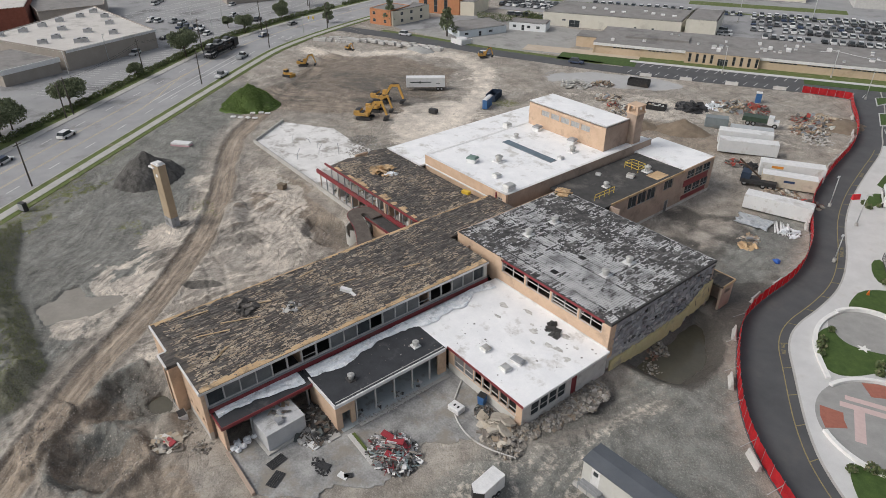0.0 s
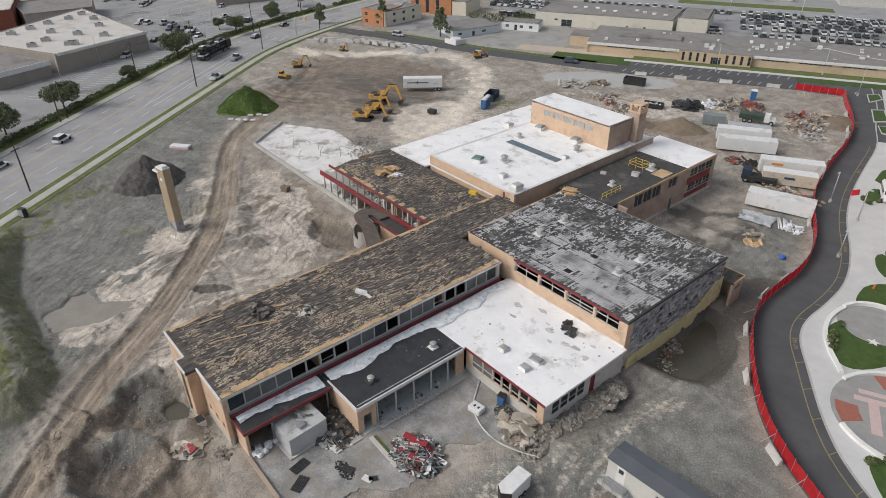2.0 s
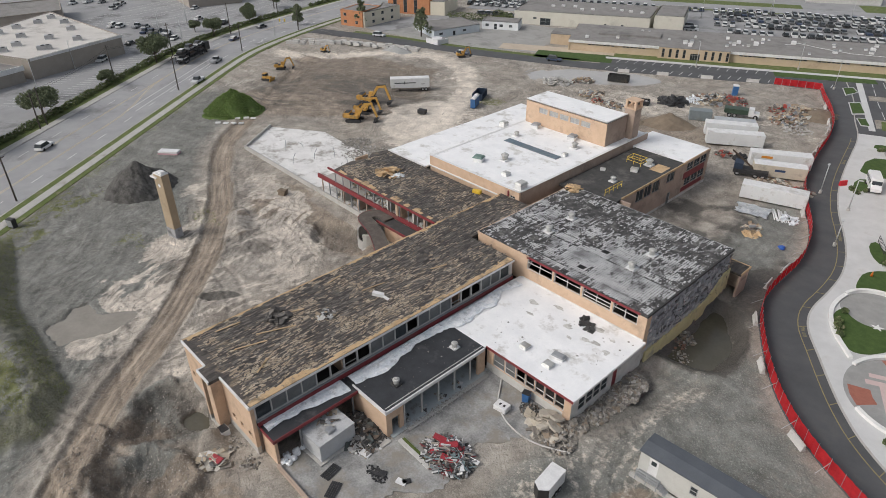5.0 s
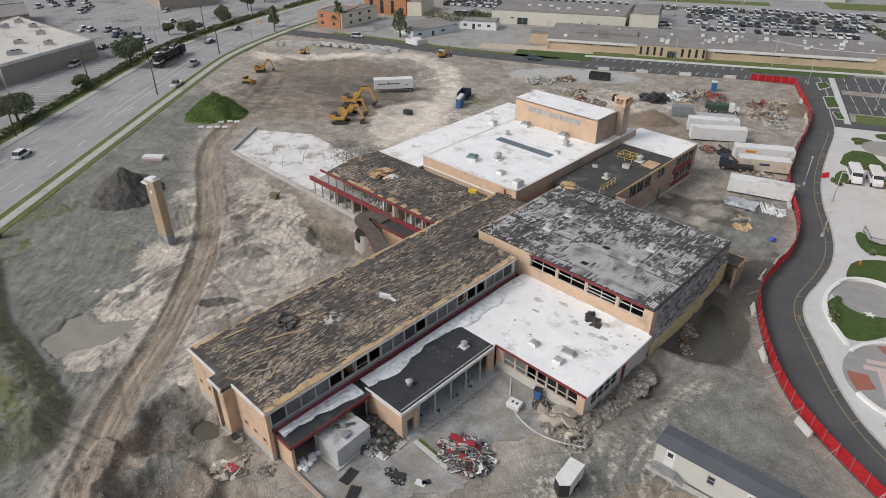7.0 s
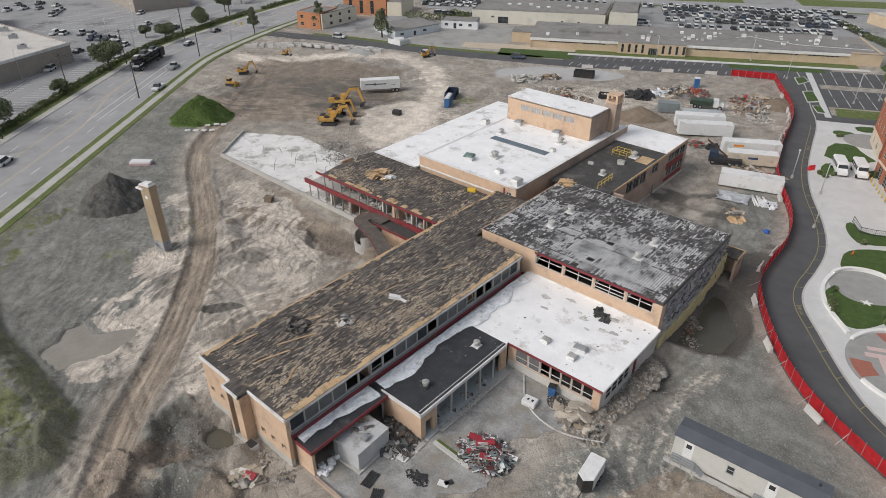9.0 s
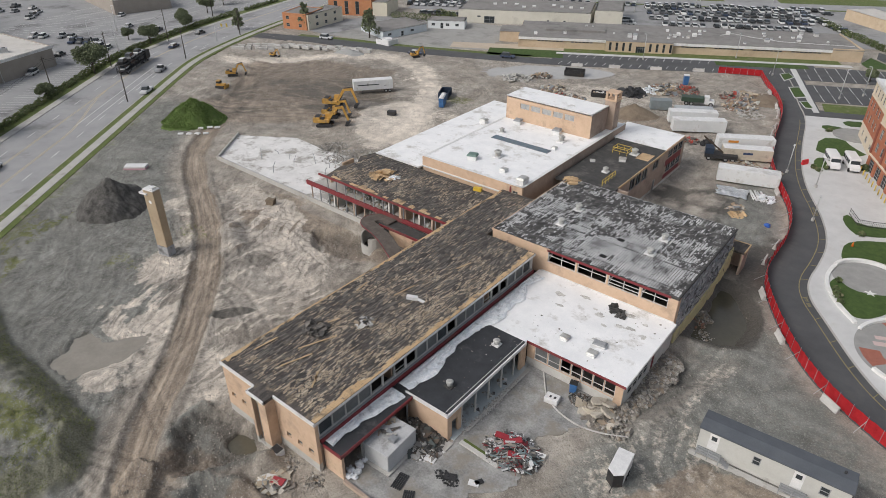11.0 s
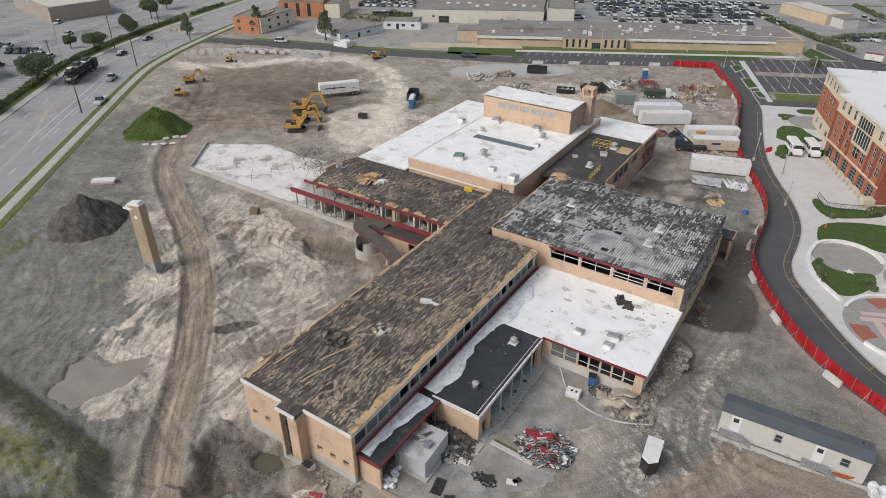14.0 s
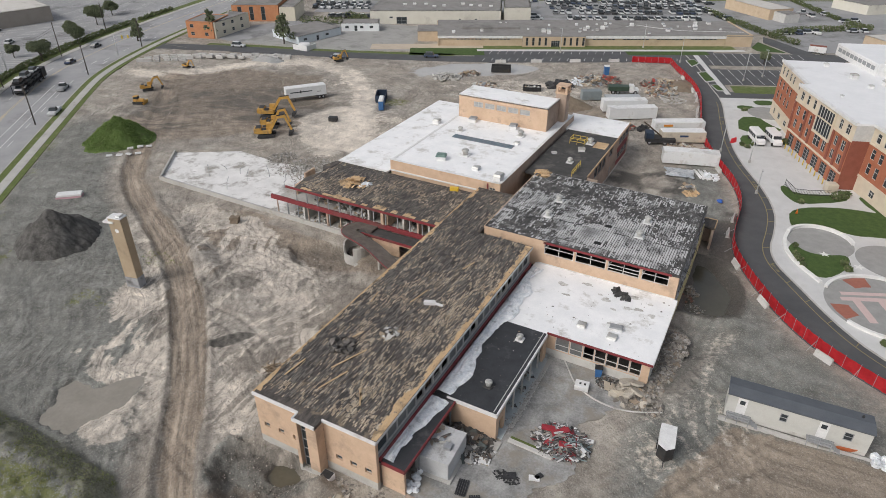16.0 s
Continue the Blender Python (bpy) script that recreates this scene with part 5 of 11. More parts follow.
# steel braces behind the windows
for i in range(5):
    x = 7.65 + 4.17 * i
    bm = bmesh.new()
    bar(bm, (x, GY0 + 0.45, 3.0), (x, GY0 + 0.45, GZ - 0.35), 0.16)
    if i in (0, 2, 3):
        bar(bm, (x, GY0 + 0.45, 5.6), (x + 0.8, GY0 + 0.45, GZ - 0.4), 0.08)
        bar(bm, (x + 0.1, GY0 + 0.5, 5.0), (x + 0.5, GY0 + 0.5, 6.1), 0.06)
    part("steel_column", bm, FRAME_PALE, gym)
# the torn east face: grey block, yellow painted band below, stubs of columns over the water
YELLOW = surface("yellow_painted_wall", (0.50, 0.43, 0.22), (0.62, 0.55, 0.32), 0.8, 0.85, bump=0.15, dirt=(0.30, 0.28, 0.22), dirt_amount=0.35, dirt_scale=0.5)
ea, eb = (GX1 - 0.1, GY0), (GX1 - 0.1, GY1)
wall(gym, ea, eb, 1.1, GZ - 0.3, 0.3, GREY_BLOCK, [(3.0, 4.4, 2.6, 3.2), (8.6, 9.6, 3.0, 4.4), (13.4, 14.8, 2.4, 3.0), (1.6, 2.6, 4.4, 5.3), (6.2, 7.3, 5.0, 6.0), (11.8, 12.6, 3.8, 5.2), (16.6, 17.6, 5.2, 6.1)], label="torn grey block wall")
wall(gym, (GX1 - 0.06, GY0 + 0.02), (GX1 - 0.06, GY0 + 1.0), 1.9, GZ - 0.31, 0.36, TAN, name="corner_pier", label="tan brick corner pier")
bm = bmesh.new()
bmo = bmesh.new()
for i in range(330):
    y, z = RS.uniform(GY0 + 1.2, GY1 - 0.3), RS.uniform(1.6, GZ - 0.4)
    s = RS.uniform(0.15, 1.1)
    obox(bm, (GX1 - 0.08 + RS.uniform(-0.02, 0.08), y, z), (RS.uniform(0.03, 0.16), s, RS.uniform(0.08, 0.5)), turn(RS.gauss(0, 8), RS.gauss(0, 10), RS.gauss(0, 6)))
for i in range(22):
    y = RS.uniform(GY0 + 1.2, GY1 - 0.5)
    z = RS.uniform(2.2, GZ - 0.6)
    bar(bmo, (GX1 - 0.1, y, z), (GX1 + RS.uniform(0.1, 0.6), y + RS.uniform(-0.9, 0.9), z + RS.uniform(-1.1, 0.3)), 0.04)
tagged(part("broken_block", bm, palette("torn_plaster_and_block", [(0.30, 0.31, 0.33), (0.46, 0.46, 0.47), (0.20, 0.20, 0.215), (0.36, 0.37, 0.39), (0.10, 0.10, 0.105), (0.26, 0.265, 0.28), (0.55, 0.55, 0.55)], 0.95, island=True, grime=0.3), gym, "broken grey blocks left on the wall"), kind="stuff")
tagged(part("bent_bar", bmo, DARK_INSIDE, gym, "bent dark reinforcing bars"), kind="stuff")
bm = bmesh.new()
cols = []
for i in range(75):
    y = GY0 + 0.7 + i * 0.265
    up = 1.45 + 0.5 * sm(12, 16, y) + 2.0 * sm(15, 19.5, y) + RS.gauss(0, 0.10)
    dn = -0.25 - 0.35 * sm(2, 9, y) + 1.1 * sm(14.8, 15.4, y) + 0.5 * sm(18, 20, y) + RS.gauss(0, 0.12) + (0.6 if 42 < i < 46 else 0)
    cols.append([bm.verts.new((GX1 + dx + RS.uniform(0, 0.03), y, z)) for dx, z in ((-0.02, dn), (0.18, dn), (0.18, up), (-0.02, up))])
for p, q in zip(cols, cols[1:]):
    for a in range(4):
        bm.faces.new((p[a], p[(a + 1) % 4], q[(a + 1) % 4], q[a]))
bm.faces.new(cols[0]), bm.faces.new(cols[-1])
flip(bm)
part("yellow_wall_band", bm, YELLOW, gym, "torn strip of yellow painted wall")
bm = bmesh.new()
box(bm, GX1 - 0.5, GX1 - 0.05, GY0 + 0.3, GY1 - 0.2, 0.35, 1.9)
part("floor_edge", bm, CONCRETE, gym, "broken concrete floor edge")
for i in range(7):
    y = GY0 + 1.4 + i * 2.9
    slab_part(gym, "column", GX1 - 0.55, GX1 - 0.15, y - 0.22, y + 0.22, -2.4, 0.35, CONCRETE, "bare concrete basement column")
slab_part(gym, "basement_wall", GX1 - 7.0, GX1 - 6.7, GY0, GY1, -2.4, 0.6, DARK_INSIDE)
for x, y in ((5.6, 12.0), (5.75, 6.9), (18.3, 11.6), (18.2, 7.2)):
    roof_fan(x, y, GZ + 0.03, 1.2)
heap("roofing_heap", "torn roofing and timber piled at the roof corner", "scrap", (0.2, 19.6, GZ + 0.03), 1.3, 0.5, 40, DECK, RS, (0.3, 1.1), 0.15)
# low annex along the north wall
an = thing("low_annex", "low brick lean-to with a brown torn roof", "annex")
slab_part(an, "roof", 8.0, 26.4, 20.65, 23.4, 3.3, 3.6, TORN_BASE, "brown torn flat roof")
wall(an, (26.3, 20.7), (26.3, 23.3), -1.0, 3.3, 0.3, TAN_DULL, [(0.6, 2.0, 2.2, 2.8)])
wall(an, (26.3, 23.3), (8.0, 23.3), -0.5, 3.3, 0.3, TAN_DULL)
edging(an, [(26.4, 20.65), (26.4, 23.42)], 3.35, 3.68, 0.1, DECK, label="bare wooden roof edge")
edging(an, [(26.4, 23.42), (8.0, 23.42)], 3.35, 3.68, 0.1, DECK, label="bare wooden roof edge")

# ---- low white-roofed wing ----
WX0, WX1, WY0, WY1, WZ = 6.75, 24.95, -12.85, 0.2, 3.4
low = thing("low_wing", "single-storey tan brick wing with a white flat roof", "school building")
bm = bmesh.new()
prism(bm, [(WX0, WY1), (WX0, -13.3), (13.3, -13.3), (13.3, WY0 - 0.15), (WX1 + 0.15, WY0 - 0.15), (WX1 + 0.15, WY1)], WZ - 0.28, WZ)
part("roof", bm, WHITE_ROOF, low, "white membrane roof with grey stains")
edging(low, [(13.3, WY0 - 0.17), (WX1 + 0.17, WY0 - 0.17)], WZ - 0.26, WZ + 0.015, 0.06, RED_TRIM, label="dark red roof edge")
edging(low, [(WX1 + 0.17, WY0 - 0.17), (WX1 + 0.17, -0.2)], WZ - 0.26, WZ + 0.015, 0.06, WHITE_TRIM, label="white metal roof edge")
edging(low, [(WX0 + 0.3, 0.18), (24.7, 0.18)], WZ, WZ + 0.14, 0.1, WHITE_TRIM, name="flashing", label="white flashing at the wall foot")
la, lb = (13.3, WY0), (24.85, WY0)
lh = [(1.0, 2.6, 1.2, 3.06), (2.7, 4.15, 1.2, 3.06)] + [(4.25 + 1.3 * i, 4.25 + 1.3 * i + 1.24, 1.2, 3.06) for i in range(5)]
wall(low, la, lb, 1.1, WZ - 0.28, 0.3, TAN, lh)
wall(low, la, (23.9, WY0), -0.4, 1.1, 0.34, PALE_WALL, name="plinth", label="pale rendered lower wall")
wall(low, (23.9, WY0), lb, -0.4, 1.1, 0.30, TAN, name="corner_pier", label="tan brick corner pier")
for i, h in enumerate(lh):
    window(low, la, lb, h, 1, [0.4], FRAME_PALE, FROST if i < 2 else None, depth=0.08, split=True, label="steel strip window partly without glass")
ra, rb = (24.85, WY0), (24.85, WY1)
rh = [(1.3 + 1.32 * i, 1.3 + 1.32 * i + 1.22, 0.95, 2.85) for i in range(4)] + [(7.3, 8.2, 0.1, 2.9)]
wall(low, ra, rb, -0.6, WZ - 0.28, 0.3, PALE_WALL, rh)
for h in rh[:4]:
    window(low, ra, rb, h, 1, [0.4], FRAME_PALE, GLASS, depth=0.08, label="steel window")
window(low, ra, rb, rh[4], 1, [], RED_TRIM, RED_TRIM, depth=0.1, label="red door panel")
slab_part(low, "ground_floor", WX0 + 0.2, 24.5, -12.5, 0.0, -0.1, 0.15, DARK_INSIDE)
slab_part(low, "partition", 15.5, 24.4, -7.2, -7.0, 0.15, 3.1, PALE_WALL)
STAIN = surface("silted_roof_stain", (0.30, 0.29, 0.265), (0.66, 0.655, 0.63), 1.6, 0.85, bump=0.1, fine=10, contrast=0.75)
for x, y, rx, ry in ((17.4, -3.7, 0.75, 0.55), (20.2, -4.2, 0.7, 0.35), (21.4, -3.9, 0.8, 0.4), (23.1, -4.4, 0.6, 0.5), (20.2, -1.6, 1.1, 0.5), (19.0, -8.1, 0.4, 0.3), (16.4, -3.0, 0.4, 0.25), (22.4, -2.2, 0.5, 0.3), (18.6, -5.2, 0.5, 0.25), (14.4, -1.6, 1.0, 0.35), (11.6, -3.0, 0.9, 0.5), (12.8, -5.0, 0.6, 0.3)):
    bm = bmesh.new()
    prism(bm, [(x + k * rx * math.cos(a), y + k * ry * math.sin(a)) for a, k in ((2 * math.pi * i / 26, 0.75 + 0.55 * noise.noise(Vector((x + 1.4 * math.cos(6.283 * i / 26), y + 1.4 * math.sin(6.283 * i / 26), 0)))) for i in range(26))], WZ - 0.01, WZ + 0.004)
    part("roof_stain", bm, STAIN, low, "grey silt stain on the membrane")
roof_hatch(16.35, -10.1, WZ, 0.9, 0.9, 0.45, ROOF_VENT, "white square roof vent with a sloped lid")
roof_hatch(20.0, -8.8, WZ, 1.3, 0.8, 0.5, FRAME_GREY, "low grey box vent on the white roof", 8)
roof_hatch(20.0, -10.6, WZ, 0.95, 0.95, 0.45, ROOF_VENT, "white square roof vent with a sloped lid")
heap("roof_debris", "dark torn felt lying on the white roof", "scrap", (18.6, -2.0, WZ), 1.4, 0.3, 26, GREY_ROOF, RS, (0.3, 0.9), 0.2, squash=0.5, rz=-25)

# ---- black-roofed wing with the opened arcade ----
DARK_BITS = palette("dark_roof_scraps", [(0.05, 0.05, 0.05), (0.12, 0.11, 0.10), (0.2, 0.19, 0.17), (0.28, 0.27, 0.25)], 0.9, island=True)
BX0, BX1, BY0, BY1, BZ = 8.05, 13.45, -27.35, -13.3, 3.4
blk = thing("arcade_wing", "single-storey wing with a black roof and opened arcade", "school building")
slab_part(blk, "roof", BX0 - 1.4, BX1, BY0, BY1, BZ - 0.3, BZ, BLACK_ROOF, "black membrane roof")
edging(blk, [(BX0, BY0 - 0.02), (BX1 + 0.02, BY0 - 0.02)], BZ - 0.32, BZ + 0.07, 0.12, WHITE_TRIM, label="white metal roof edge")
edging(blk, [(BX1 + 0.02, BY0 - 0.02), (BX1 + 0.02, BY1 - 0.1)], BZ - 0.32, BZ + 0.07, 0.12, WHITE_TRIM, label="white metal roof edge")
edging(blk, [(BX1 - 0.45, BY0 + 0.3), (BX1 - 0.45, BY1 - 0.1)], BZ, BZ + 0.04, 0.05, FRAME_PALE, label="pale metal strip along the roof edge")
wall(blk, (BX0 - 0.1, BY0), (BX1, BY0), -0.2, BZ - 0.3, 0.3, TAN)
wall(blk, (BX1, BY0), (BX1, BY0 + 2.2), -0.2, BZ - 0.3, 0.3, TAN, [(0.7, 1.7, 0.0, 2.1)])
wall(blk, (BX0 + 0.6, BY1), (BX0 + 0.6, BY0 + 0.3), 0.0, BZ - 0.3, 0.25, TAN_DULL)
wall(blk, (BX1, BY1 - 1.1), (BX1, BY1), -0.2, BZ - 0.3, 0.3, TAN)
TILE_FLOOR = surface("pale_tiled_floor", (0.36, 0.41, 0.42), (0.52, 0.56, 0.57), 0.5, 0.6, bump=0.05, dirt=(0.2, 0.19, 0.17), dirt_amount=0.4, dirt_scale=0.5)
slab_part(blk, "ground_floor", BX0, BX1 + 0.5, BY0 + 0.4, BY1 + 0.4, -0.1, 0.12, TILE_FLOOR, "pale blue tiled floor")
slab_part(blk, "threshold", BX1 + 0.5, BX1 + 0.95, BY0 + 2.2, BY1 - 0.2, -0.1, 0.16, CONCRETE, "broken concrete sill")
for i in range(5):
    y = BY0 + 2.4 + i * 2.35
    slab_part(blk, "post", BX1 - 0.22, BX1 - 0.06, y - 0.07, y + 0.07, 0.12, BZ - 0.3, FRAME_PALE, "thin pale steel post")
for y in (-24.4, -22.0, -19.6, -17.2):
    heap("rubbish_patch", "dark broken ceiling scraps on the tiled floor", "rubbish", (12.9, y, 0.13), 0.55, 0.12, 16, SCRAP, RS, (0.12, 0.4), 0.2)
heap("sill_rubble", "crumbled pale masonry along the arcade", "rubble", (14.1, -20.5, 0.10), 0.45, 0.12, 420, palette("crumbled_pale_masonry", [(0.46, 0.45, 0.43), (0.36, 0.35, 0.33), (0.54, 0.53, 0.51), (0.28, 0.27, 0.25)], 0.95, island=True, grime=0.2), RS, (0.04, 0.16), 0.5, squash=12.0)
roof_fan(11.05, -15.7, BZ, 0.95)
roof_fan(11.05, -24.0, BZ, 0.95, False)
for nm, par, (x0, x1, y0, y1, z), n, mat, lab in (("roof_litter", blk, (7.4, 13.0, -27.0, -13.6, BZ), 46, RUBBLE, "pale crumbs strewn on the black roof"), ("roof_litter", low, (9.5, 24.6, -12.4, -0.4, WZ), 45, DARK_BITS, "dark scraps strewn on the white roof")):
    bm = bmesh.new()
    for _ in range(n):
        s = 0.035 + 0.2 * RS.random() ** 3
        obox(bm, (RS.uniform(x0, x1), RS.uniform(y0, y1), z + 0.02), (s, s * RS.uniform(0.4, 1), 0.04), turn(0, 0, RS.uniform(0, 90)))
    tagged(part(nm, bm, mat, par, lab), kind="stuff")
slab_part(blk, "stoop", 12.6, 14.2, -28.6, -27.4, -0.1, 0.18, CONCRETE, "concrete doorstep")

# ---- canopy along the south end ----
can = thing("canopy", "covered way with a dark roof and dark red edge", "canopy")
slab_part(can, "roof", 6.15, 9.0, -37.1, -27.4, 3.05, 3.3, BLACK_ROOF, "dark membrane canopy roof")
edging(can, [(9.02, -37.12), (9.02, -27.4)], 2.95, 3.32, 0.08, RED_TRIM, label="dark red canopy edge")
edging(can, [(6.6, -37.12), (9.02, -37.12)], 2.95, 3.32, 0.08, RED_TRIM, label="dark red canopy edge")
wall(can, (6.5, -37.0), (8.9, -37.0), -0.4, 3.05, 0.3, TAN)
for y in (-34.2, -31.0, -28.0):
    slab_part(can, "post", 8.7, 8.85, y - 0.07, y + 0.07, -0.1, 3.05, FRAME_GREY, "dark steel post")

# crumpled white membrane that lies along the wall foot
MEMBRANE = surface("loose_white_membrane", (0.62, 0.66, 0.70), (0.87, 0.88, 0.89), 1.3, 0.4, bump=0.5, fine=6, contrast=0.8, dirt=(0.34, 0.36, 0.38), dirt_amount=0.35, dirt_scale=0.9)


def loose_sheet(name, label, x0, x1, y0, y1, z, rnd_seed, nx=22, ny=150, rise=0.3):
    """A crumpled sheet with a wavy outer edge."""
    ob = thing(name, label, "membrane sheet")
    bm = bmesh.new()
    gs = [(i / nx, j / ny) for j in range(ny + 1) for i in range(nx + 1)]
    P = np.array([(x0 + (x1 - x0) * u, y0 + (y1 - y0) * v) for u, v in gs])
    wave = (fbm(np.c_[np.zeros(len(P)), P[:, 1]], 4.0, rnd_seed) - 0.5) * 2.2 + (fbm(np.c_[np.zeros(len(P)), P[:, 1]], 1.2, rnd_seed + 9) - 0.5) * 0.5
    hz = fbm(P * (1.6, 0.5), 0.6, rnd_seed + 3) * rise * 0.7 + np.abs(np.sin(P[:, 0] * 7 + 5 * fbm(P, 1.5, rnd_seed + 5))) * 0.06 + np.abs(fbm(P, 0.7, rnd_seed + 13) - 0.5) * 0.30 + np.random.RandomState(rnd_seed).rand(len(P)) * 0.02
    vs = []
    for (u, v), p, w, h in zip(gs, P, wave, hz):
        fall = min(u, 1 - u, 0.12) / 0.12
        vs.append(bm.verts.new((p[0] + w * u, p[1], z + 0.02 + h * (0.25 + 0.75 * fall))))
    for j in range(ny):
        for i in range(nx):
            k = j * (nx + 1) + i
            bm.faces.new((vs[k], vs[k + 1], vs[k + nx + 2], vs[k + nx + 1])).smooth = False
    bmesh.ops.recalc_face_normals(bm, faces=bm.faces[:])
    if bm.faces[0].normal.z < 0:
        bmesh.ops.reverse_faces(bm, faces=bm.faces[:])
    part("sheet", bm, MEMBRANE, ob)
    return ob


loose_sheet("loose_membrane", "crumpled white roofing membrane lying beside the red sill", 6.75, 8.45, -27.1, -1.2, WZ, 401)
loose_sheet("loose_membrane", "crumpled white roofing membrane lying on the canopy", 6.5, 7.8, -36.8, -27.9, 3.32, 431, 10, 40)

# ---- north wing: two storeys, its south front torn open ----
NX0, NX1, NY0, NY1, NZ = -35.2, -7.02, -0.9, 10.6, 5.65
nw = thing("opened_wing", "two-storey school wing with its front torn open", "school building")
bm = bmesh.new()
prism(bm, [(NX0 + 2.6, NY0 + 0.1), (NX1, NY0 + 0.1), (NX1, NY1), (NX0 + 2.3, NY1), (NX0 + 1.4, 8.0), (NX0 + 2.8, 6.0), (NX0 + 1.8, 3.0)], NZ - 0.3, NZ)
roof = part("roof", bm, TORN_BASE, nw, "torn dark felt roof with bare boards")
torn_strips(roof, NX0 + 3.0, NX1 - 0.2, NY0 + 0.5, NY1 - 0.2, NZ, RS, tan=0.30)
for i in range(24):
    x0 = NX1 - 0.6 - i * 1.02
    if RS.random() < 0.25:
        continue
    bm = bmesh.new()
    box(bm, x0 - 0.5, x0 + 0.48, NY0 + 0.12, NY0 + RS.uniform(0.5, 1.3), NZ, NZ + RS.uniform(0.015, 0.04))
    part("roof_board", bm, DECK, roof)
heap("timber_heap", "splintered boards torn out of the roof", "timber", (-25.4, 4.8, NZ), 1.9, 0.5, 60, DECK, RS, (0.4, 1.3), 0.1)
heap("insulation_scrap", "white insulation scraps on the torn roof", "scrap", (-23.4, 5.2, NZ), 0.8, 0.3, 12, MEMBRANE, RS, (0.4, 0.9), 0.3)
edging(nw, [(NX0 + 0.8, NY0), (NX1, NY0)], NZ - 0.42, NZ - 0.08, 0.15, RED_TRIM, name="roof_beam", label="rusty red roof beam")
edging(nw, [(-37.7, NY0), (NX1, NY0)], 2.62, 3.35, 0.25, RED_TRIM, name="spandrel", label="dark red spandrel band")
slab_part(nw, "upper_floor", NX0 - 1.5, NX1, NY0 + 0.1, NY1, 2.6, 2.9, CONCRETE, "bare concrete floor slab")
slab_part(nw, "ground_floor", NX0 - 1.5, NX1, NY0 - 0.4, NY1, -0.1, 0.1, CONCRETE)
# rear of the opened rooms, their shade put into its dark colour
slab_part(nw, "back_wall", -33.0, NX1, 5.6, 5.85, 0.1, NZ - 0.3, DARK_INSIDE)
for i in range(15):
    x = -36.6 + i * 2.05
    slab_part(nw, "post", x - 0.08, x + 0.08, NY0 + 0.04, NY0 + 0.2, 0.1, 2.62, FRAME_GREY if i % 3 else TAN_DULL, "thin steel post")
    if x > -33.5:
        slab_part(nw, "post", x - 0.07, x + 0.07, NY0 + 0.06, NY0 + 0.2, 3.35, NZ - 0.42, FRAME_GREY, "thin steel post")
for i, x in enumerate((-19.2, -16.0, -13.2, -10.8, -9.0)):
    slab_part(nw, "partition", x - 0.15, x + 0.15, NY0 + 0.3, 5.6, 2.9, NZ - 0.3, (PALE_WALL, TAN, PALE_WALL, TAN_DULL, PALE_WALL)[i], "cut-off partition wall")
for x in (-31.5, -27.0, -22.0, -15.0):
    slab_part(nw, "partition", x - 0.15, x + 0.15, NY0 + 0.3, 5.6, 0.1, 2.6, TAN_DULL if x > -28 else PALE_WALL, "cut-off partition wall")
slab_part(nw, "pier", -16.9, -16.4, NY0 + 0.02, NY0 + 0.4, 3.35, NZ - 0.42, TAN, "tan brick pier")
slab_part(nw, "west_stub", NX0 + 0.5, NX0 + 0.8, 1.6, 4.2, 2.9, 4.6, TAN, "broken tan brick wall stub")
slab_part(nw, "west_stub", NX0 - 1.6, NX0 - 1.3, 6.4, 9.0, 2.9, 4.2, TAN, "broken tan brick wall stub")
for x, y, s in ((-22.5, 2.0, 2.0), (-20.8, 1.0, 1.6), (-25.0, 1.6, 1.5), (-29.5, 2.2, 1.6), (-13.0, 1.4, 1.2)):
    heap("room_rubble", "plaster and timber rubble in an opened room", "rubble", (x, y, 2.92), s, 0.6, 46, SCRAP, RS, (0.2, 0.7), 0.4)
for x, y, s in ((-24, 0.8, 1.6), (-29, 1.0, 1.6), (-33.5, 1.2, 1.4), (-18.5, 0.8, 1.2)):
    heap("room_rubble", "dark broken fittings in an opened room", "rubble", (x, y, 0.12), s, 0.6, 34, SCRAP, RS, (0.2, 0.6), 0.4)

# low roof in front of it and the curved canopy towards the long wing
slab_part(nw, "gravel_roof", -20.2, NX1, -3.0, NY0 - 0.02, 2.25, 2.5, GREY_ROOF, "low gravelled roof")
edging(nw, [(-19.0, -3.02), (NX1, -3.02)], 2.15, 2.52, 0.1, RED_TRIM, label="dark red roof edge")
wall(nw, (-17.2, -2.9), (NX1, -2.9), -1.2, 2.25, 0.3, TAN, [(4.6, 7.6, -0.4, 1.9)])
cv = thing("curved_canopy", "snaking thin concrete canopy with a dark felt top", "canopy")
line = resample(smooth_line([(-17.4, -1.6), (-20.4, -1.5), (-21.0, -4.0), (-18.6, -4.7), (-16.2, -5.4), (-13.8, -6.5), (-11.6, -7.8), (-8.0, -9.6)], 3), 40)
bm = bmesh.new()
ribbon(bm, offset(line, 1.05), offset(line, -1.05), 2.55, 2.80)
part("canopy_slab", bm, surface("brown_grit_roofing", (0.07, 0.058, 0.05), (0.14, 0.12, 0.105), 1.2, 0.95, bump=0.3, fine=10), cv, "curved slab with dark roofing")
bm = bmesh.new()
ribbon(bm, offset(line, -1.05), offset(line, -1.11), 2.70, 2.83)
part("trim", bm, RED_TRIM, cv)
for p in (line[8], line[17], line[26], line[34]):
    bm = bmesh.new()
    cyl(bm, (p.x, p.y, -1.6), (p.x, p.y, 2.55), 0.22, n=12)
    part("column", bm, CONCRETE, cv)
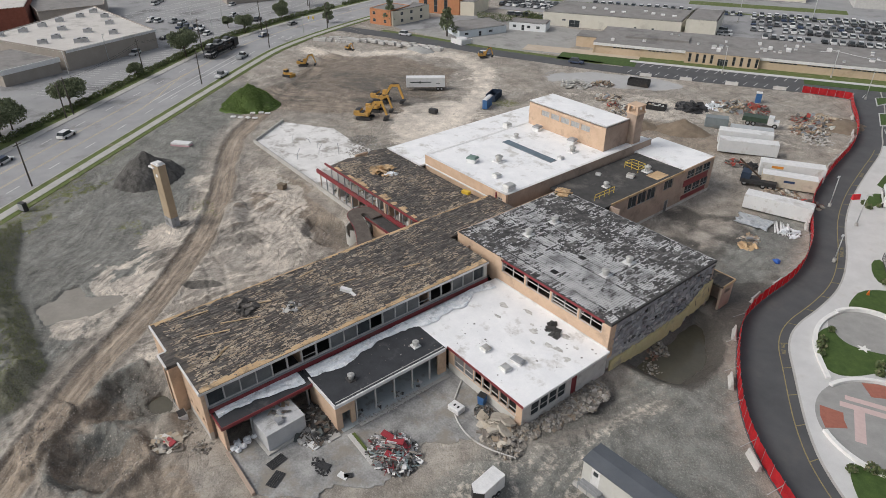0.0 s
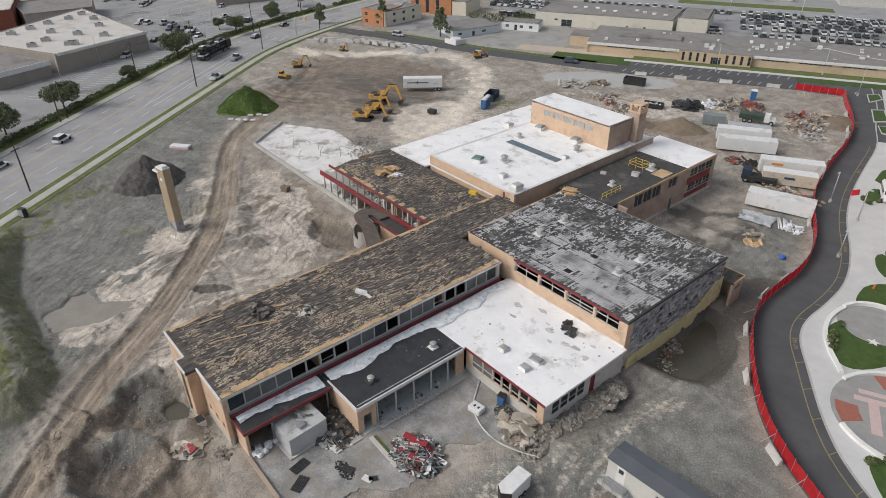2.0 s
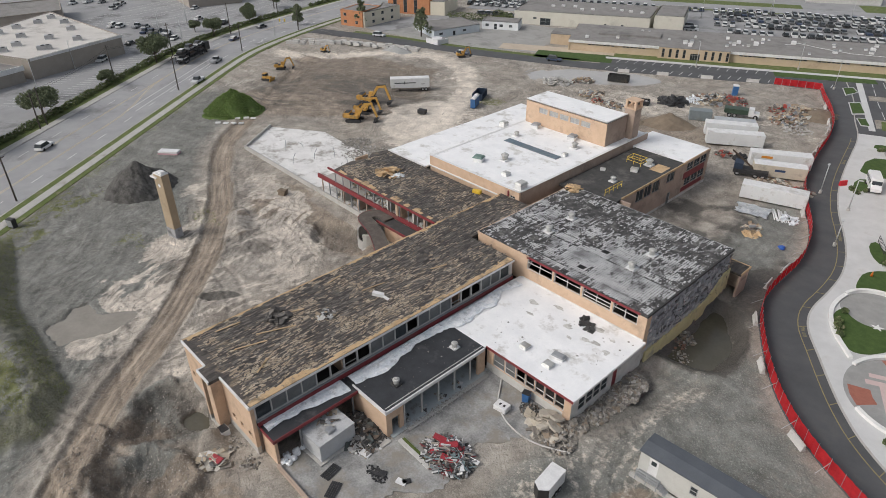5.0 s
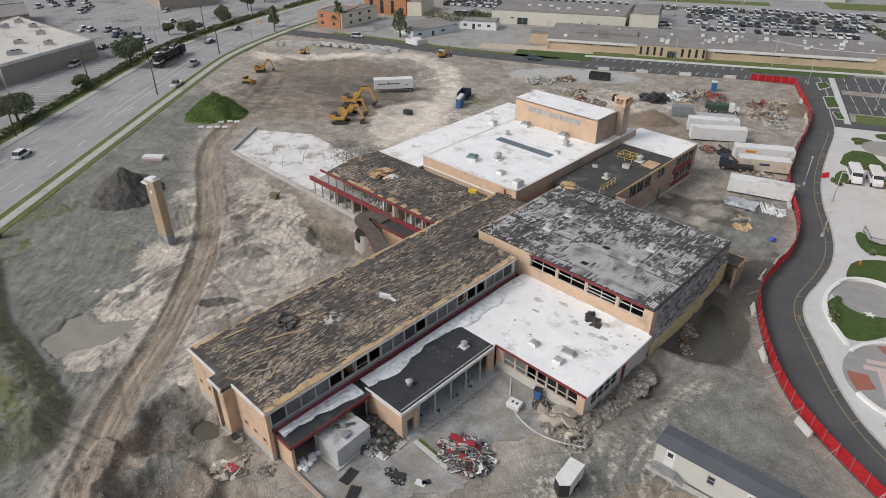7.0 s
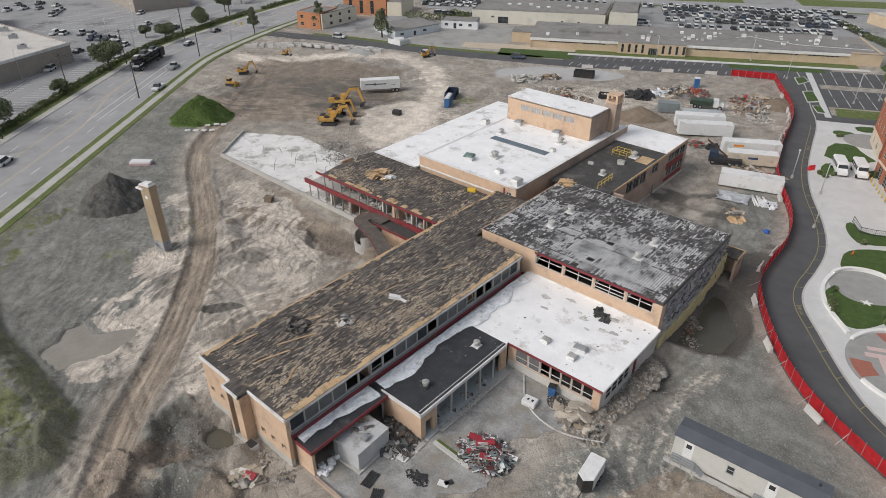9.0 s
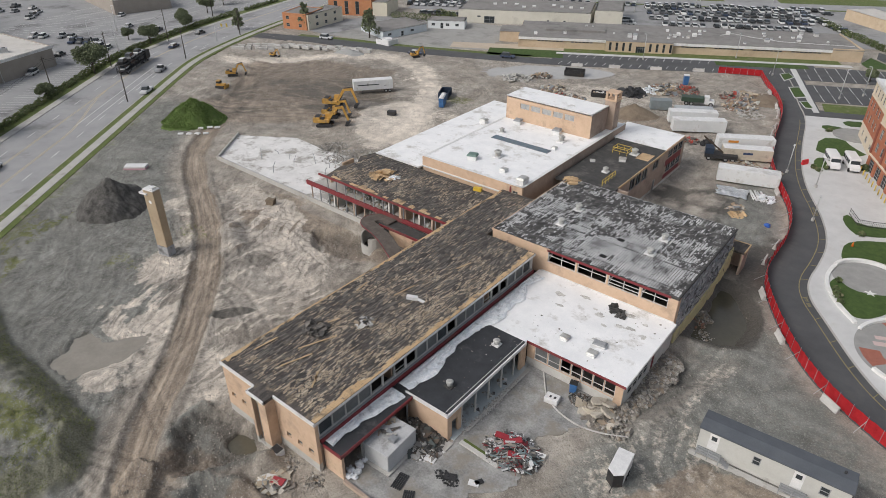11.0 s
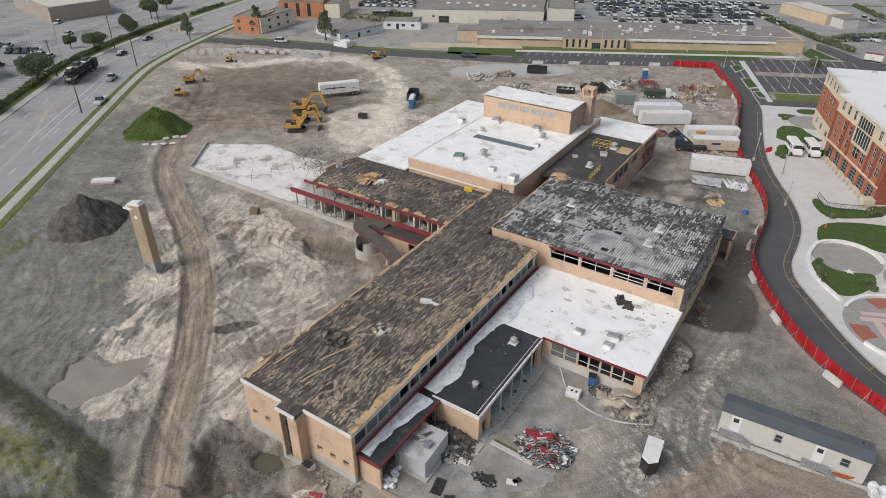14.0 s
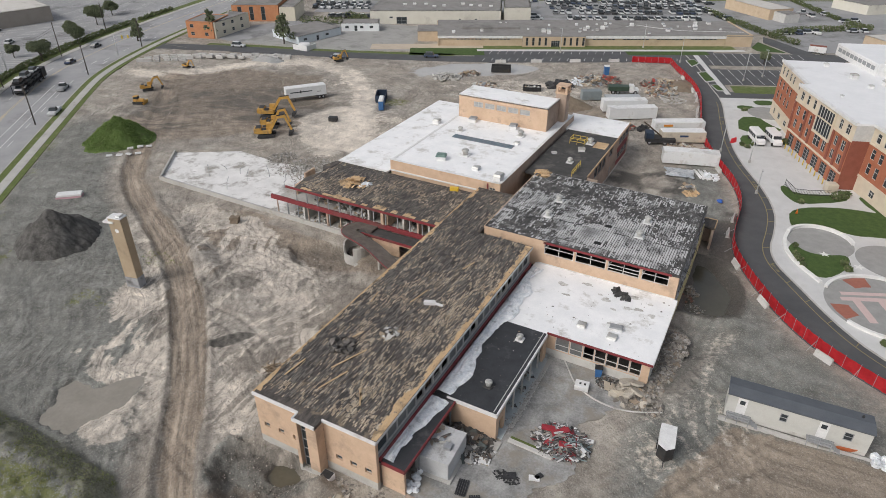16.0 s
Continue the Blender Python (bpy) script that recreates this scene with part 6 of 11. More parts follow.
rd = thing("stair_drum", "round white concrete stair drum broken open", "stair drum", (-18.9, -4.4, 0))
bm = bmesh.new()
nseg = 20
for i in range(nseg):
    a0, a1 = (2 * math.pi * (i + k) / nseg for k in (0, 1))
    h = 1.5 if i not in (13, 14, 15) else 0.2
    r0, r1 = 1.7, 1.95
    prism(bm, [(r1 * math.cos(a0), r1 * math.sin(a0)), (r1 * math.cos(a1), r1 * math.sin(a1)), (r0 * math.cos(a1), r0 * math.sin(a1)), (r0 * math.cos(a0), r0 * math.sin(a0))], -1.6, h)
bmesh.ops.remove_doubles(bm, verts=bm.verts[:], dist=0.002)
part("drum_wall", bm, CONCRETE, rd)
bm = bmesh.new()
cyl(bm, (0, 0, -1.6), (0, 0, -0.6), 1.7, n=20)
part("floor", bm, DARK_INSIDE, rd)
# steps broken off below it
for i in range(5):
    slab_part(rd, "step", 1.2 + 0.5 * i, 3.2 + 0.5 * i, -2.6 - 0.55 * i, -2.0 - 0.55 * i, -1.5 - 0.05 * i, -0.55 - 0.16 * i, CONCRETE)

# ---- the bared floor slab with its retaining wall ----
bm = bmesh.new()
prism(bm, [(-63.4, -0.9), (-20.5, -1.4), (-20.5, -0.7), (-36.6, 0.5), (-36.6, 12.5), (-43, 15.6), (-50, 14.6), (-60, 15.4), (-70.6, 8.8)], -0.5, 0.12)
setting("slab_west", bm, surface("bared_slab", (0.58, 0.575, 0.56), (0.78, 0.77, 0.755), 0.35, 0.9, bump=0.15, dirt=(0.25, 0.23, 0.20), dirt_amount=0.45, dirt_scale=0.25), "dusty bare concrete floor slab of a demolished wing", "floor slab")
bm = bmesh.new()
panel(bm, (-63.6, -1.2), (-20.3, -1.75), -1.6, 0.75, 0.35)
panel(bm, (-71.0, 8.9), (-63.6, -1.2), -1.2, 0.6, 0.3)
flip(bm)
setting("wall_retaining", bm, CONCRETE, "low weathered concrete retaining wall", "wall")
for i in range(9):
    x, y = RS.uniform(-62, -40), RS.uniform(1.5, 11)
    t = thing("bent_pipe", "bent rusty pipe standing in the bared slab", "pipe", (x, y, 0.1), RS.uniform(0, 360), group="pipes in the slab")
    bm = bmesh.new()
    h = RS.uniform(0.8, 2.2)
    cyl(bm, (0, 0, 0), (0.2, 0, h * 0.6), 0.05, n=6)
    cyl(bm, (0.2, 0, h * 0.6), (RS.uniform(0.5, 1.4), 0.2, h), 0.05, n=6)
    part("pipe", bm, FRAME_GREY, t)
CRUSHED = palette("crushed_grey_masonry", [(0.40, 0.385, 0.36), (0.30, 0.285, 0.265), (0.48, 0.465, 0.44), (0.34, 0.32, 0.29), (0.22, 0.21, 0.195), (0.42, 0.39, 0.35)], 0.95, island=True, grime=0.25)
for i, (x, y, s) in enumerate(((-46, 13.6, 3.4), (-40.5, 12.5, 3.6), (-36.5, 13.8, 3.4), (-34.8, 17.0, 3.0), (-44, 17.4, 3.2), (-50.5, 16.6, 3.0), (-39.5, 17.6, 3.0))):
    heap("slab_rubble", "crushed grey masonry and twisted wire heaped at the slab's edge", "rubble", (x, y, 0.04), s, 0.55, 330, CRUSHED, RS, (0.07, 0.36), 0.4)

# ---- auditorium and stage tower ----
AX0, AX1, AY0, AY1, AZ = -23.0, -3.6, 11.7, 40.5, 7.4
aud = thing("auditorium", "tan brick auditorium with a white roof and stage tower", "school building")
slab_part(aud, "roof", AX0 + 0.34, AX1 - 0.34, AY0 + 0.34, 46.2, AZ - 0.3, AZ, WHITE_ROOF, "white membrane roof")
slab_part(aud, "coping", AX1 - 0.42, AX1 + 0.04, AY0 + 0.36, 46.5, AZ + 0.035, AZ + 0.10, WHITE_TRIM, "white metal coping")
slab_part(aud, "coping", AX0 - 0.02, AX0 + 0.4, AY0 + 0.36, 46.5, AZ - 0.02, AZ + 0.06, WHITE_TRIM, "white metal coping")
wall(aud, (AX0, AY0), (AX1, AY0), 3.0, AZ + 0.08, 0.35, TAN, [(17.6, 18.6, 6.15, 6.6)])
# east wall duller than the front: its shade is put into the brick colour
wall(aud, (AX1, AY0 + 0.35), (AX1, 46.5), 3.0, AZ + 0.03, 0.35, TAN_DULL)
wall(aud, (AX0, 46.5), (AX0, AY0 + 0.35), 3.0, AZ - 0.03, 0.35, WHITE_TRIM)
wall(aud, (AX1, 46.5), (AX0, 46.5), 0.0, AZ - 0.3, 0.35, TAN_DULL)
edging(aud, [(AX0, AY0 - 0.02), (AX1, AY0 - 0.02)], AZ + 0.085, AZ + 0.14, 0.4, WHITE_TRIM, label="thin white metal coping")
slab_part(aud, "flashing", AX0, AX1, AY0 - 0.12, AY0 - 0.005, NZ, NZ + 0.22, WHITE_TRIM, "white flashing at the wall foot")
slab_part(aud, "annex_roof", -32.6, AX0 - 0.01, NY1 + 0.05, 46.0, 5.5, 5.8, WHITE_ROOF, "white lower roof")
wall(aud, (-32.5, 46), (-32.5, NY1 + 0.1), -0.2, 5.5, 0.35, TAN_DULL)
wall(aud, (-32.5, NY1 + 0.1), (AX0, NY1 + 0.1), 2.9, 5.5, 0.3, TAN_DULL)
edging(aud, [(-32.62, NY1 + 0.04), (AX0, NY1 + 0.04)], 5.6, 5.86, 0.12, WHITE_TRIM, label="white roof edge")
window(aud, (AX0, AY0), (AX1, AY0), (17.6, 18.6, 6.15, 6.6), 2, [], glass=GLASS, label="small high window")
slab_part(aud, "red_pipe", -5.75, -5.55, AY0 - 0.16, AY0 - 0.02, NZ, AZ - 0.2, RED_TRIM, "red standpipe")
TX0, TX1, TY0, TY1, TZ = -22.6, -5.2, 35.4, 41.4, 11.75
slab_part(aud, "tower_roof", TX0, TX1, TY0, TY1, TZ - 0.3, TZ, WHITE_ROOF, "white roof of the stage tower")
DUSTY = surface("dusty_pane", (0.26, 0.28, 0.30), (0.46, 0.46, 0.45), 1.5, 0.4, bump=0.0)
ta, tb = (TX0, TY0), (TX1, TY0)
th = [(3.0 + 2.3 * i, 4.9 + 2.3 * i, 9.75, 10.75) for i in range(5)]
wall(aud, ta, tb, AZ - 0.2, TZ - 0.05, 0.35, TAN, th, name="tower_wall")
for h in th:
    window(aud, ta, tb, h, 2, [], FRAME_PALE, DUSTY, label="high blind window with dusty panes")
# tower sides take the duller tan, shade painted into the brick
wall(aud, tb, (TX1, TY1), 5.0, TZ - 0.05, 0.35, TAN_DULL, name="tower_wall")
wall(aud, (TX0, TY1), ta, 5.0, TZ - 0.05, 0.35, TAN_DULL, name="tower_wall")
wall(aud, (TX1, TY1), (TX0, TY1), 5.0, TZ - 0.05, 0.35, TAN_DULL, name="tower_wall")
edging(aud, [(TX0, TY0 - 0.02), (TX1 + 0.02, TY0 - 0.02), (TX1 + 0.02, TY1)], TZ - 0.12, TZ + 0.08, 0.2, WHITE_TRIM, label="white metal coping")
ch = thing("chimney", "square tan brick chimney with a corbelled top", "chimney", (-5.0, 42.6, 0))
bm = bmesh.new()
box(bm, -1.0, 1.0, -1.0, 1.0, 0, 12.6)
part("shaft", bm, TAN_DULL, ch)
bm = bmesh.new()
box(bm, -1.15, 1.15, -1.15, 1.15, 12.6, 12.9)
box(bm, -1.1, 1.1, -1.1, 1.1, 13.9, 14.1)
for sx in (-1, 1):
    for sy in (-1, 1):
        box(bm, sx * 0.85 - 0.2, sx * 0.85 + 0.2, sy * 0.85 - 0.2, sy * 0.85 + 0.2, 12.9, 13.9)
part("crown", bm, TAN, ch, "open brick crown")
# roof furniture of the auditorium
SKYL = surface("grey_blue_panels", (0.10, 0.14, 0.17), (0.16, 0.21, 0.25), 1.0, 0.25, bump=0.0, dirt=(0.3, 0.31, 0.31), dirt_amount=0.2)
t = thing("skylight_row", "long row of grey-blue skylight panes set in the white roof", "skylight", (-13.2, 26.0, AZ), 0)
for i in range(16):
    bm = bmesh.new()
    box(bm, -5.6 + 0.7 * i, -5.6 + 0.7 * i + 0.62, -0.7, 0.7, 0, 0.12)
    part("pane", bm, SKYL, t)
bm = bmesh.new()
box(bm, -5.7, 5.65, -0.78, 0.78, 0, 0.05)
part("curb", bm, FRAME_GREY, t)
GREENCOP = surface("green_metal_cap", (0.10, 0.17, 0.15), (0.17, 0.25, 0.22), 1.5, 0.6, bump=0.0)
roof_hatch(-15.9, 15.9, AZ, 1.5, 1.3, 0.95, GREENCOP, "green hipped metal roof vent", 20)
roof_fan(-13.2, 19.2, AZ, 1.5)
roof_fan(-8.4, 31.4, AZ, 1.4)
roof_fan(-18.8, 28.5, AZ, 1.1)
roof_hatch(-19.0, 34.0, AZ, 1.3, 1.3, 0.9, FRAME_GREY, "grey louvred roof vent", 10)
roof_hatch(-11.0, 34.2, AZ, 1.3, 1.3, 0.9, FRAME_GREY, "grey louvred roof vent", 10)
roof_hatch(-9.2, 15.0, AZ, 1.0, 1.0, 0.6, ROOF_VENT, "white square roof vent on the white roof")
roof_hatch(-26.5, 33.8, 5.8, 1.2, 1.2, 0.9, ROOF_VENT, "white square roof vent on the white roof")
roof_hatch(-4.6, 13.2, AZ, 1.2, 1.5, 1.1, ROOF_VENT, "pale metal ventilation box")
roof_hatch(-7.6, 27.6, AZ, 0.8, 0.8, 0.5, ROOF_VENT, "white square roof vent on the white roof")
t = thing("yellow_bin", "yellow plastic chute section lying on the roof", "chute", (-10.4, 9.9, NZ + 0.05), 15)
bm = bmesh.new()
obox(bm, (0, 0, 0.25), (1.3, 0.7, 0.45), turn(0, 0, 0))
part("shell", bm, surface("yellow_plastic", (0.55, 0.36, 0.03), (0.7, 0.48, 0.06), 2, 0.5, bump=0.0), t)

# ---- service wing on the east side ----
EX0, EX1, EY0, EY1, EZ = -3.2, 6.3, 20.7, 50.6, 6.15
ew = thing("service_wing", "two-storey tan brick service wing with a dark roof", "school building")
slab_part(ew, "roof", EX0, EX1, EY0, 42.0, EZ - 0.35, EZ - 0.05, GREY_ROOF, "dark felt roof")
slab_part(ew, "white_roof", -5.0, EX1, 42.0, EY1, EZ - 0.25, EZ + 0.12, WHITE_ROOF, "stained white membrane roof")
wa, wb = (EX1, EY0 + 2.7), (EX1, EY1)
wh = [(4.2 + 2.35 * i, 6.35 + 2.35 * i, 3.75, 5.75) for i in range(3)] + [(13.2, 15.6, 4.1, 5.75), (14.2, 15.2, -0.1, 2.1)]
wh2 = [(19.6 + 2.3 * i, 21.7 + 2.3 * i, z0, z0 + 1.45) for i in range(3) for z0 in (1.55, 4.25)]
wall(ew, wa, wb, 0.5, EZ - 0.1, 0.3, TAN_DULL, wh + wh2)
wall(ew, wa, wb, -1.2, 0.5, 0.36, PALE_WALL, [(14.2, 15.2, -0.1, 0.5)], name="plinth", label="pale concrete plinth")
for h in wh[:4]:
    window(ew, wa, wb, h, 2, [], FRAME_GREY, GLASS, depth=0.15, label="wide dark window")
window(ew, wa, wb, wh[4], 1, [], FRAME_PALE, FROST, depth=0.05, label="pale steel door")
for h in wh2:
    window(ew, wa, wb, h, 2, [0.35], FRAME_GREY, GLASS, depth=0.1, label="dark classroom window")
slab_part(ew, "spandrel", EX1 + 0.01, EX1 + 0.06, 42.2, 49.2, 3.05, 4.2, RED_TRIM, "dark red spandrel panel")
slab_part(ew, "spandrel", EX1 + 0.01, EX1 + 0.06, 42.2, 49.2, 0.75, 1.5, RED_TRIM, "dark red spandrel panel")
wall(ew, (EX1, EY1), (-5.0, EY1), -0.5, EZ - 0.25, 0.3, TAN_DULL)
wall(ew, (8.0, EY0 + 2.7), (EX1, EY0 + 2.7), -0.5, EZ - 0.2, 0.3, TAN_DULL)
edging(ew, [(EX1 + 0.02, EY0 + 2.7), (EX1 + 0.02, 42.0)], EZ - 0.3, EZ + 0.05, 0.12, DECK, label="bare wooden roof edge")
edging(ew, [(EX1 + 0.02, 42.0), (EX1 + 0.02, EY1)], EZ - 0.25, EZ + 0.15, 0.12, TAN, label="tan roof edge")
slab_part(ew, "ground_floor", EX0, EX1 - 0.4, EY0, EY1 - 0.4, -0.2, 0.0, DARK_INSIDE)
slab_part(ew, "upper_floor", EX0, EX1 - 0.4, EY0, EY1 - 0.4, 2.8, 3.05, DARK_INSIDE)
slab_part(ew, "corridor_wall", 2.0, 2.2, EY0, EY1 - 0.4, 0.0, 5.7, TAN_DULL)
YELLOW_PAINT = surface("yellow_paint", (0.55, 0.40, 0.05), (0.72, 0.54, 0.10), 2, 0.5, bump=0.0)
t = thing("guard_rail", "yellow safety rail frame round a roof opening", "guard rail", (0.6, 36.4, EZ - 0.05), 0)
bm = bmesh.new()
for z in (0.5, 1.0):
    for a, b in (((-1.3, -0.9), (1.3, -0.9)), ((1.3, -0.9), (1.3, 0.9)), ((1.3, 0.9), (-1.3, 0.9)), ((-1.3, 0.9), (-1.3, -0.9))):
        bar(bm, (*a, z), (*b, z), 0.06)
part("rails", bm, YELLOW_PAINT, t)
for sx in (-1.3, 0, 1.3):
    for sy in (-0.9, 0.9):
        bm = bmesh.new()
        bar(bm, (sx, sy, 0), (sx, sy, 1.05), 0.06)
        part("post", bm, YELLOW_PAINT, t)
t = thing("guard_rail", "yellow safety rail along the roof's end", "guard rail", (4.0, 24.6, EZ - 0.05), 90)
bm = bmesh.new()
for z in (0.5, 1.0):
    bar(bm, (-2.2, 0, z), (2.2, 0, z), 0.06)
part("rails", bm, YELLOW_PAINT, t)
for sx in (-2.2, -1.1, 0, 1.1, 2.2):
    bm = bmesh.new()
    bar(bm, (sx, 0, 0), (sx, 0, 1.05), 0.06)
    part("post", bm, YELLOW_PAINT, t)
roof_fan(2.6, 37.0, EZ - 0.05, 1.4)
roof_fan(2.0, 27.5, EZ - 0.05, 1.1)
roof_hatch(2.2, 33.2, EZ - 0.05, 1.1, 0.9, 0.6, ROOF_VENT, "pale square roof vent on the dark roof", 20)
roof_hatch(-1.6, 30.0, EZ - 0.05, 0.8, 0.7, 0.3, ROOF_VENT, "pale square roof vent on the dark roof", 30)
slab_part(ew, "deck_patch", 3.4, 5.6, 35.6, 38.6, EZ - 0.046, EZ - 0.02, DECK, "opened patch of bare roof boards")

# ---- the fenced edge of the site ----
RED_MESH = surface("red_screen_cloth", (0.52, 0.018, 0.03), (0.74, 0.045, 0.055), 1.2, 0.8, bump=0.1, fine=20)
GALV = surface("galvanised_tube", (0.35, 0.36, 0.37), (0.48, 0.49, 0.5), 2, 0.4, metal=0.6, bump=0.0)
FL = resample(FENCE, 92)
for i, (p, q) in enumerate(zip(FL[:-1], FL[1:])):
    t = thing("fence_panel", "mesh fence panel covered with bright red screen cloth", "fence", (p.x, p.y, 0.02), group="red site fence")
    d = q - p
    bm = bmesh.new()
    n = 5
    h = 1.65
    prev = None
    for k in range(n + 1):
        f = k / n
        w = 0.05 * math.sin(k * 2.1 + i) if 0 < k < n else 0.0
        nrm = Vector((-d.y, d.x)).normalized() * w
        c = d * f + nrm
        cur = [bm.verts.new((c.x, c.y, 0.08)), bm.verts.new((c.x, c.y, h + 0.03 * math.sin(k * 1.3 + i)))]
        if prev:
            bm.faces.new((prev[0], cur[0], cur[1], prev[1]))
        prev = cur
    bmesh.ops.solidify(bm, geom=bm.faces[:], thickness=0.02)
    part("screen_cloth", bm, RED_MESH, t)
    bm = bmesh.new()
    cyl(bm, (0, 0, 0), (0, 0, 1.8), 0.03, n=6)
    part("post", bm, GALV, t)
    if i % 3 == 1:
        nn = Vector((-d.y, d.x)).normalized() * -1.3
        bm = bmesh.new()
        bar(bm, (0, 0, 1.2), (nn.x, nn.y, 0.05), 0.05)
        part("brace", bm, GALV, t)
BARRIER = surface("weathered_barrier_concrete", (0.42, 0.41, 0.39), (0.56, 0.55, 0.53), 0.8, 0.9, bump=0.1, dirt=(0.3, 0.28, 0.25), dirt_amount=0.35, dirt_scale=0.6, spread=0.1)


def jersey_barrier(x, y, rz, ln=3.0):
    t = thing("jersey_barrier", "grey concrete road barrier standing beside the fence", "barrier", (x, y, 0.02), rz, group="road barriers")
    bm = bmesh.new()
    prof = [(-0.3, 0), (0.3, 0), (0.3, 0.08), (0.17, 0.28), (0.09, 0.8), (-0.09, 0.8), (-0.17, 0.28), (-0.3, 0.08)]
    ends = [[bm.verts.new((s * ln / 2, py, pz)) for py, pz in prof] for s in (-1, 1)]
    bm.faces.new(ends[0][::-1]), bm.faces.new(ends[1])
    for i in range(8):
        bm.faces.new((ends[0][i], ends[0][(i + 1) % 8], ends[1][(i + 1) % 8], ends[1][i]))
    part("barrier_body", bm, BARRIER, t)
    return t


for i, k in enumerate((28, 30, 32, 47, 58, 61, 66, 71, 20, 22, 24, 77, 14)):
    p, q = FL[k], FL[k + 1]
    d = (q - p).normalized()
    off = Vector((d.y, -d.x)) * (0.55 + 0.1 * (i % 3))
    jersey_barrier(p.x + off.x, p.y + off.y, math.degrees(math.atan2(d.y, d.x)) + RS.uniform(-3, 3), 2.2)
for u in (6, 16, 27, 38):
    jersey_barrier(-46.5 + u * 0.868, 95.2 + u * 0.5, 30)

# ---- trailers, containers and cabins ----
WHITE_SIDE = surface("white_trailer_side", (0.60, 0.61, 0.61), (0.74, 0.75, 0.75), 0.5, 0.55, bump=0.02, dirt=(0.42, 0.40, 0.36), dirt_amount=0.3, dirt_scale=0.5)
TYRE = surface("tyre_rubber", (0.015, 0.015, 0.015), (0.03, 0.03, 0.03), 3, 0.9, bump=0.1)
STEEL_DARK = surface("dark_steel", (0.03, 0.03, 0.032), (0.07, 0.07, 0.072), 1.5, 0.6, metal=0.4, bump=0.05)
BAR_INK = surface("plain_ink", (0.03, 0.035, 0.04), (0.05, 0.055, 0.06), 2, 0.7, bump=0.0)


def wheel(parent, x, y, r, w=0.25):
    bm = bmesh.new()
    cyl(bm, (x, y - w / 2, r), (x, y + w / 2, r), r, n=14)
    tw = part("wheel", bm, TYRE, parent)
    bm = bmesh.new()
    cyl(bm, (x, y - w / 2 - 0.01, r), (x, y + w / 2 + 0.01, r), r * 0.55, n=10)
    part("rim", bm, GALV, tw)


def box_trailer(name, label, x, y, rz, ln, w, h, floor, wheels, material, ribs=0, roof=None, group=""):
    """A van trailer or container; x, y is its middle, rz the way its length points."""
    t = thing(name, label, "trailer" if wheels else "container", (x, y, 0.02), rz, group)
    t.scale = (0.95, 0.92, 0.88)
    bm = bmesh.new()
    box(bm, -ln / 2, ln / 2, -w / 2, w / 2, floor, floor + h)
    bmesh.ops.bevel(bm, geom=bm.edges[:], offset=0.04, segments=1, affect="EDGES")
    part("body", bm, material, t)
    if roof:
        bm = bmesh.new()
        box(bm, -ln / 2 + 0.03, ln / 2 - 0.03, -w / 2 + 0.03, w / 2 - 0.03, floor + h, floor + h + 0.05)
        part("roof", bm, roof, t)
    for k in range(ribs):
        xx = -ln / 2 + (k + 0.5) * ln / ribs
        for s in (-1, 1):
            bm = bmesh.new()
            box(bm, xx - 0.04, xx + 0.04, s * w / 2 - 0.03, s * w / 2 + 0.03, floor + 0.1, floor + h - 0.1)
            part("rib", bm, material, t)
    bm = bmesh.new()
    box(bm, ln / 2 - 0.01, ln / 2 + 0.03, -w / 2 + 0.08, -0.03, floor + 0.1, floor + h - 0.1)
    part("door", bm, material, t)
    bm = bmesh.new()
    box(bm, ln / 2 - 0.01, ln / 2 + 0.03, 0.03, w / 2 - 0.08, floor + 0.1, floor + h - 0.1)
    part("door", bm, material, t)
    if wheels:
        bm = bmesh.new()
        box(bm, -ln / 2 + 0.3, ln / 2 - 0.2, -w * 0.3, w * 0.3, floor - 0.22, floor)
        part("chassis", bm, STEEL_DARK, t)
        for wx in wheels:
            for s in (-1, 1):
                wheel(t, wx, s * (w / 2 - 0.2), 0.5)
        for s in (-1, 1):
            bm = bmesh.new()
            box(bm, -ln * 0.28 - 0.06, -ln * 0.28 + 0.06, s * w * 0.33 - 0.06, s * w * 0.33 + 0.06, 0, floor)
            part("landing_leg", bm, STEEL_DARK, t)
    return t


semi = box_trailer("box_trailer", "white road trailer with unreadable dark company lettering", -69.2, 47.0, 52, 10.6, 2.5, 2.9, 1.1, (3.4, 4.4), WHITE_SIDE, roof=WHITE_TRIM)
semi.scale = (0.9, 0.9, 0.78)
for s in (-1,):
    for x0, x1, z0, z1 in ((-4.2, -1.6, 2.55, 2.85), (-1.3, 1.6, 2.55, 2.85), (-1.6, -1.3, 2.3, 3.2), (2.9, 4.0, 2.2, 2.35)):
        bm = bmesh.new()
        box(bm, x0, x1, -1.262, -1.252, z0, z1)
        part("lettering_bar", bm, BAR_INK, semi)
box_trailer("storage_trailer", "long white storage trailer with a ribbed side", 2.2, 70.6, 32.5, 11.2, 2.6, 2.7, 0.35, (), WHITE_SIDE, 10, WHITE_TRIM, "white storage trailers")
box_trailer("storage_trailer", "long white storage trailer with a ribbed side", -0.6, 74.6, 30, 10.5, 2.6, 2.8, 0.35, (), WHITE_SIDE, 9, WHITE_TRIM, "white storage trailers")
c1 = box_trailer("storage_trailer", "white storage trailer with an orange sign board", 12.9, 66.2, 30, 11.0, 2.6, 2.8, 0.4, (), WHITE_SIDE, 0, WHITE_TRIM, "white storage trailers")
bm = bmesh.new()
box(bm, -3.6, -1.6, -1.34, -1.31, 2.2, 2.7)
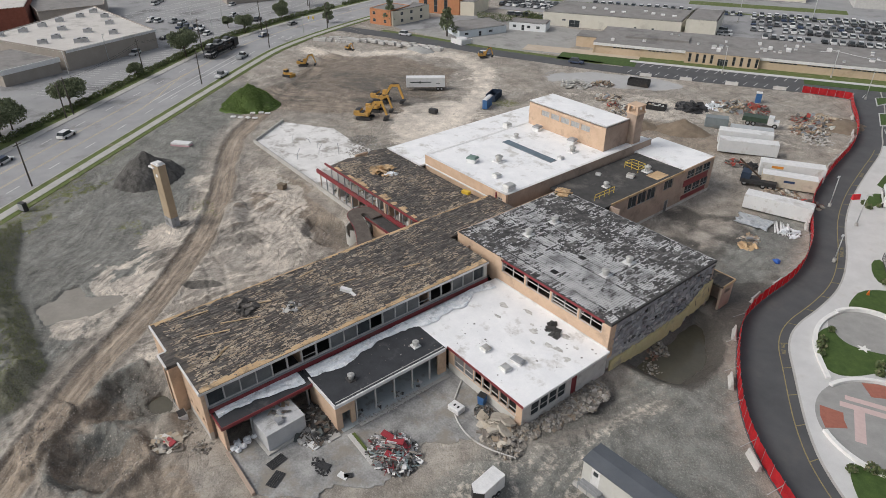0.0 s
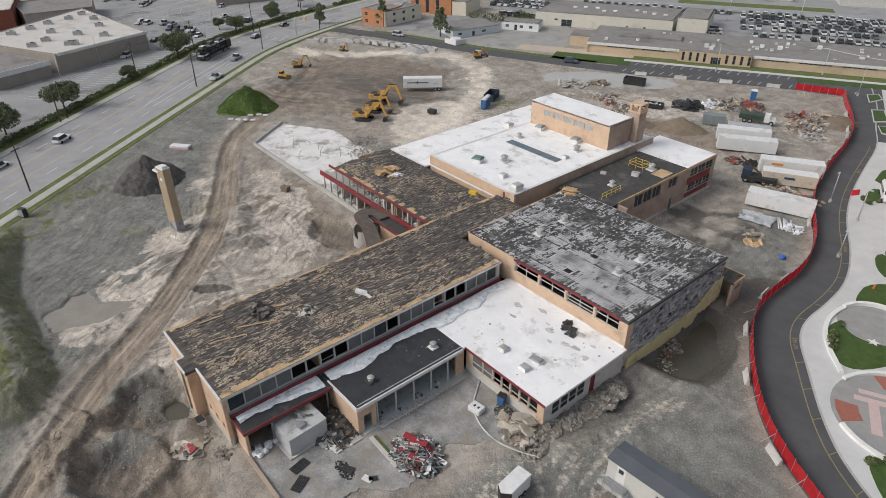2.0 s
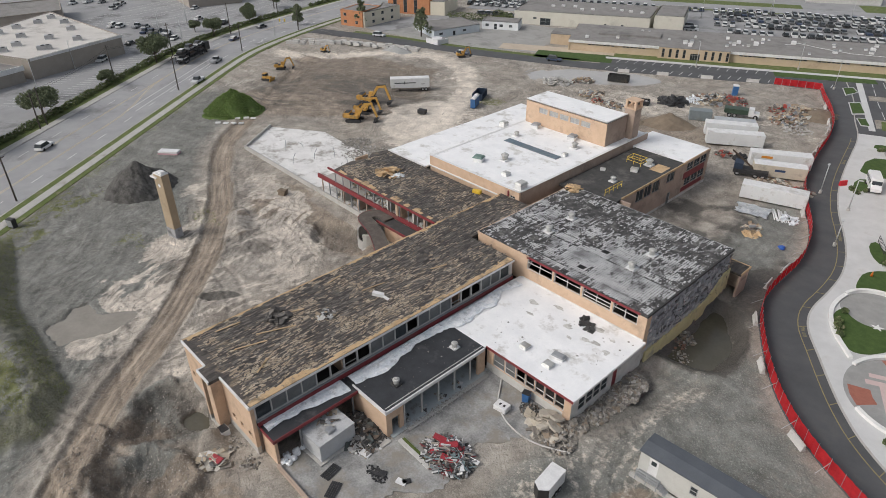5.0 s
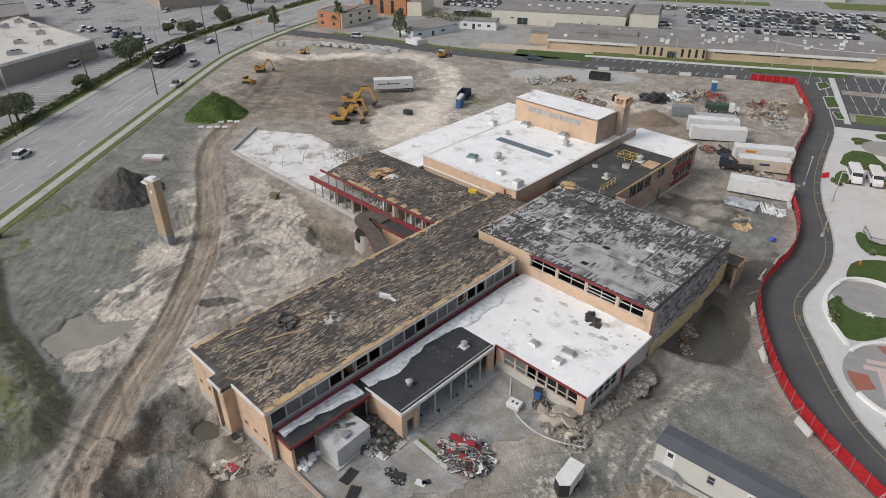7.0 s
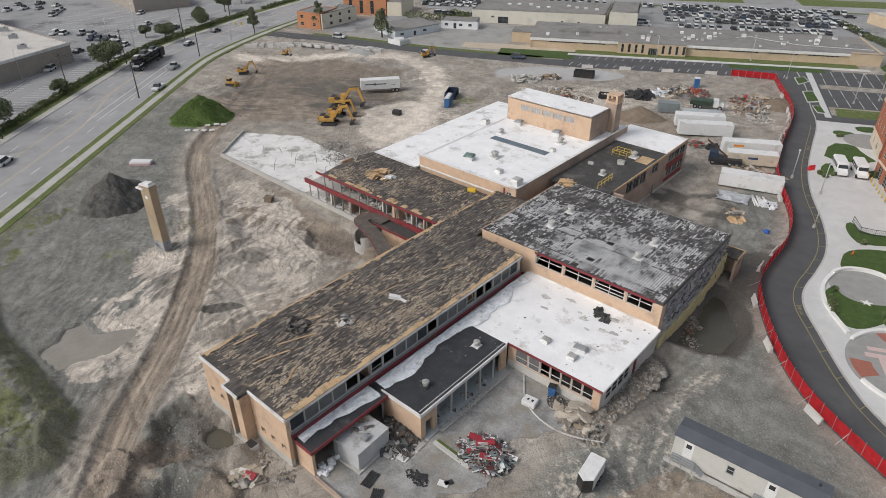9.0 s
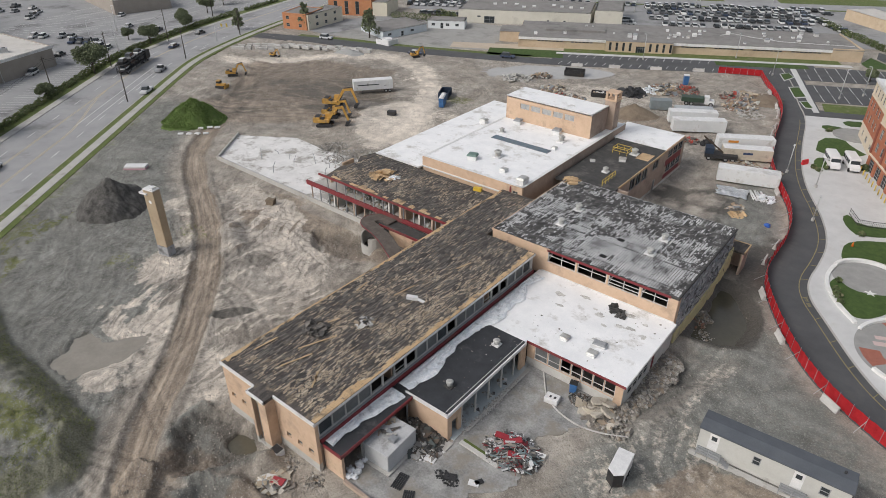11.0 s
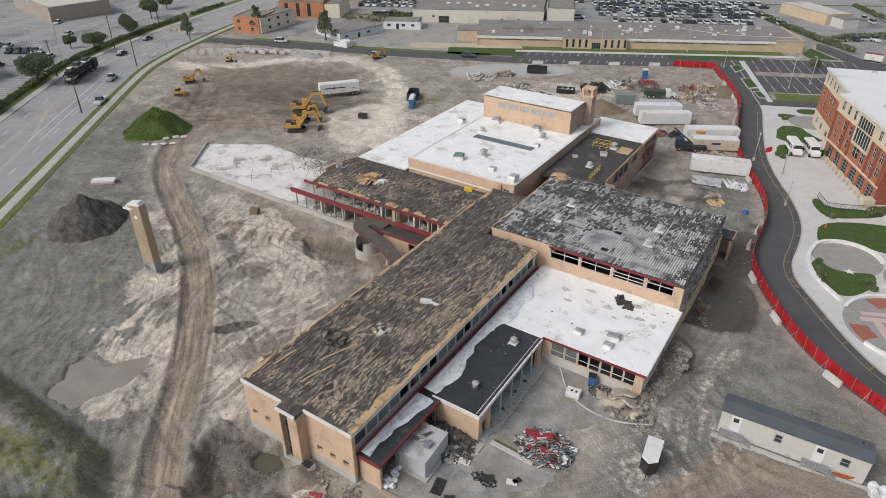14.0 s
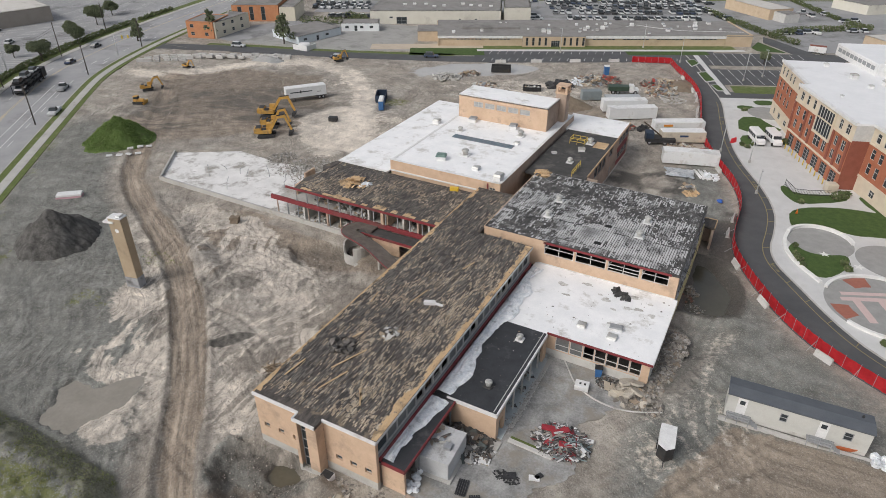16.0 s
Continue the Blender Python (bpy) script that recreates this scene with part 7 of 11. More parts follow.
part("sign_board", bm, surface("orange_sign", (0.6, 0.22, 0.03), (0.7, 0.3, 0.05), 2, 0.6, bump=0.0), c1, "orange sign without readable words")
CREAM = surface("cream_cabin_side", (0.48, 0.42, 0.33), (0.60, 0.54, 0.44), 0.6, 0.7, bump=0.03, dirt=(0.35, 0.31, 0.26), dirt_amount=0.3, dirt_scale=0.5)
c2 = box_trailer("site_cabin", "cream site cabin with a dark blue sign", 14.6, 61.9, 27, 9.2, 2.6, 2.4, 0.35, (), CREAM, 0, WHITE_TRIM)
bm = bmesh.new()
box(bm, -0.9, 0.9, -1.35, -1.31, 1.6, 2.05)
part("sign_board", bm, surface("navy_sign", (0.02, 0.04, 0.1), (0.03, 0.06, 0.14), 2, 0.5, bump=0.0), c2, "dark blue sign without readable words")
d1 = box_trailer("storage_trailer", "white storage trailer with a grey lower roof half", 18.0, 51.6, 17, 10.6, 2.6, 2.7, 0.2, (), WHITE_SIDE, 0, WHITE_TRIM, "white storage trailers")
bm = bmesh.new()
box(bm, -5.3, 5.3, 1.3, 2.9, 1.7, 1.95)
part("lean_to_roof", bm, GALV, d1, "grey sheet roof behind the trailer")
GREY_STEEL = surface("grey_container", (0.16, 0.19, 0.20), (0.24, 0.27, 0.28), 1.0, 0.6, bump=0.05, dirt=(0.14, 0.11, 0.08), dirt_amount=0.3)
box_trailer("steel_container", "short grey-blue steel container", -9.6, 79.3, 30, 4.8, 2.4, 2.4, 0.1, (), GREY_STEEL, 8)
box_trailer("flat_trailer", "pale low trailer with sheet panels", -2.4, 80.6, 30, 8.6, 2.3, 1.2, 0.6, (2.5, 3.4), surface("pale_sheet", (0.4, 0.42, 0.43), (0.52, 0.54, 0.55), 0.6, 0.5, metal=0.2, bump=0.02), 0)
BLACK_STEEL = surface("black_skip_steel", (0.02, 0.02, 0.022), (0.05, 0.05, 0.05), 1.2, 0.7, metal=0.2, bump=0.1, dirt=(0.1, 0.07, 0.05), dirt_amount=0.3)


def skip(x, y, rz, ln, w, h, material, label, fill=None):
    """An open-top roll-off container with ribs and a heap inside."""
    t = thing("roll_off_container", label, "container", (x, y, 0.02), rz, "open containers")
    bm = bmesh.new()
    panel(bm, (-ln / 2, -w / 2), (ln / 2, -w / 2), 0.15, h, 0.08)
    panel(bm, (ln / 2, -w / 2), (ln / 2, w / 2), 0.15, h, 0.08)
    panel(bm, (ln / 2, w / 2), (-ln / 2, w / 2), 0.15, h, 0.08)
    panel(bm, (-ln / 2, w / 2), (-ln / 2, -w / 2), 0.15, h, 0.08)
    box(bm, -ln / 2, ln / 2, -w / 2, w / 2, 0.0, 0.2)
    flip(bm)
    part("tub", bm, material, t)
    for k in range(7):
        xx = -ln / 2 + 0.3 + k * (ln - 0.6) / 6
        for s in (-1, 1):
            bm = bmesh.new()
            box(bm, xx - 0.06, xx + 0.06, s * (w / 2 + 0.05) - 0.05, s * (w / 2 + 0.05) + 0.05, 0.2, h)
            part("rib", bm, material, t)
    if fill:
        bm = bmesh.new()
        for _ in range(40):
            s = RS.uniform(0.3, 0.8)
            obox(bm, (RS.uniform(-ln / 2 + 0.5, ln / 2 - 0.5), RS.uniform(-w / 2 + 0.4, w / 2 - 0.4), h * RS.uniform(0.5, 0.8)), (s, s * 0.6, s * 0.3), turn(RS.gauss(0, 20), RS.gauss(0, 20), RS.uniform(0, 360)))
        tagged(part("load", bm, fill, t), kind="stuff")
    return t


skip(-37.8, 90.6, 22, 5.2, 2.4, 1.5, BLACK_STEEL, "black open-top steel container on bare soil")
skip(-24.3, 78.8, 22, 4.4, 2.2, 1.1, BLACK_STEEL, "dark open-top steel container half full of scrap", SCRAP)
BLUE_STEEL = surface("dark_blue_skip_steel", (0.02, 0.035, 0.06), (0.04, 0.06, 0.1), 1.2, 0.6, metal=0.2, bump=0.1)
skip(-53.2, 55.2, 118, 5.0, 2.3, 1.6, BLUE_STEEL, "dark blue open-top container on weedy ground")
t = thing("portable_toilets", "white-roofed blue portable toilet cabins in a row", "portable toilets", (-49.9, 50.2, 0.02), 118)
BLUE_PLASTIC = surface("blue_plastic", (0.03, 0.10, 0.25), (0.05, 0.15, 0.34), 2, 0.5, bump=0.0)
for k in range(3):
    bm = bmesh.new()
    box(bm, -1.9 + 1.25 * k, -0.75 + 1.25 * k, -0.55, 0.55, 0, 2.1)
    cab = part("cabin", bm, BLUE_PLASTIC, t)
    bm = bmesh.new()
    v = box(bm, -1.95 + 1.25 * k, -0.7 + 1.25 * k, -0.6, 0.6, 2.1, 2.35)
    for p in v[4:]:
        p.co.y *= 0.6
    part("roof", bm, WHITE_TRIM, cab)
t = thing("portable_toilet", "blue portable toilet cabin among the stored material", "portable toilet", (-12.0, 101.0, 0.02), 30)
bm = bmesh.new()
box(bm, -0.6, 0.6, -0.6, 0.6, 0, 2.2)
part("cabin", bm, BLUE_PLASTIC, t)
bm = bmesh.new()
box(bm, -0.65, 0.65, -0.65, 0.65, 2.2, 2.4)
part("roof", bm, WHITE_TRIM, t)

# office trailer
REDS_PLAIN = surface("orange_plastic", (0.42, 0.10, 0.03), (0.55, 0.16, 0.06), 2, 0.6, bump=0.0)
OFF_SIDE = surface("cream_grey_cladding", (0.46, 0.46, 0.43), (0.57, 0.57, 0.54), 0.6, 0.7, bump=0.03, dirt=(0.38, 0.37, 0.33), dirt_amount=0.25)
OFF_ROOF = surface("dark_grey_sheet_roof", (0.075, 0.085, 0.10), (0.115, 0.125, 0.14), 0.5, 0.7, bump=0.03)
off = thing("office_trailer", "long cream office trailer with a dark grey roof", "office trailer", (32.8, -12.95, 0.02), 2.8)
OL, OW = 12.8, 2.55
oa, ob2 = (0, 0), (OL, 0)
oh = [(0.95, 1.85, 0.75, 2.75), (4.9, 5.6, 1.35, 2.35), (8.3, 9.2, 0.75, 2.75), (10.5, 11.3, 1.35, 2.35)]
wall(off, oa, ob2, 0.45, 2.9, 0.1, OFF_SIDE, oh)
wall(off, (OL, 0), (OL, OW), 0.45, 2.9, 0.1, OFF_SIDE)
wall(off, (OL, OW), (0, OW), 0.45, 2.9, 0.1, OFF_SIDE)
wall(off, (0, OW), (0, 0), 0.45, 2.9, 0.1, OFF_SIDE, [(1.0, 1.8, 1.35, 2.35)])
bm = bmesh.new()
box(bm, 0.02, OL - 0.02, 0.02, OW - 0.02, 0.02, 0.45)
part("skirt", bm, PALE_WALL, off, "pale skirting under the trailer")
bm = bmesh.new()
v = box(bm, -0.12, OL + 0.12, -0.12, OW + 0.12, 2.9, 3.02)
top = [bm.verts.new((x, OW / 2, 3.2)) for x in (-0.12, OL + 0.12)]
bm.faces.new((v[4], v[5], top[1], top[0])), bm.faces.new((v[6], v[7], top[0], top[1])), bm.faces.new((v[5], v[6], top[1])), bm.faces.new((v[7], v[4], top[0]))
flip(bm)
part("roof", bm, OFF_ROOF, off, "shallow dark grey sheet roof")
for i, h in enumerate(oh):
    w = window(off, oa, ob2, h, 1, [0.5] if i % 2 else [0.45], FRAME_GREY if i % 2 else WHITE_TRIM, GLASS if i % 2 else WHITE_TRIM, depth=0.02, label="white door with a small light" if i % 2 == 0 else "barred window")
    if i % 2 == 0:
        bm = bmesh.new()
        box(bm, h[0] + 0.2, h[1] - 0.2, -0.008, 0.012, 1.95, 2.45)
        part("door_light", bm, GLASS, w)
for x0 in (0.2, 7.6):
    bm = bmesh.new()
    box(bm, x0, x0 + 2.2, -0.85, -0.02, 0.55, 0.68)
    lan = part("landing", bm, FRAME_GREY, off, "grey wooden landing")
    for k in range(3):
        bm = bmesh.new()
        box(bm, x0 + 2.2 + 0.28 * k, x0 + 2.5 + 0.28 * k, -0.82, -0.1, 0.42 - 0.18 * k, 0.5 - 0.18 * k)
        part("step", bm, FRAME_GREY, lan)
    bm = bmesh.new()
    for xx in (x0 + 0.05, x0 + 1.1, x0 + 2.15):
        bar(bm, (xx, -0.82, 0.02), (xx, -0.82, 1.4), 0.08)
    bar(bm, (x0, -0.82, 1.36), (x0 + 2.2, -0.82, 1.36), 0.08)
    bar(bm, (x0, -0.82, 1.0), (x0 + 2.2, -0.82, 1.0), 0.06)
    part("railing", bm, FRAME_GREY, lan)
bm = bmesh.new()
cyl(bm, (11.9, 1.9, 3.0), (11.9, 1.9, 3.35), 0.12, n=8)
part("roof_pipe", bm, STEEL_DARK, off)
for i in range(6):
    t = thing("white_sack", "full white bulk sack standing beside the office trailer", "sack", (46.4 + 0.75 * (i % 3) + RS.uniform(-0.1, 0.1), -13.2 + 0.9 * (i // 3), 0.02), RS.uniform(0, 90), "bulk sacks")
    bm = bmesh.new()
    box(bm, -0.38, 0.38, -0.38, 0.38, 0, 0.75)
    bmesh.ops.bevel(bm, geom=bm.edges[:], offset=0.16, segments=2, affect="EDGES")
    part("sack", bm, MEMBRANE, t)

# concrete kerb and stacked barrier boards before the trailer
bm = bmesh.new()
kl = resample(smooth_line([(32.4, -13.6), (36.0, -13.4), (40.8, -13.2), (44.4, -12.9), (47.4, -12.7)], 2), 20)
ribbon(bm, kl, offset(kl, 0.35), -0.3, 0.14)
setting("kerb_trailer", bm, BARRIER, "dusty concrete kerb before the office trailer", "kerb")
for i in range(5):
    t = thing("barrier_board", "orange plastic barrier board leaning before the trailer", "barrier board", (43.3 + 0.32 * i, -12.6 + 0.06 * i, 0.02), 12 + RS.uniform(-8, 8), "orange barrier boards")
    bm = bmesh.new()
    obox(bm, (0, 0, 0.3), (0.5, 0.06, 0.6), turn(18, 0, 0))
    part("board", bm, REDS_PLAIN, t)
# small cargo trailer
cg = thing("cargo_trailer", "small white enclosed cargo trailer with a black wedge front", "cargo trailer", (28.45, -20.75, 0.02), -84)
cg.scale = (0.77, 0.77, 0.85)
bm = bmesh.new()
prism(bm, [(-2.1, -0.95), (1.6, -0.95), (2.3, 0.0), (1.6, 0.95), (-2.1, 0.95)], 0.45, 2.3)
part("body", bm, WHITE_SIDE, cg)
bm = bmesh.new()
prism(bm, [(-2.12, -0.97), (1.62, -0.97), (2.33, 0.0), (1.62, 0.97), (-2.12, 0.97)], 2.3, 2.36)
part("roof", bm, WHITE_TRIM, cg)
bm = bmesh.new()
prism(bm, [(1.5, -0.975), (1.62, -0.98), (2.36, 0.0), (1.62, 0.98), (1.5, 0.975)], 0.5, 2.28)
part("front_panel", bm, BLACK_STEEL, cg, "black sheet on the wedge nose")
for wx in (-0.9, -0.1):
    for s in (-1, 1):
        wheel(cg, wx, s * 0.98, 0.34, 0.2)
bm = bmesh.new()
bar(bm, (2.2, 0, 0.45), (3.1, 0, 0.45), 0.1)
bar(bm, (3.0, 0, 0.0), (3.0, 0, 0.7), 0.07)
part("drawbar", bm, STEEL_DARK, cg)

# ---- brick tower standing alone ----
TOWER_BRICK = surface("faded_tan_brick", (0.33, 0.255, 0.17), (0.42, 0.335, 0.235), 0.7, 0.9, bump=0.1, fine=30, dirt=(0.27, 0.21, 0.15), dirt_amount=0.3, dirt_scale=0.3)
tw = thing("memorial_tower", "slender tan brick tower with a white cap, its foot bared", "tower", (-40.1, -25.5, -0.1), 12)
bm = bmesh.new()
v = box(bm, -0.95, 0.95, -0.6, 0.6, 1.6, 10.4)
part("shaft", bm, TOWER_BRICK, tw)
bm = bmesh.new()
box(bm, -1.0, 1.0, -0.65, 0.65, 0, 1.6)
part("foot", bm, GREY_BLOCK, tw, "bared grey block foot")
bm = bmesh.new()
box(bm, -0.98, 0.98, -0.63, 0.63, 10.4, 10.56)
box(bm, 0.15, 0.75, -0.4, 0.4, 10.56, 10.85)
box(bm, -1.65, -0.2, -0.78, 0.78, 9.75, 10.0)
part("cap", bm, WHITE_TRIM, tw, "white stone cap blocks")
bm = bmesh.new()
cyl(bm, (0.0, -0.64, 8.7), (0.0, -0.58, 8.7), 0.28, n=14)
part("dial", bm, WHITE_TRIM, tw, "round white dial")
bm = bmesh.new()
box(bm, -0.97, -0.95, -0.4, 0.4, 2.0, 10.0)
part("recess_panel", bm, GREY_BLOCK, tw)

# ---- heaps of soil ----
def soil_pile(name, label, x, y, rx, ry, h, material, seed, rz=0, n=56, sharp=1.0):
    t = thing(name, label, "soil heap", (x, y, -0.15), rz)
    bm = bmesh.new()
    gs = np.array([(-1.25 + 2.5 * i / n, -1.25 + 2.5 * j / n) for j in range(n + 1) for i in range(n + 1)])
    P = gs * (rx, ry)
    r = np.hypot(gs[:, 0], gs[:, 1]) + 0.30 * (fbm(P + 37.0, max(rx, ry) * 0.5, seed) - 0.5)
    z = h * np.clip(1 - r, 0, 1) ** sharp * (0.85 + 0.3 * fbm(P, 2.0, seed + 3)) + np.where(r < 1, (fbm(P, 1.1, seed + 7) - 0.5) * 0.5 + np.abs(fbm(P * (0.4, 1.0), 1.8, seed + 9) - 0.5) * 1.1 * np.clip(h / 4, 0.2, 1), 0)
    z = np.where(r < 1.04, z, -0.3)
    vs = [bm.verts.new((p[0], p[1], max(zz, -0.3))) for p, zz in zip(P, z)]
    for j in range(n):
        for i in range(n):
            k = j * (n + 1) + i
            bm.faces.new((vs[k], vs[k + 1], vs[k + n + 2], vs[k + n + 1])).smooth = True
    part("mound", bm, material, t)
    return t


SOIL_DARK = surface("dark_dug_soil", (0.042, 0.04, 0.037), (0.115, 0.11, 0.102), 0.9, 0.95, bump=0.8, fine=5, contrast=0.75)
SOIL_TAN = surface("brown_dug_soil", (0.14, 0.11, 0.08), (0.24, 0.19, 0.14), 0.6, 0.95, bump=0.6, fine=5)
GRASS_HEAP = surface("weedy_heap", (0.05, 0.085, 0.018), (0.115, 0.17, 0.042), 0.7, 0.95, bump=0.8, fine=6, dirt=(0.10, 0.08, 0.05), dirt_amount=0.12, dirt_scale=0.5)
soil_pile("soil_heap", "large heap of dark dug soil behind the brick tower", -60.4, -22.8, 6.0, 6.2, 4.8, SOIL_DARK, 501, 10, n=90, sharp=0.85)
gh_ob = soil_pile("grassy_heap", "tall soil heap overgrown with bright green weeds", -85.6, 8.2, 6.7, 5.6, 5.6, GRASS_HEAP, 511, 60, n=84, sharp=1.1)
soil_pile("soil_heap", "low heap of brown soil near the service wing", -12.5, 71.5, 6.0, 4.0, 2.4, SOIL_TAN, 521, 20)
GREEN_TUFT = palette("bright_weed_leaves", [(0.13, 0.21, 0.045), (0.18, 0.28, 0.07), (0.15, 0.24, 0.055), (0.22, 0.28, 0.10), (0.10, 0.14, 0.04)], 0.9, island=True, grime=0.05)
rw = random.Random(83)
mw = gh_ob.matrix_basis
cover = [mw @ (v.co + Vector((rw.uniform(-0.12, 0.12), rw.uniform(-0.1, 0.1), 0))) for v in gh_ob.children[0].data.vertices if v.co.z > 0.25 for _ in range(3) if noise.noise(v.co * 0.35) + rw.uniform(-0.3, 0.3) > -0.2]
tufts("weeds", "bright green weeds covering the soil heap", [tuple(p) for p in cover], 84, (0.05, 0.17), GREEN_TUFT)
soil_pile("soil_heap", "low heap of brown soil near the stage tower", -20.5, 67.5, 4.0, 3.0, 1.4, SOIL_TAN, 531, 20)
soil_pile("gravel_heap", "flat heap of grey gravel by the side road", -100, 68.5, 5.0, 3.0, 1.6, surface("grey_gravel", (0.26, 0.26, 0.25), (0.38, 0.38, 0.37), 3, 0.95, bump=0.6), 541, 10, 30)
for i in range(9):
    t = thing("stone_block", "pale cut stone block at the foot of the grassy heap", "stone block", (-83.0 + 1.25 * (i % 5) + 2.3 * (i // 5) + RS.uniform(-0.2, 0.2), 4.4 + 1.05 * (i % 5) - 2.4 * (i // 5) + RS.uniform(-0.3, 0.3), 0), 40 + RS.uniform(-20, 20), "pale stone blocks")
    bm = bmesh.new()
    box(bm, -0.55, 0.55, -0.36, 0.36, 0, 0.22)
    part("block", bm, WHITE_TRIM, t)
t = thing("sheet_stack", "low stack of white and pink insulation sheets", "sheet stack", (-71.6, -13.0, 0), 40)
for k, m in enumerate((surface("pink_board", (0.5, 0.3, 0.33), (0.6, 0.38, 0.42), 2, 0.8, bump=0.0), WHITE_TRIM)):
    bm = bmesh.new()
    box(bm, -2.0 + 0.1 * k, 2.0, -0.75, 0.7 + 0.1 * k, 0.02 + 0.35 * k, 0.35 + 0.35 * k)
    part("sheet", bm, m, t)

# rows of concrete blocks and pipes by the far corner
for i in range(46):
    if i < 18:
        x, y, r = -130 + (i % 6) * 1.9, 50.5 + (i // 6) * 2.6 + (i % 6) * 1.2, 35
    else:
        k = i - 18
        x, y, r = -122 + k * 0.95, 60.0 + k * 0.45 + (k % 3) * 1.2, 25
    t = thing("concrete_block", "pale precast concrete block stacked by the road corner", "concrete block", (x + RS.uniform(-0.3, 0.3), y + RS.uniform(-0.4, 0.4), -0.05), r + RS.uniform(-6, 6), "stacked concrete blocks")
    bm = bmesh.new()
    s = RS.uniform(0.8, 1.2)
    box(bm, -0.95 * s, 0.95 * s, -0.45, 0.45, 0, 0.8 * s)
    bmesh.ops.bevel(bm, geom=bm.edges[:], offset=0.05, segments=1, affect="EDGES")
    part("block", bm, BARRIER, t)

# ---- machines ----
YEL = surface("machine_yellow", (0.40, 0.225, 0.045), (0.58, 0.34, 0.085), 1.0, 0.5, bump=0.02, dirt=(0.22, 0.16, 0.09), dirt_amount=0.35, dirt_scale=0.8)


def excavator(x, y, rz, s=1.0, slew=0.0, reach=1.0, label="yellow tracked excavator with its boom bent down"):
    t = thing("excavator", label, "excavator", (x, y, 0.0), rz, "excavators")
    t.scale = (s, s, s)
    for sy in (-1, 1):
        bm = bmesh.new()
        pts = [(-2.1, 0.45), (-1.8, 0.08), (1.8, 0.08), (2.1, 0.45), (1.8, 0.85), (-1.8, 0.85)]
        a = [bm.verts.new((p[0], sy * 1.3 - 0.3, p[1])) for p in pts]
        b = [bm.verts.new((p[0], sy * 1.3 + 0.3, p[1])) for p in pts]
        bm.faces.new(a), bm.faces.new(b[::-1])
        for i in range(6):
            bm.faces.new((a[i], b[i], b[(i + 1) % 6], a[(i + 1) % 6]))
        flip(bm)
        part("track", bm, STEEL_DARK, t)
    bm = bmesh.new()
    cyl(bm, (0, 0, 0.5), (0, 0, 1.1), 0.9, n=16)
    part("turntable", bm, STEEL_DARK, t)
    bm = bmesh.new()
    box(bm, -2.4, 1.3, -1.3, 1.3, 1.1, 1.95)
    v = box(bm, -2.4, -1.0, -1.3, 1.3, 1.95, 2.5)
    bmesh.ops.bevel(bm, geom=bm.edges[:], offset=0.08, segments=1, affect="EDGES")
    part("house", bm, YEL, t)
    bm = bmesh.new()
    box(bm, -2.75, -2.42, -1.25, 1.25, 1.15, 2.3)
    bmesh.ops.bevel(bm, geom=bm.edges[:], offset=0.12, segments=2, affect="EDGES")
    part("counterweight", bm, YEL, t)
    bm = bmesh.new()
    box(bm, -2.3, -1.1, -1.1, 1.1, 2.5, 2.56)
    box(bm, -0.9, 0.0, -1.1, 0.2, 1.95, 2.2)
    part("engine_cover", bm, STEEL_DARK, t, "dark engine cover and steps")
    bm = bmesh.new()
    v = box(bm, 0.1, 1.5, 0.35, 1.25, 1.95, 3.0)
    cab = part("cab", bm, YEL, t)
    bm = bmesh.new()
    box(bm, 0.3, 1.53, 0.45, 1.28, 2.2, 2.85)
    part("cab_glass", bm, GLASS, cab)
    k = reach
    p0, p1, p2, p3 = (1.0, -0.2, 1.7), (3.0 * k, -0.2, 4.7), (5.2 * k, -0.2, 4.9), (6.3 * k, -0.2, 1.6)
    bm = bmesh.new()
    bar(bm, p0, p1, 0.5, 0.65)
    bar(bm, p1, p2, 0.45, 0.55)
    part("boom", bm, YEL, t)
    bm = bmesh.new()
    bar(bm, (p2[0] - 0.4, p2[1], p2[2] + 0.4), p3, 0.4, 0.5)
    part("stick", bm, YEL, t)
    bm = bmesh.new()
    bar(bm, (1.5, -0.2, 1.5), (2.6 * k, -0.2, 3.6), 0.22)
    bar(bm, (p1[0], -0.2, p1[2] + 0.4), (p2[0], -0.2, p2[2] + 0.5), 0.2)
    part("ram", bm, STEEL_DARK, t)
    bm = bmesh.new()
    prism(bm, [(-0.6, -0.75), (0.5, -0.75), (0.5, 0.75), (-0.6, 0.75)], 0, 1.0)
    for vv in bm.verts:
        if vv.co.z < 0.5:
            vv.co.x = vv.co.x * 0.6 - 0.5
        vv.co += Vector((p3[0], p3[1], 0.3))
    part("bucket", bm, STEEL_DARK, t)
    return t


excavator(-61.0, 24.0, 36, 0.86, reach=0.95)
excavator(-68.4, 33.4, 30, 0.90, reach=1.0)
excavator(-63.8, 28.6, 30, 0.78, reach=0.85)
excavator(-107.4, 33.6, 50, 0.62, reach=0.9)
excavator(-114.4, 52.4, 10, 0.42, reach=0.9, label="small yellow excavator among the concrete blocks")
excavator(-82.0, 77.6, 60, 0.55, reach=0.8, label="small dark excavator at the side road")
excavator(-34.5, 21.5, 70, 0.6, reach=0.8, label="orange excavator standing behind the auditorium")
t = thing("bulldozer", "yellow bulldozer with cab and blade", "bulldozer", (-101.0, 25.6, 0), 25)
t.scale = (0.75, 0.75, 0.75)
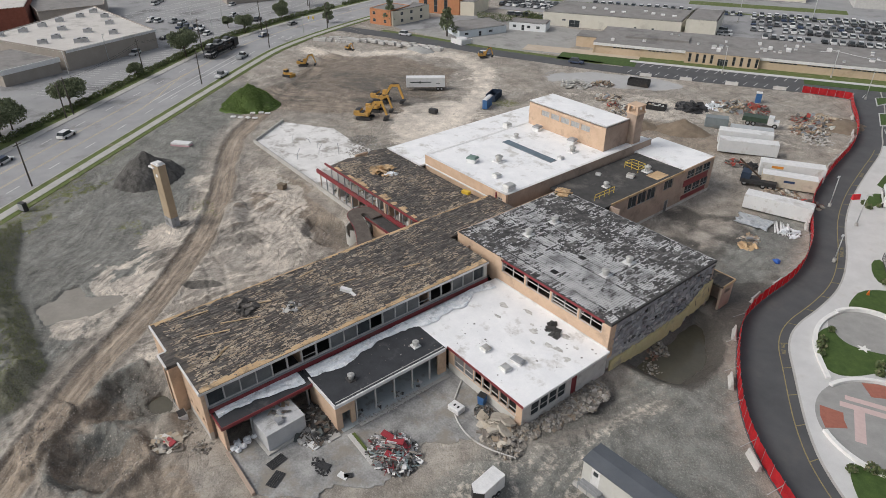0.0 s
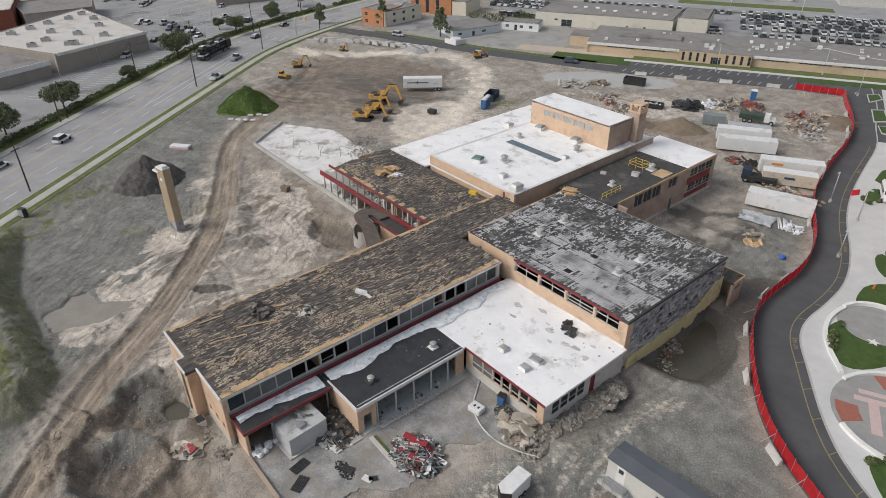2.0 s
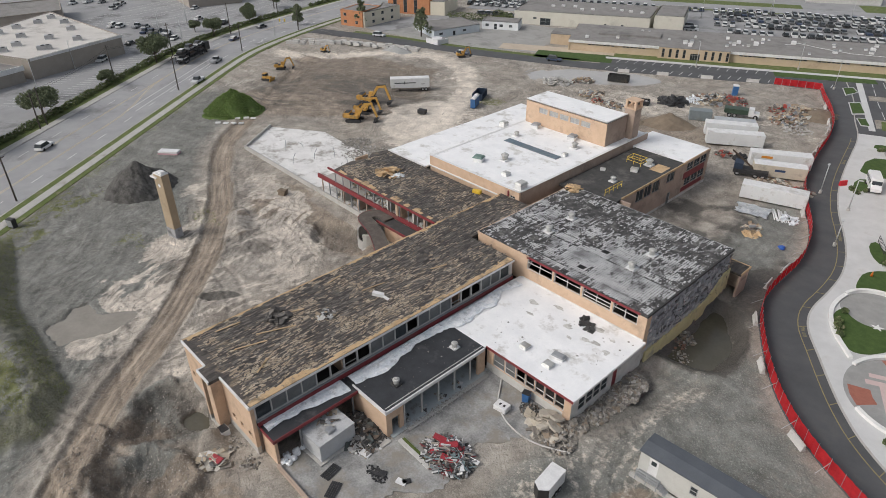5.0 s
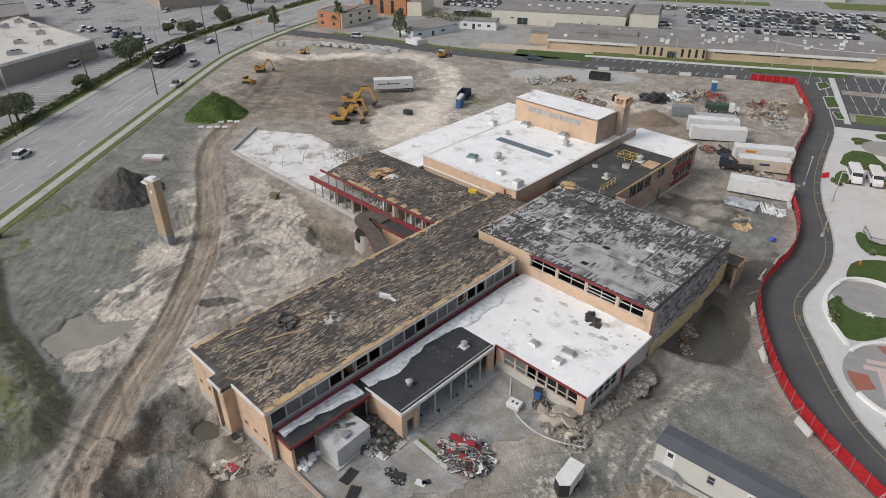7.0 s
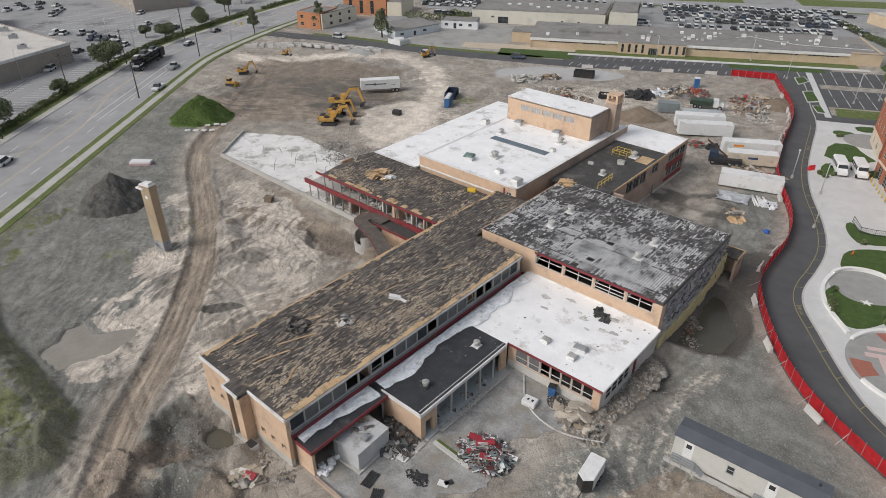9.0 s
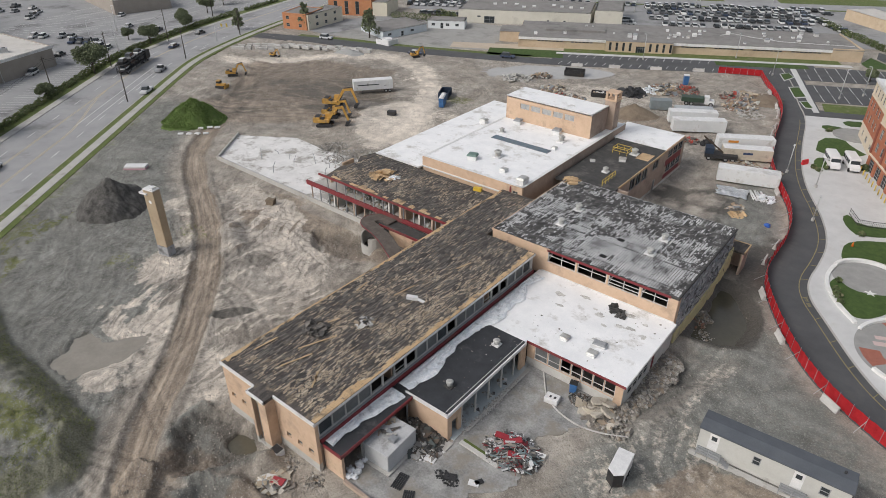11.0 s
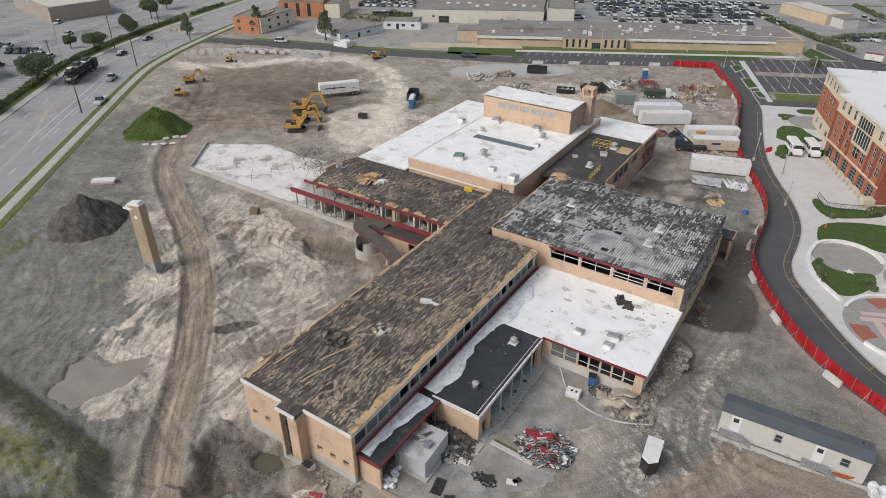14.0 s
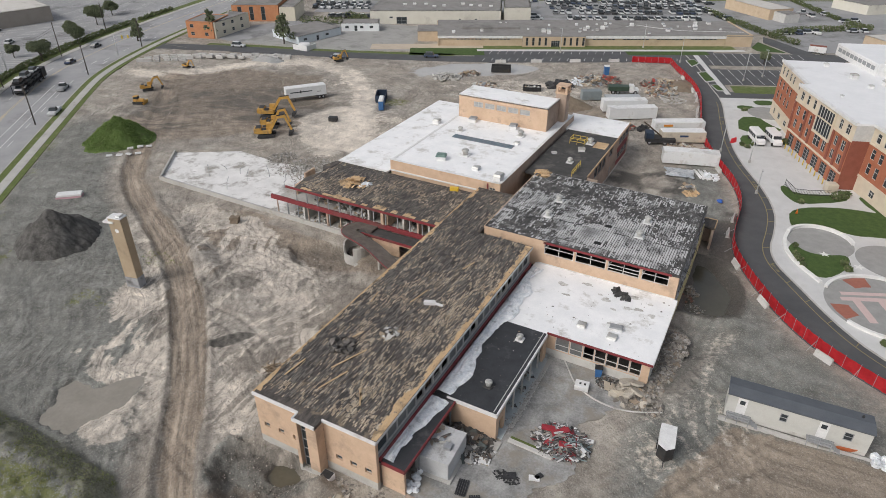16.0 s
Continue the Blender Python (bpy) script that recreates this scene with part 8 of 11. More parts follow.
for sy in (-1, 1):
    bm = bmesh.new()
    box(bm, -1.5, 1.5, sy * 0.95 - 0.25, sy * 0.95 + 0.25, 0, 0.8)
    part("track", bm, STEEL_DARK, t)
bm = bmesh.new()
box(bm, -0.3, 1.7, -0.6, 0.6, 0.8, 1.5)
box(bm, -1.4, -0.3, -0.8, 0.8, 0.8, 1.4)
part("body", bm, YEL, t)
bm = bmesh.new()
box(bm, -1.2, 0.0, -0.75, 0.75, 1.4, 2.5)
cab = part("cab", bm, YEL, t)
bm = bmesh.new()
box(bm, -1.1, 0.03, -0.77, 0.77, 1.6, 2.3)
part("cab_glass", bm, GLASS, cab)
bm = bmesh.new()
obox(bm, (2.1, 0, 0.6), (0.15, 3.0, 1.1), turn(0, 8, 0))
bar(bm, (0.6, 1.0, 0.5), (2.1, 1.0, 0.4), 0.15)
bar(bm, (0.6, -1.0, 0.5), (2.1, -1.0, 0.4), 0.15)
part("blade", bm, YEL, t)
t = thing("concrete_lump", "square grey lump of broken concrete on the cleared ground", "concrete lump", (-54.6, 38.0, 0), 20)
bm = bmesh.new()
box(bm, -0.9, 0.9, -0.6, 0.6, 0, 0.9)
part("lump", bm, STEEL_DARK, t)
t = thing("masonry_block", "broken brown block of masonry on the soil", "masonry block", (-40.9, -6.3, 0), 25)
bm = bmesh.new()
box(bm, -0.7, 0.7, -0.5, 0.5, -0.1, 0.95)
bmesh.ops.subdivide_edges(bm, edges=bm.edges[:], cuts=3, use_grid_fill=True)
for v in bm.verts:
    v.co += Vector((0.16, 0.16, 0.18)) * noise.noise(v.co * 1.9) + Vector((0.12 * v.co.z, 0, 0))
part("block", bm, SOIL_TAN, t)

# crane truck between the trailers
cr = thing("crane_truck", "dark crane truck with a raised lattice boom", "crane", (10.6, 58.8, 0.02), 20)
bm = bmesh.new()
box(bm, -2.6, 3.2, -1.1, 1.1, 0.6, 1.3)
part("chassis", bm, STEEL_DARK, cr)
bm = bmesh.new()
box(bm, -2.6, -1.1, -1.1, 1.1, 1.3, 2.4)
part("cab", bm, BLUE_STEEL, cr)
for wx in (-1.8, 1.2, 2.4):
    for s in (-1, 1):
        wheel(cr, wx, s * 0.95, 0.5)
bm = bmesh.new()
bar(bm, (0.8, 0, 1.3), (-3.4, -0.8, 4.6), 0.26)
part("boom", bm, surface("rusty_dark_boom", (0.05, 0.035, 0.025), (0.10, 0.07, 0.05), 1.5, 0.8, bump=0.1), cr)
gt = thing("green_truck", "dark green flatbed truck with a white cab", "truck", (-4.0, 87.2, 0.02), 22)
bm = bmesh.new()
box(bm, -3.6, 1.3, -1.1, 1.1, 0.9, 1.9)
part("bed", bm, surface("dark_green_paint", (0.03, 0.05, 0.035), (0.05, 0.08, 0.055), 1, 0.5, bump=0.0), gt)
bm = bmesh.new()
box(bm, 1.4, 2.5, -1.0, 1.0, 0.6, 2.2)
box(bm, 2.5, 3.6, -0.9, 0.9, 0.6, 1.4)
part("cab", bm, WHITE_SIDE, gt)
bm = bmesh.new()
box(bm, 2.0, 2.52, -0.92, 0.92, 1.5, 2.05)
part("windscreen", bm, GLASS, gt)
for wx in (-2.4, -1.3, 2.9):
    for s in (-1, 1):
        wheel(gt, wx, s * 0.95, 0.5)

# stored material north of the service wing
STORE = palette("stored_material", [(0.35, 0.30, 0.24), (0.55, 0.54, 0.5), (0.12, 0.11, 0.1), (0.24, 0.15, 0.11), (0.3, 0.22, 0.14), (0.22, 0.24, 0.26), (0.5, 0.42, 0.32)], 0.8, island=True)
REDS = palette("red_machine_parts", [(0.36, 0.04, 0.025), (0.14, 0.13, 0.12), (0.22, 0.05, 0.03), (0.2, 0.18, 0.16), (0.3, 0.27, 0.22), (0.08, 0.075, 0.07)], 0.5, island=True)
for name, label, x, y, r, h, n, m, sz in (
        ("material_heap", "dark plastic pipes and sheeting heaped on the ground", -19.3, 85.2, 3.2, 1.4, 70, STEEL_DARK, (0.4, 2.2)),
        ("material_heap", "white wrapped bundles stacked on the ground", -16.4, 89.6, 2.0, 1.6, 22, MEMBRANE, (0.7, 1.4)),
        ("material_heap", "mixed pallets and building material", -14.0, 92.6, 4.0, 1.6, 90, STORE, (0.5, 1.5)),
        ("material_heap", "brown crates and pallets", -13.2, 96.0, 3.2, 1.5, 60, STORE, (0.5, 1.4)),
        ("red_attachment", "red folded machine attachments lying in a row", -9.8, 95.6, 3.0, 1.2, 44, REDS, (0.6, 2.0)),
        ("red_attachment", "red folded machine boom", -7.8, 92.0, 2.2, 0.9, 26, REDS, (0.5, 1.8)),
        ("scrap_pile", "pile of red and grey steel scrap", 0.6, 97.6, 3.0, 1.3, 70, REDS, (0.4, 1.4)),
        ("scrap_pile", "wide pile of mixed building scrap and sheets", 3.2, 99.2, 4.6, 1.0, 130, STORE, (0.3, 1.5)),
        ("scrap_pile", "pile of mixed building scrap and bags", 4.4, 92.0, 3.8, 1.0, 100, STORE, (0.3, 1.2)),
        ("scrap_pile", "scattered pale rubble and pallets", 7.8, 88.0, 3.0, 0.6, 60, CONCRETE, (0.2, 0.9)),
        ("rubble_pile", "broken slabs and rust-brown scrap", -36.0, 76.5, 3.0, 0.9, 60, STORE, (0.4, 1.4)),
        ("rubble_pile", "broken pale slabs on churned soil", -48.0, 78.5, 3.6, 0.8, 60, CONCRETE, (0.4, 1.6)),
        ("rubble_pile", "rusty steel and broken timber", -44.0, 84.0, 2.6, 1.0, 50, STORE, (0.3, 1.3)),
        ("rubble_pile", "dark broken slabs and rusty steel", -28.5, 72.0, 3.4, 0.8, 60, STORE, (0.4, 1.4)),
        ("rubble_pile", "rust-brown scrap steel heaped on soil", -32.0, 73.5, 1.6, 0.8, 30, REDS, (0.3, 0.9)),
        ("material_heap", "red hoses and small plant beside the cabin", 20.2, 58.6, 1.8, 0.9, 40, REDS, (0.3, 1.0)),
        ("material_heap", "tools and timber stored between the trailers", 15.5, 58.0, 3.2, 0.7, 70, STORE, (0.3, 1.1)),
        ("material_heap", "grey bagged material beside the fence", 22.6, 47.0, 1.4, 0.9, 24, MEMBRANE, (0.5, 0.9)),
        ("pallet_heap", "splintered timber pallets dumped on the soil", 19.6, 40.2, 1.3, 0.6, 26, STORE, (0.5, 1.4)),
        ("pallet_heap", "splintered timber pallets dumped on the soil", 20.6, 38.2, 1.1, 0.5, 18, DECK, (0.5, 1.3)),
        ("small_plant", "orange and dark small plant behind the trailer", 3.2, 64.6, 1.4, 1.0, 24, REDS, (0.4, 1.0)),
        ("small_plant", "dark green tank and pump behind the trailer", 6.2, 65.4, 1.2, 1.1, 14, BLACK_STEEL, (0.7, 1.1))):
    heap(name, label, "heap", (x, y, 0.02), r, h, int(n * 2.2), m, RS, (sz[0] * 0.5, sz[1] * 0.85), 0.22)
soil_pile("rubble_ring", "flat ring of earth and slabs round a dug pit", 7.4, 100.5, 4.5, 6.0, 1.2, SOIL_TAN, 561, 20, 40)
t = thing("tarpaulin", "crumpled translucent plastic tarpaulin spread on the soil", "tarpaulin", (17.4, 45.9, 0.05), 12)
bm = bmesh.new()
n = 26
gs = np.array([(-1 + 2 * i / n, -1 + 2 * j / n) for j in range(n + 1) for i in range(n + 1)])
P = gs * (2.6, 1.9) + 0.35 * np.c_[vnoise(gs * 5, 1.5, 91) - 0.5, vnoise(gs * 5, 1.5, 92) - 0.5] * 2
vs = [bm.verts.new((p[0], p[1], 0.05 + 0.35 * h)) for p, h in zip(P, fbm(gs * 4 + 20, 1.6, 93))]
for j in range(n):
    for i in range(n):
        k = j * (n + 1) + i
        bm.faces.new((vs[k], vs[k + 1], vs[k + n + 2], vs[k + n + 1])).smooth = True
bmesh.ops.solidify(bm, geom=bm.faces[:], thickness=0.02)
part("sheet", bm, MEMBRANE, t)
for i in range(9):
    t = thing("white_pipe", "long white plastic pipe lying on the soil", "pipe", (20.2 + 0.24 * i, 47.0 + RS.uniform(-0.3, 0.3) + 0.05 * i, 0.12), -62 + RS.uniform(-4, 4), "white pipes")
    bm = bmesh.new()
    cyl(bm, (-1.9, 0, 0), (1.9, 0, 0), 0.11, n=8)
    part("pipe", bm, WHITE_TRIM, t)
t = thing("tarpaulin", "crumpled bright blue tarpaulin lying on the soil", "tarpaulin", (25.5, 37.3, 0.0), 0)
bm = bmesh.new()
bmesh.ops.create_icosphere(bm, subdivisions=2, radius=0.55)
for v in bm.verts:
    v.co = Vector((v.co.x * 1.2, v.co.y, v.co.z * 0.6)) * (0.8 + 0.5 * noise.noise(v.co * 2.5)) + Vector((0, 0, 0.28))
part("sheet", bm, surface("blue_tarpaulin", (0.02, 0.08, 0.35), (0.04, 0.14, 0.5), 3, 0.6, bump=0.1), t)
heap("pit_rubble", "pale rubble in the flooded pit", "rubble", (26.9, 6.2, -1.45), 1.9, 0.4, 300, RUBBLE, RS, (0.08, 0.36), 0.6)
heap("pit_rubble", "broken masonry hanging below the torn gymnasium wall", "rubble", (25.6, 9.5, -1.5), 1.5, 1.6, 320, RUBBLE, RS, (0.08, 0.4), 0.6)
heap("pit_rubble", "red and brown broken masonry below the torn wall", "rubble", (25.5, 7.8, -1.3), 1.1, 1.4, 70, palette("brick_rubble", [(0.25, 0.12, 0.08), (0.3, 0.25, 0.2), (0.15, 0.1, 0.08)], 0.9, island=True), RS, (0.08, 0.3), 0.6)
for x, y, r, n in ((25.9, -9.8, 1.2, 90), (26.0, -7.4, 1.4, 110), (26.1, -5.0, 1.6, 130), (26.0, -2.8, 1.5, 110), (25.2, -12.4, 1.3, 90), (24.0, -14.2, 1.1, 60)):
    heap("wall_rubble", "grey masonry rubble heaped against the low wing", "rubble", (x, y, -0.05), r, 0.7, n * 5, RUBBLE, RS, (0.08, 0.5), 0.5)

# ---- courtyard ----
COURT = surface("stained_yard_concrete", (0.19, 0.19, 0.185), (0.37, 0.365, 0.355), 0.45, 0.9, bump=0.12, fine=5, dirt=(0.25, 0.225, 0.19), dirt_amount=0.55, dirt_scale=0.3, contrast=0.8)
bm = bmesh.new()
rim = resample([Vector(p) for p in ((22.5, -12.7), (24.0, -15.5), (22.4, -18.0), (20.6, -21.8), (21.2, -26.8), (19.2, -31.5), (17.8, -34.6), (15.2, -37.0))], 90)
rim = [p + Vector((1.0, 0.25)) * 1.5 * noise.noise(Vector((p.x * 0.5, p.y * 0.5, 7))) + Vector((0.5, 0.1)) * noise.noise(Vector((p.x * 2.2, p.y * 2.2, 3))) for p in rim]
prism(bm, [(8.9, -27.3), (13.95, -27.3), (13.95, -12.7)] + [tuple(p) for p in rim] + [(9.0, -37.2)], -0.4, 0.05)
setting("yard", bm, COURT, "stained grey concrete yard", "yard")
gen = thing("plant_box", "square grey concrete plant room with a white flat top", "plant room", (9.85, -31.9, 0.05), 3)
bm = bmesh.new()
box(bm, -1.7, 1.7, -2.1, 2.1, 0.15, 2.2)
bmesh.ops.bevel(bm, geom=bm.edges[:], offset=0.04, segments=1, affect="EDGES")
part("body", bm, surface("grey_painted_concrete", (0.40, 0.41, 0.42), (0.52, 0.53, 0.54), 0.7, 0.8, bump=0.05, dirt=(0.22, 0.22, 0.22), dirt_amount=0.3), gen)
bm = bmesh.new()
box(bm, -1.72, 1.72, -2.12, 2.12, 2.2, 2.26)
part("top", bm, surface("dull_white_coating", (0.38, 0.385, 0.39), (0.56, 0.565, 0.57), 0.9, 0.8, bump=0.06, dirt=(0.26, 0.255, 0.245), dirt_amount=0.45, dirt_scale=0.6), gen, "dull white coated top")
bm = bmesh.new()
box(bm, -2.0, 2.0, -2.4, 2.4, 0, 0.16)
part("plinth", bm, CONCRETE, gen)
bm = bmesh.new()
box(bm, 0.5, 1.2, -0.6, 0.1, 2.26, 2.6)
part("vent_box", bm, GALV, gen)
heap("box_litter", "bent bars and boards lying on the plant room", "litter", (9.2, -31.4, 2.33), 1.1, 0.1, 14, STORE, RS, (0.3, 1.0), 0.08)
# pallets of black slats
for x, y, rz in ((13.1, -33.9, 12), (14.9, -34.9, 30)):
    t = thing("slatted_bench", "black slatted bench top lying on the yard", "bench top", (x, y, 0.06), rz, "black slatted tops")
    for k in range(5):
        bm = bmesh.new()
        box(bm, -0.5 + 0.21 * k, -0.34 + 0.21 * k, -0.9, 0.9, 0.06, 0.11)
        part("slat", bm, STEEL_DARK, t)
    for yy in (-0.7, 0.7):
        bm = bmesh.new()
        box(bm, -0.5, 0.5, yy - 0.05, yy + 0.05, 0, 0.06)
        part("cross_bar", bm, STEEL_DARK, t)
DARK_SCRAP = palette("dark_scrap", [(0.04, 0.04, 0.04), (0.09, 0.09, 0.09), (0.22, 0.21, 0.2), (0.06, 0.075, 0.075), (0.42, 0.41, 0.39), (0.035, 0.032, 0.03), (0.13, 0.10, 0.08), (0.07, 0.065, 0.06)], 0.8, island=True)
# the great pile of lockers and metal
pile = heap("scrap_pile", "wide pile of torn white and grey metal strips", "scrap pile", (19.3, -24.6, 0.05), 2.7, 1.0, 260, DARK_SCRAP, RS, (0.1, 0.6), 0.2, squash=0.8)
STRIPS = palette("metal_strips", [(0.6, 0.6, 0.6), (0.24, 0.25, 0.26), (0.12, 0.12, 0.12), (0.05, 0.05, 0.05), (0.33, 0.30, 0.26), (0.2, 0.27, 0.28), (0.09, 0.085, 0.08), (0.2, 0.03, 0.035)], 0.5, island=True)
bm = bmesh.new()
for i in range(300):
    a, q = RS.uniform(0, 360), 2.7 * math.sqrt(RS.random())
    lay = RS.choice((35, 40, 60, 130, 150)) + RS.gauss(0, 22)
    c = (q * math.cos(radians(a)), 0.8 * q * math.sin(radians(a)), max(0.05, 1.25 * (1 - q / 3.0)) + RS.uniform(0, 0.12))
    obox(bm, c, (RS.uniform(0.3, 1.6), RS.uniform(0.04, 0.22), 0.04), turn(RS.gauss(0, 8), RS.gauss(0, 7), lay))
tagged(part("metal_strip", bm, STRIPS, pile), kind="stuff")
LOCKER = surface("dark_red_locker", (0.25, 0.02, 0.03), (0.36, 0.04, 0.05), 1.5, 0.5, bump=0.02)
for i, (x, y, z, l, rz, ry) in enumerate(((-1.4, 0.5, 0.9, 1.7, 20, 8), (-0.3, 0.4, 1.1, 1.8, 40, -6), (0.7, -0.6, 0.75, 1.5, 25, 10), (0.2, 1.0, 0.8, 1.2, -20, 5), (-0.8, -0.7, 0.7, 1.3, 60, -8))):
    bm = bmesh.new()
    obox(bm, (x, y, z), (l, 0.6, 0.14), turn(RS.gauss(0, 8), ry, rz))
    part("locker_panel", bm, LOCKER, pile, "dark red locker panel")
for x, y, l, w, rz in ((1.9, 1.2, 1.9, 0.4, 10), (1.6, 0.1, 2.2, 0.45, -35), (2.0, -0.4, 1.4, 0.5, -40), (-0.6, 1.5, 1.0, 0.4, 50), (-2.0, -0.3, 0.8, 0.5, 20)):
    bm = bmesh.new()
    obox(bm, (x, y, max(0.25, 1.2 - 0.42 * math.hypot(x, y))), (l, w, 0.1), turn(RS.gauss(0, 8), RS.gauss(0, 8), rz))
    part("white_panel", bm, WHITE_TRIM, pile, "white bent metal panel")
for i in range(7):
    bm = bmesh.new()
    a = RS.uniform(0, 360)
    obox(bm, (2.6 * math.cos(radians(a)), 2.2 * math.sin(radians(a)), 0.2), (RS.uniform(0.3, 0.6), 0.3, 0.06), turn(RS.gauss(0, 10), RS.gauss(0, 10), a))
    part("white_sheet", bm, WHITE_TRIM, pile)
# dumped boxes and timber by the low wing's corner
CARD = palette("cardboard", [(0.40, 0.31, 0.22), (0.50, 0.44, 0.35), (0.34, 0.27, 0.20), (0.46, 0.42, 0.36)], 0.9)
for i, (x, y, z, sx, sy, sz, rz) in enumerate(((21.3, -14.9, 0.4, 1.3, 1.0, 0.7, 20), (22.6, -15.4, 0.45, 1.7, 1.2, 0.8, -15), (23.6, -15.0, 0.5, 1.6, 1.3, 0.9, 35), (23.0, -14.2, 1.0, 1.4, 1.0, 0.5, 10), (24.0, -14.0, 0.5, 1.5, 0.9, 0.9, -30), (24.3, -15.8, 0.3, 1.0, 0.9, 0.5, 50))):
    t = thing("cardboard_box", "crushed brown cardboard box dumped on the yard", "cardboard box", (x, y, 0.05), rz, "dumped boxes")
    sx, sy, z = sx * 0.7, sy * 0.7, z * 0.6
    bm = bmesh.new()
    v = box(bm, -sx / 2, sx / 2, -sy / 2, sy / 2, 0.0, z + sz * 0.3)
    for p in v[4:]:
        p.co += Vector((RS.gauss(0, 0.12), RS.gauss(0, 0.12), RS.gauss(0, 0.14)))
    box_ob = part("carton", bm, CARD, t)
    bm = bmesh.new()
    obox(bm, (sx * 0.5, 0, z + sz * 0.3), (sx * 0.5, sy * 0.9, 0.03), turn(0, 30, 0))
    part("flap", bm, CARD, t)
SLAB = surface("broken_tan_slab", (0.36, 0.32, 0.265), (0.52, 0.48, 0.41), 1.2, 0.9, bump=0.3, fine=9, dirt=(0.25, 0.22, 0.18), dirt_amount=0.3, dirt_scale=0.8, spread=0.18)
for k, (x, y, z, r, rx, ry, rz) in enumerate(((22.9, -14.0, 0.95, 1.1, -16, 12, 60), (23.9, -13.9, 1.05, 1.2, 14, 22, 140), (23.2, -15.2, 0.55, 1.1, -18, 8, 100), (24.5, -14.7, 0.6, 1.0, 8, -26, 200), (22.2, -15.7, 0.35, 0.7, 20, 10, 320), (25.2, -15.9, 0.3, 0.6, -12, 18, 260))):
    t = thing("broken_slab", "broken tan floor slab tipped on the rubble by the wall", "broken slab", (x, y, 0.05), rz, "tipped slabs")
    bm = bmesh.new()
    prism(bm, [(r * q * math.cos(a), r * 0.75 * q * math.sin(a)) for a, q in ((2 * math.pi * i / 7, RS.uniform(0.65, 1.1)) for i in range(7))], -0.12, 0.12)
    mt = Matrix.Translation((0, 0, z)) @ turn(rx, ry, 0).to_4x4()
    for v in bm.verts:
        v.co = mt @ v.co
    part("slab", bm, SLAB, t)
heap("rubbish_heap", "dark mixed rubbish and boards by the wall", "rubbish", (21.2, -14.2, 0.05), 1.5, 0.45, 300, DARK_SCRAP, RS, (0.07, 0.4), 0.25, squash=0.7)
heap("rubble_heap", "broken pale slabs and stone dumped by the wall", "rubble", (23.4, -14.9, 0.05), 1.7, 0.8, 110, palette("pale_slab_rubble", [(0.46, 0.42, 0.36), (0.36, 0.33, 0.28), (0.28, 0.25, 0.21), (0.52, 0.48, 0.42), (0.2, 0.18, 0.16)], 0.95, island=True, grime=0.3), RS, (0.2, 0.9), 0.25)
heap("rubble_heap", "broken stone and timber by the corner pier", "rubble", (25.4, -15.2, 0.0), 1.7, 0.6, 300, RUBBLE, RS, (0.08, 0.45), 0.5)
heap("junk_heap", "dark broken furniture and pipes beside the plant room", "junk", (11.6, -28.8, 0.05), 2.0, 0.9, 330, DARK_SCRAP, RS, (0.1, 1.0), 0.12)
heap("junk_heap", "dark broken fittings under the canopy", "junk", (10.0, -28.6, 0.05), 1.7, 1.1, 300, DARK_SCRAP, RS, (0.1, 0.7), 0.25)
heap("junk_heap", "scattered broken fittings on the stained yard", "junk", (12.9, -29.6, 0.05), 1.5, 0.25, 70, SCRAP, RS, (0.08, 0.6), 0.12)
for x, y, s in ((8.7, -35.9, 0.5), (9.3, -35.6, 0.42), (9.0, -36.4, 0.45), (9.6, -36.2, 0.35), (8.9, -35.0, 0.5), (8.8, -34.2, 0.36)):
    t = thing("rubbish_bag", "white plastic sheeting bundle in the yard", "bundle", (x, y, 0.05), RS.uniform(0, 360), "white bundles")
    bm = bmesh.new()
    bmesh.ops.create_icosphere(bm, subdivisions=2, radius=s)
    for v in bm.verts:
        v.co = Vector((v.co.x * 1.1, v.co.y, v.co.z * 0.7)) * (0.8 + 0.6 * noise.noise(v.co * 3 + Vector((x, y, 0)))) + Vector((0, 0, s * 0.45))
    part("sheeting", bm, MEMBRANE, t)
t = thing("blue_bin", "blue wheeled bin with a dark lid by the wall", "bin", (19.7, -13.5, 0.05), 15)
bm = bmesh.new()
v = box(bm, -0.4, 0.4, -0.35, 0.35, 0.05, 1.2)
for p in v[:4]:
    p.co.x *= 0.8
part("body", bm, BLUE_PLASTIC, t)
bm = bmesh.new()
box(bm, -0.43, 0.43, -0.38, 0.38, 1.2, 1.27)
part("lid", bm, STEEL_DARK, t)
t = thing("white_cabinet", "small white cabinet tipped over on the yard", "cabinet", (18.7, -16.2, 0.05), 8)
bm = bmesh.new()
box(bm, -0.75, 0.75, -0.55, 0.55, 0, 0.65)
bmesh.ops.bevel(bm, geom=bm.edges[:], offset=0.04, segments=1, affect="EDGES")
part("body", bm, WHITE_TRIM, t)
bm = bmesh.new()
for dx in (-0.3, 0.2):
    box(bm, dx, dx + 0.22, -0.2, 0.1, 0.65, 0.67)
part("burner", bm, STEEL_DARK, t)
t = thing("utility_cabinet", "dark metal cabinet standing askew beside the pavement", "utility cabinet", (-60.2, -43.0, 0.0), 30)
bm = bmesh.new()
box(bm, -0.6, 0.6, -0.4, 0.4, -0.1, 1.5)
bmesh.ops.bevel(bm, geom=bm.edges[:], offset=0.04, segments=1, affect="EDGES")
part("body", bm, STEEL_DARK, t)
bm = bmesh.new()
box(bm, -0.5, 0.5, -0.43, -0.41, 0.2, 1.35)
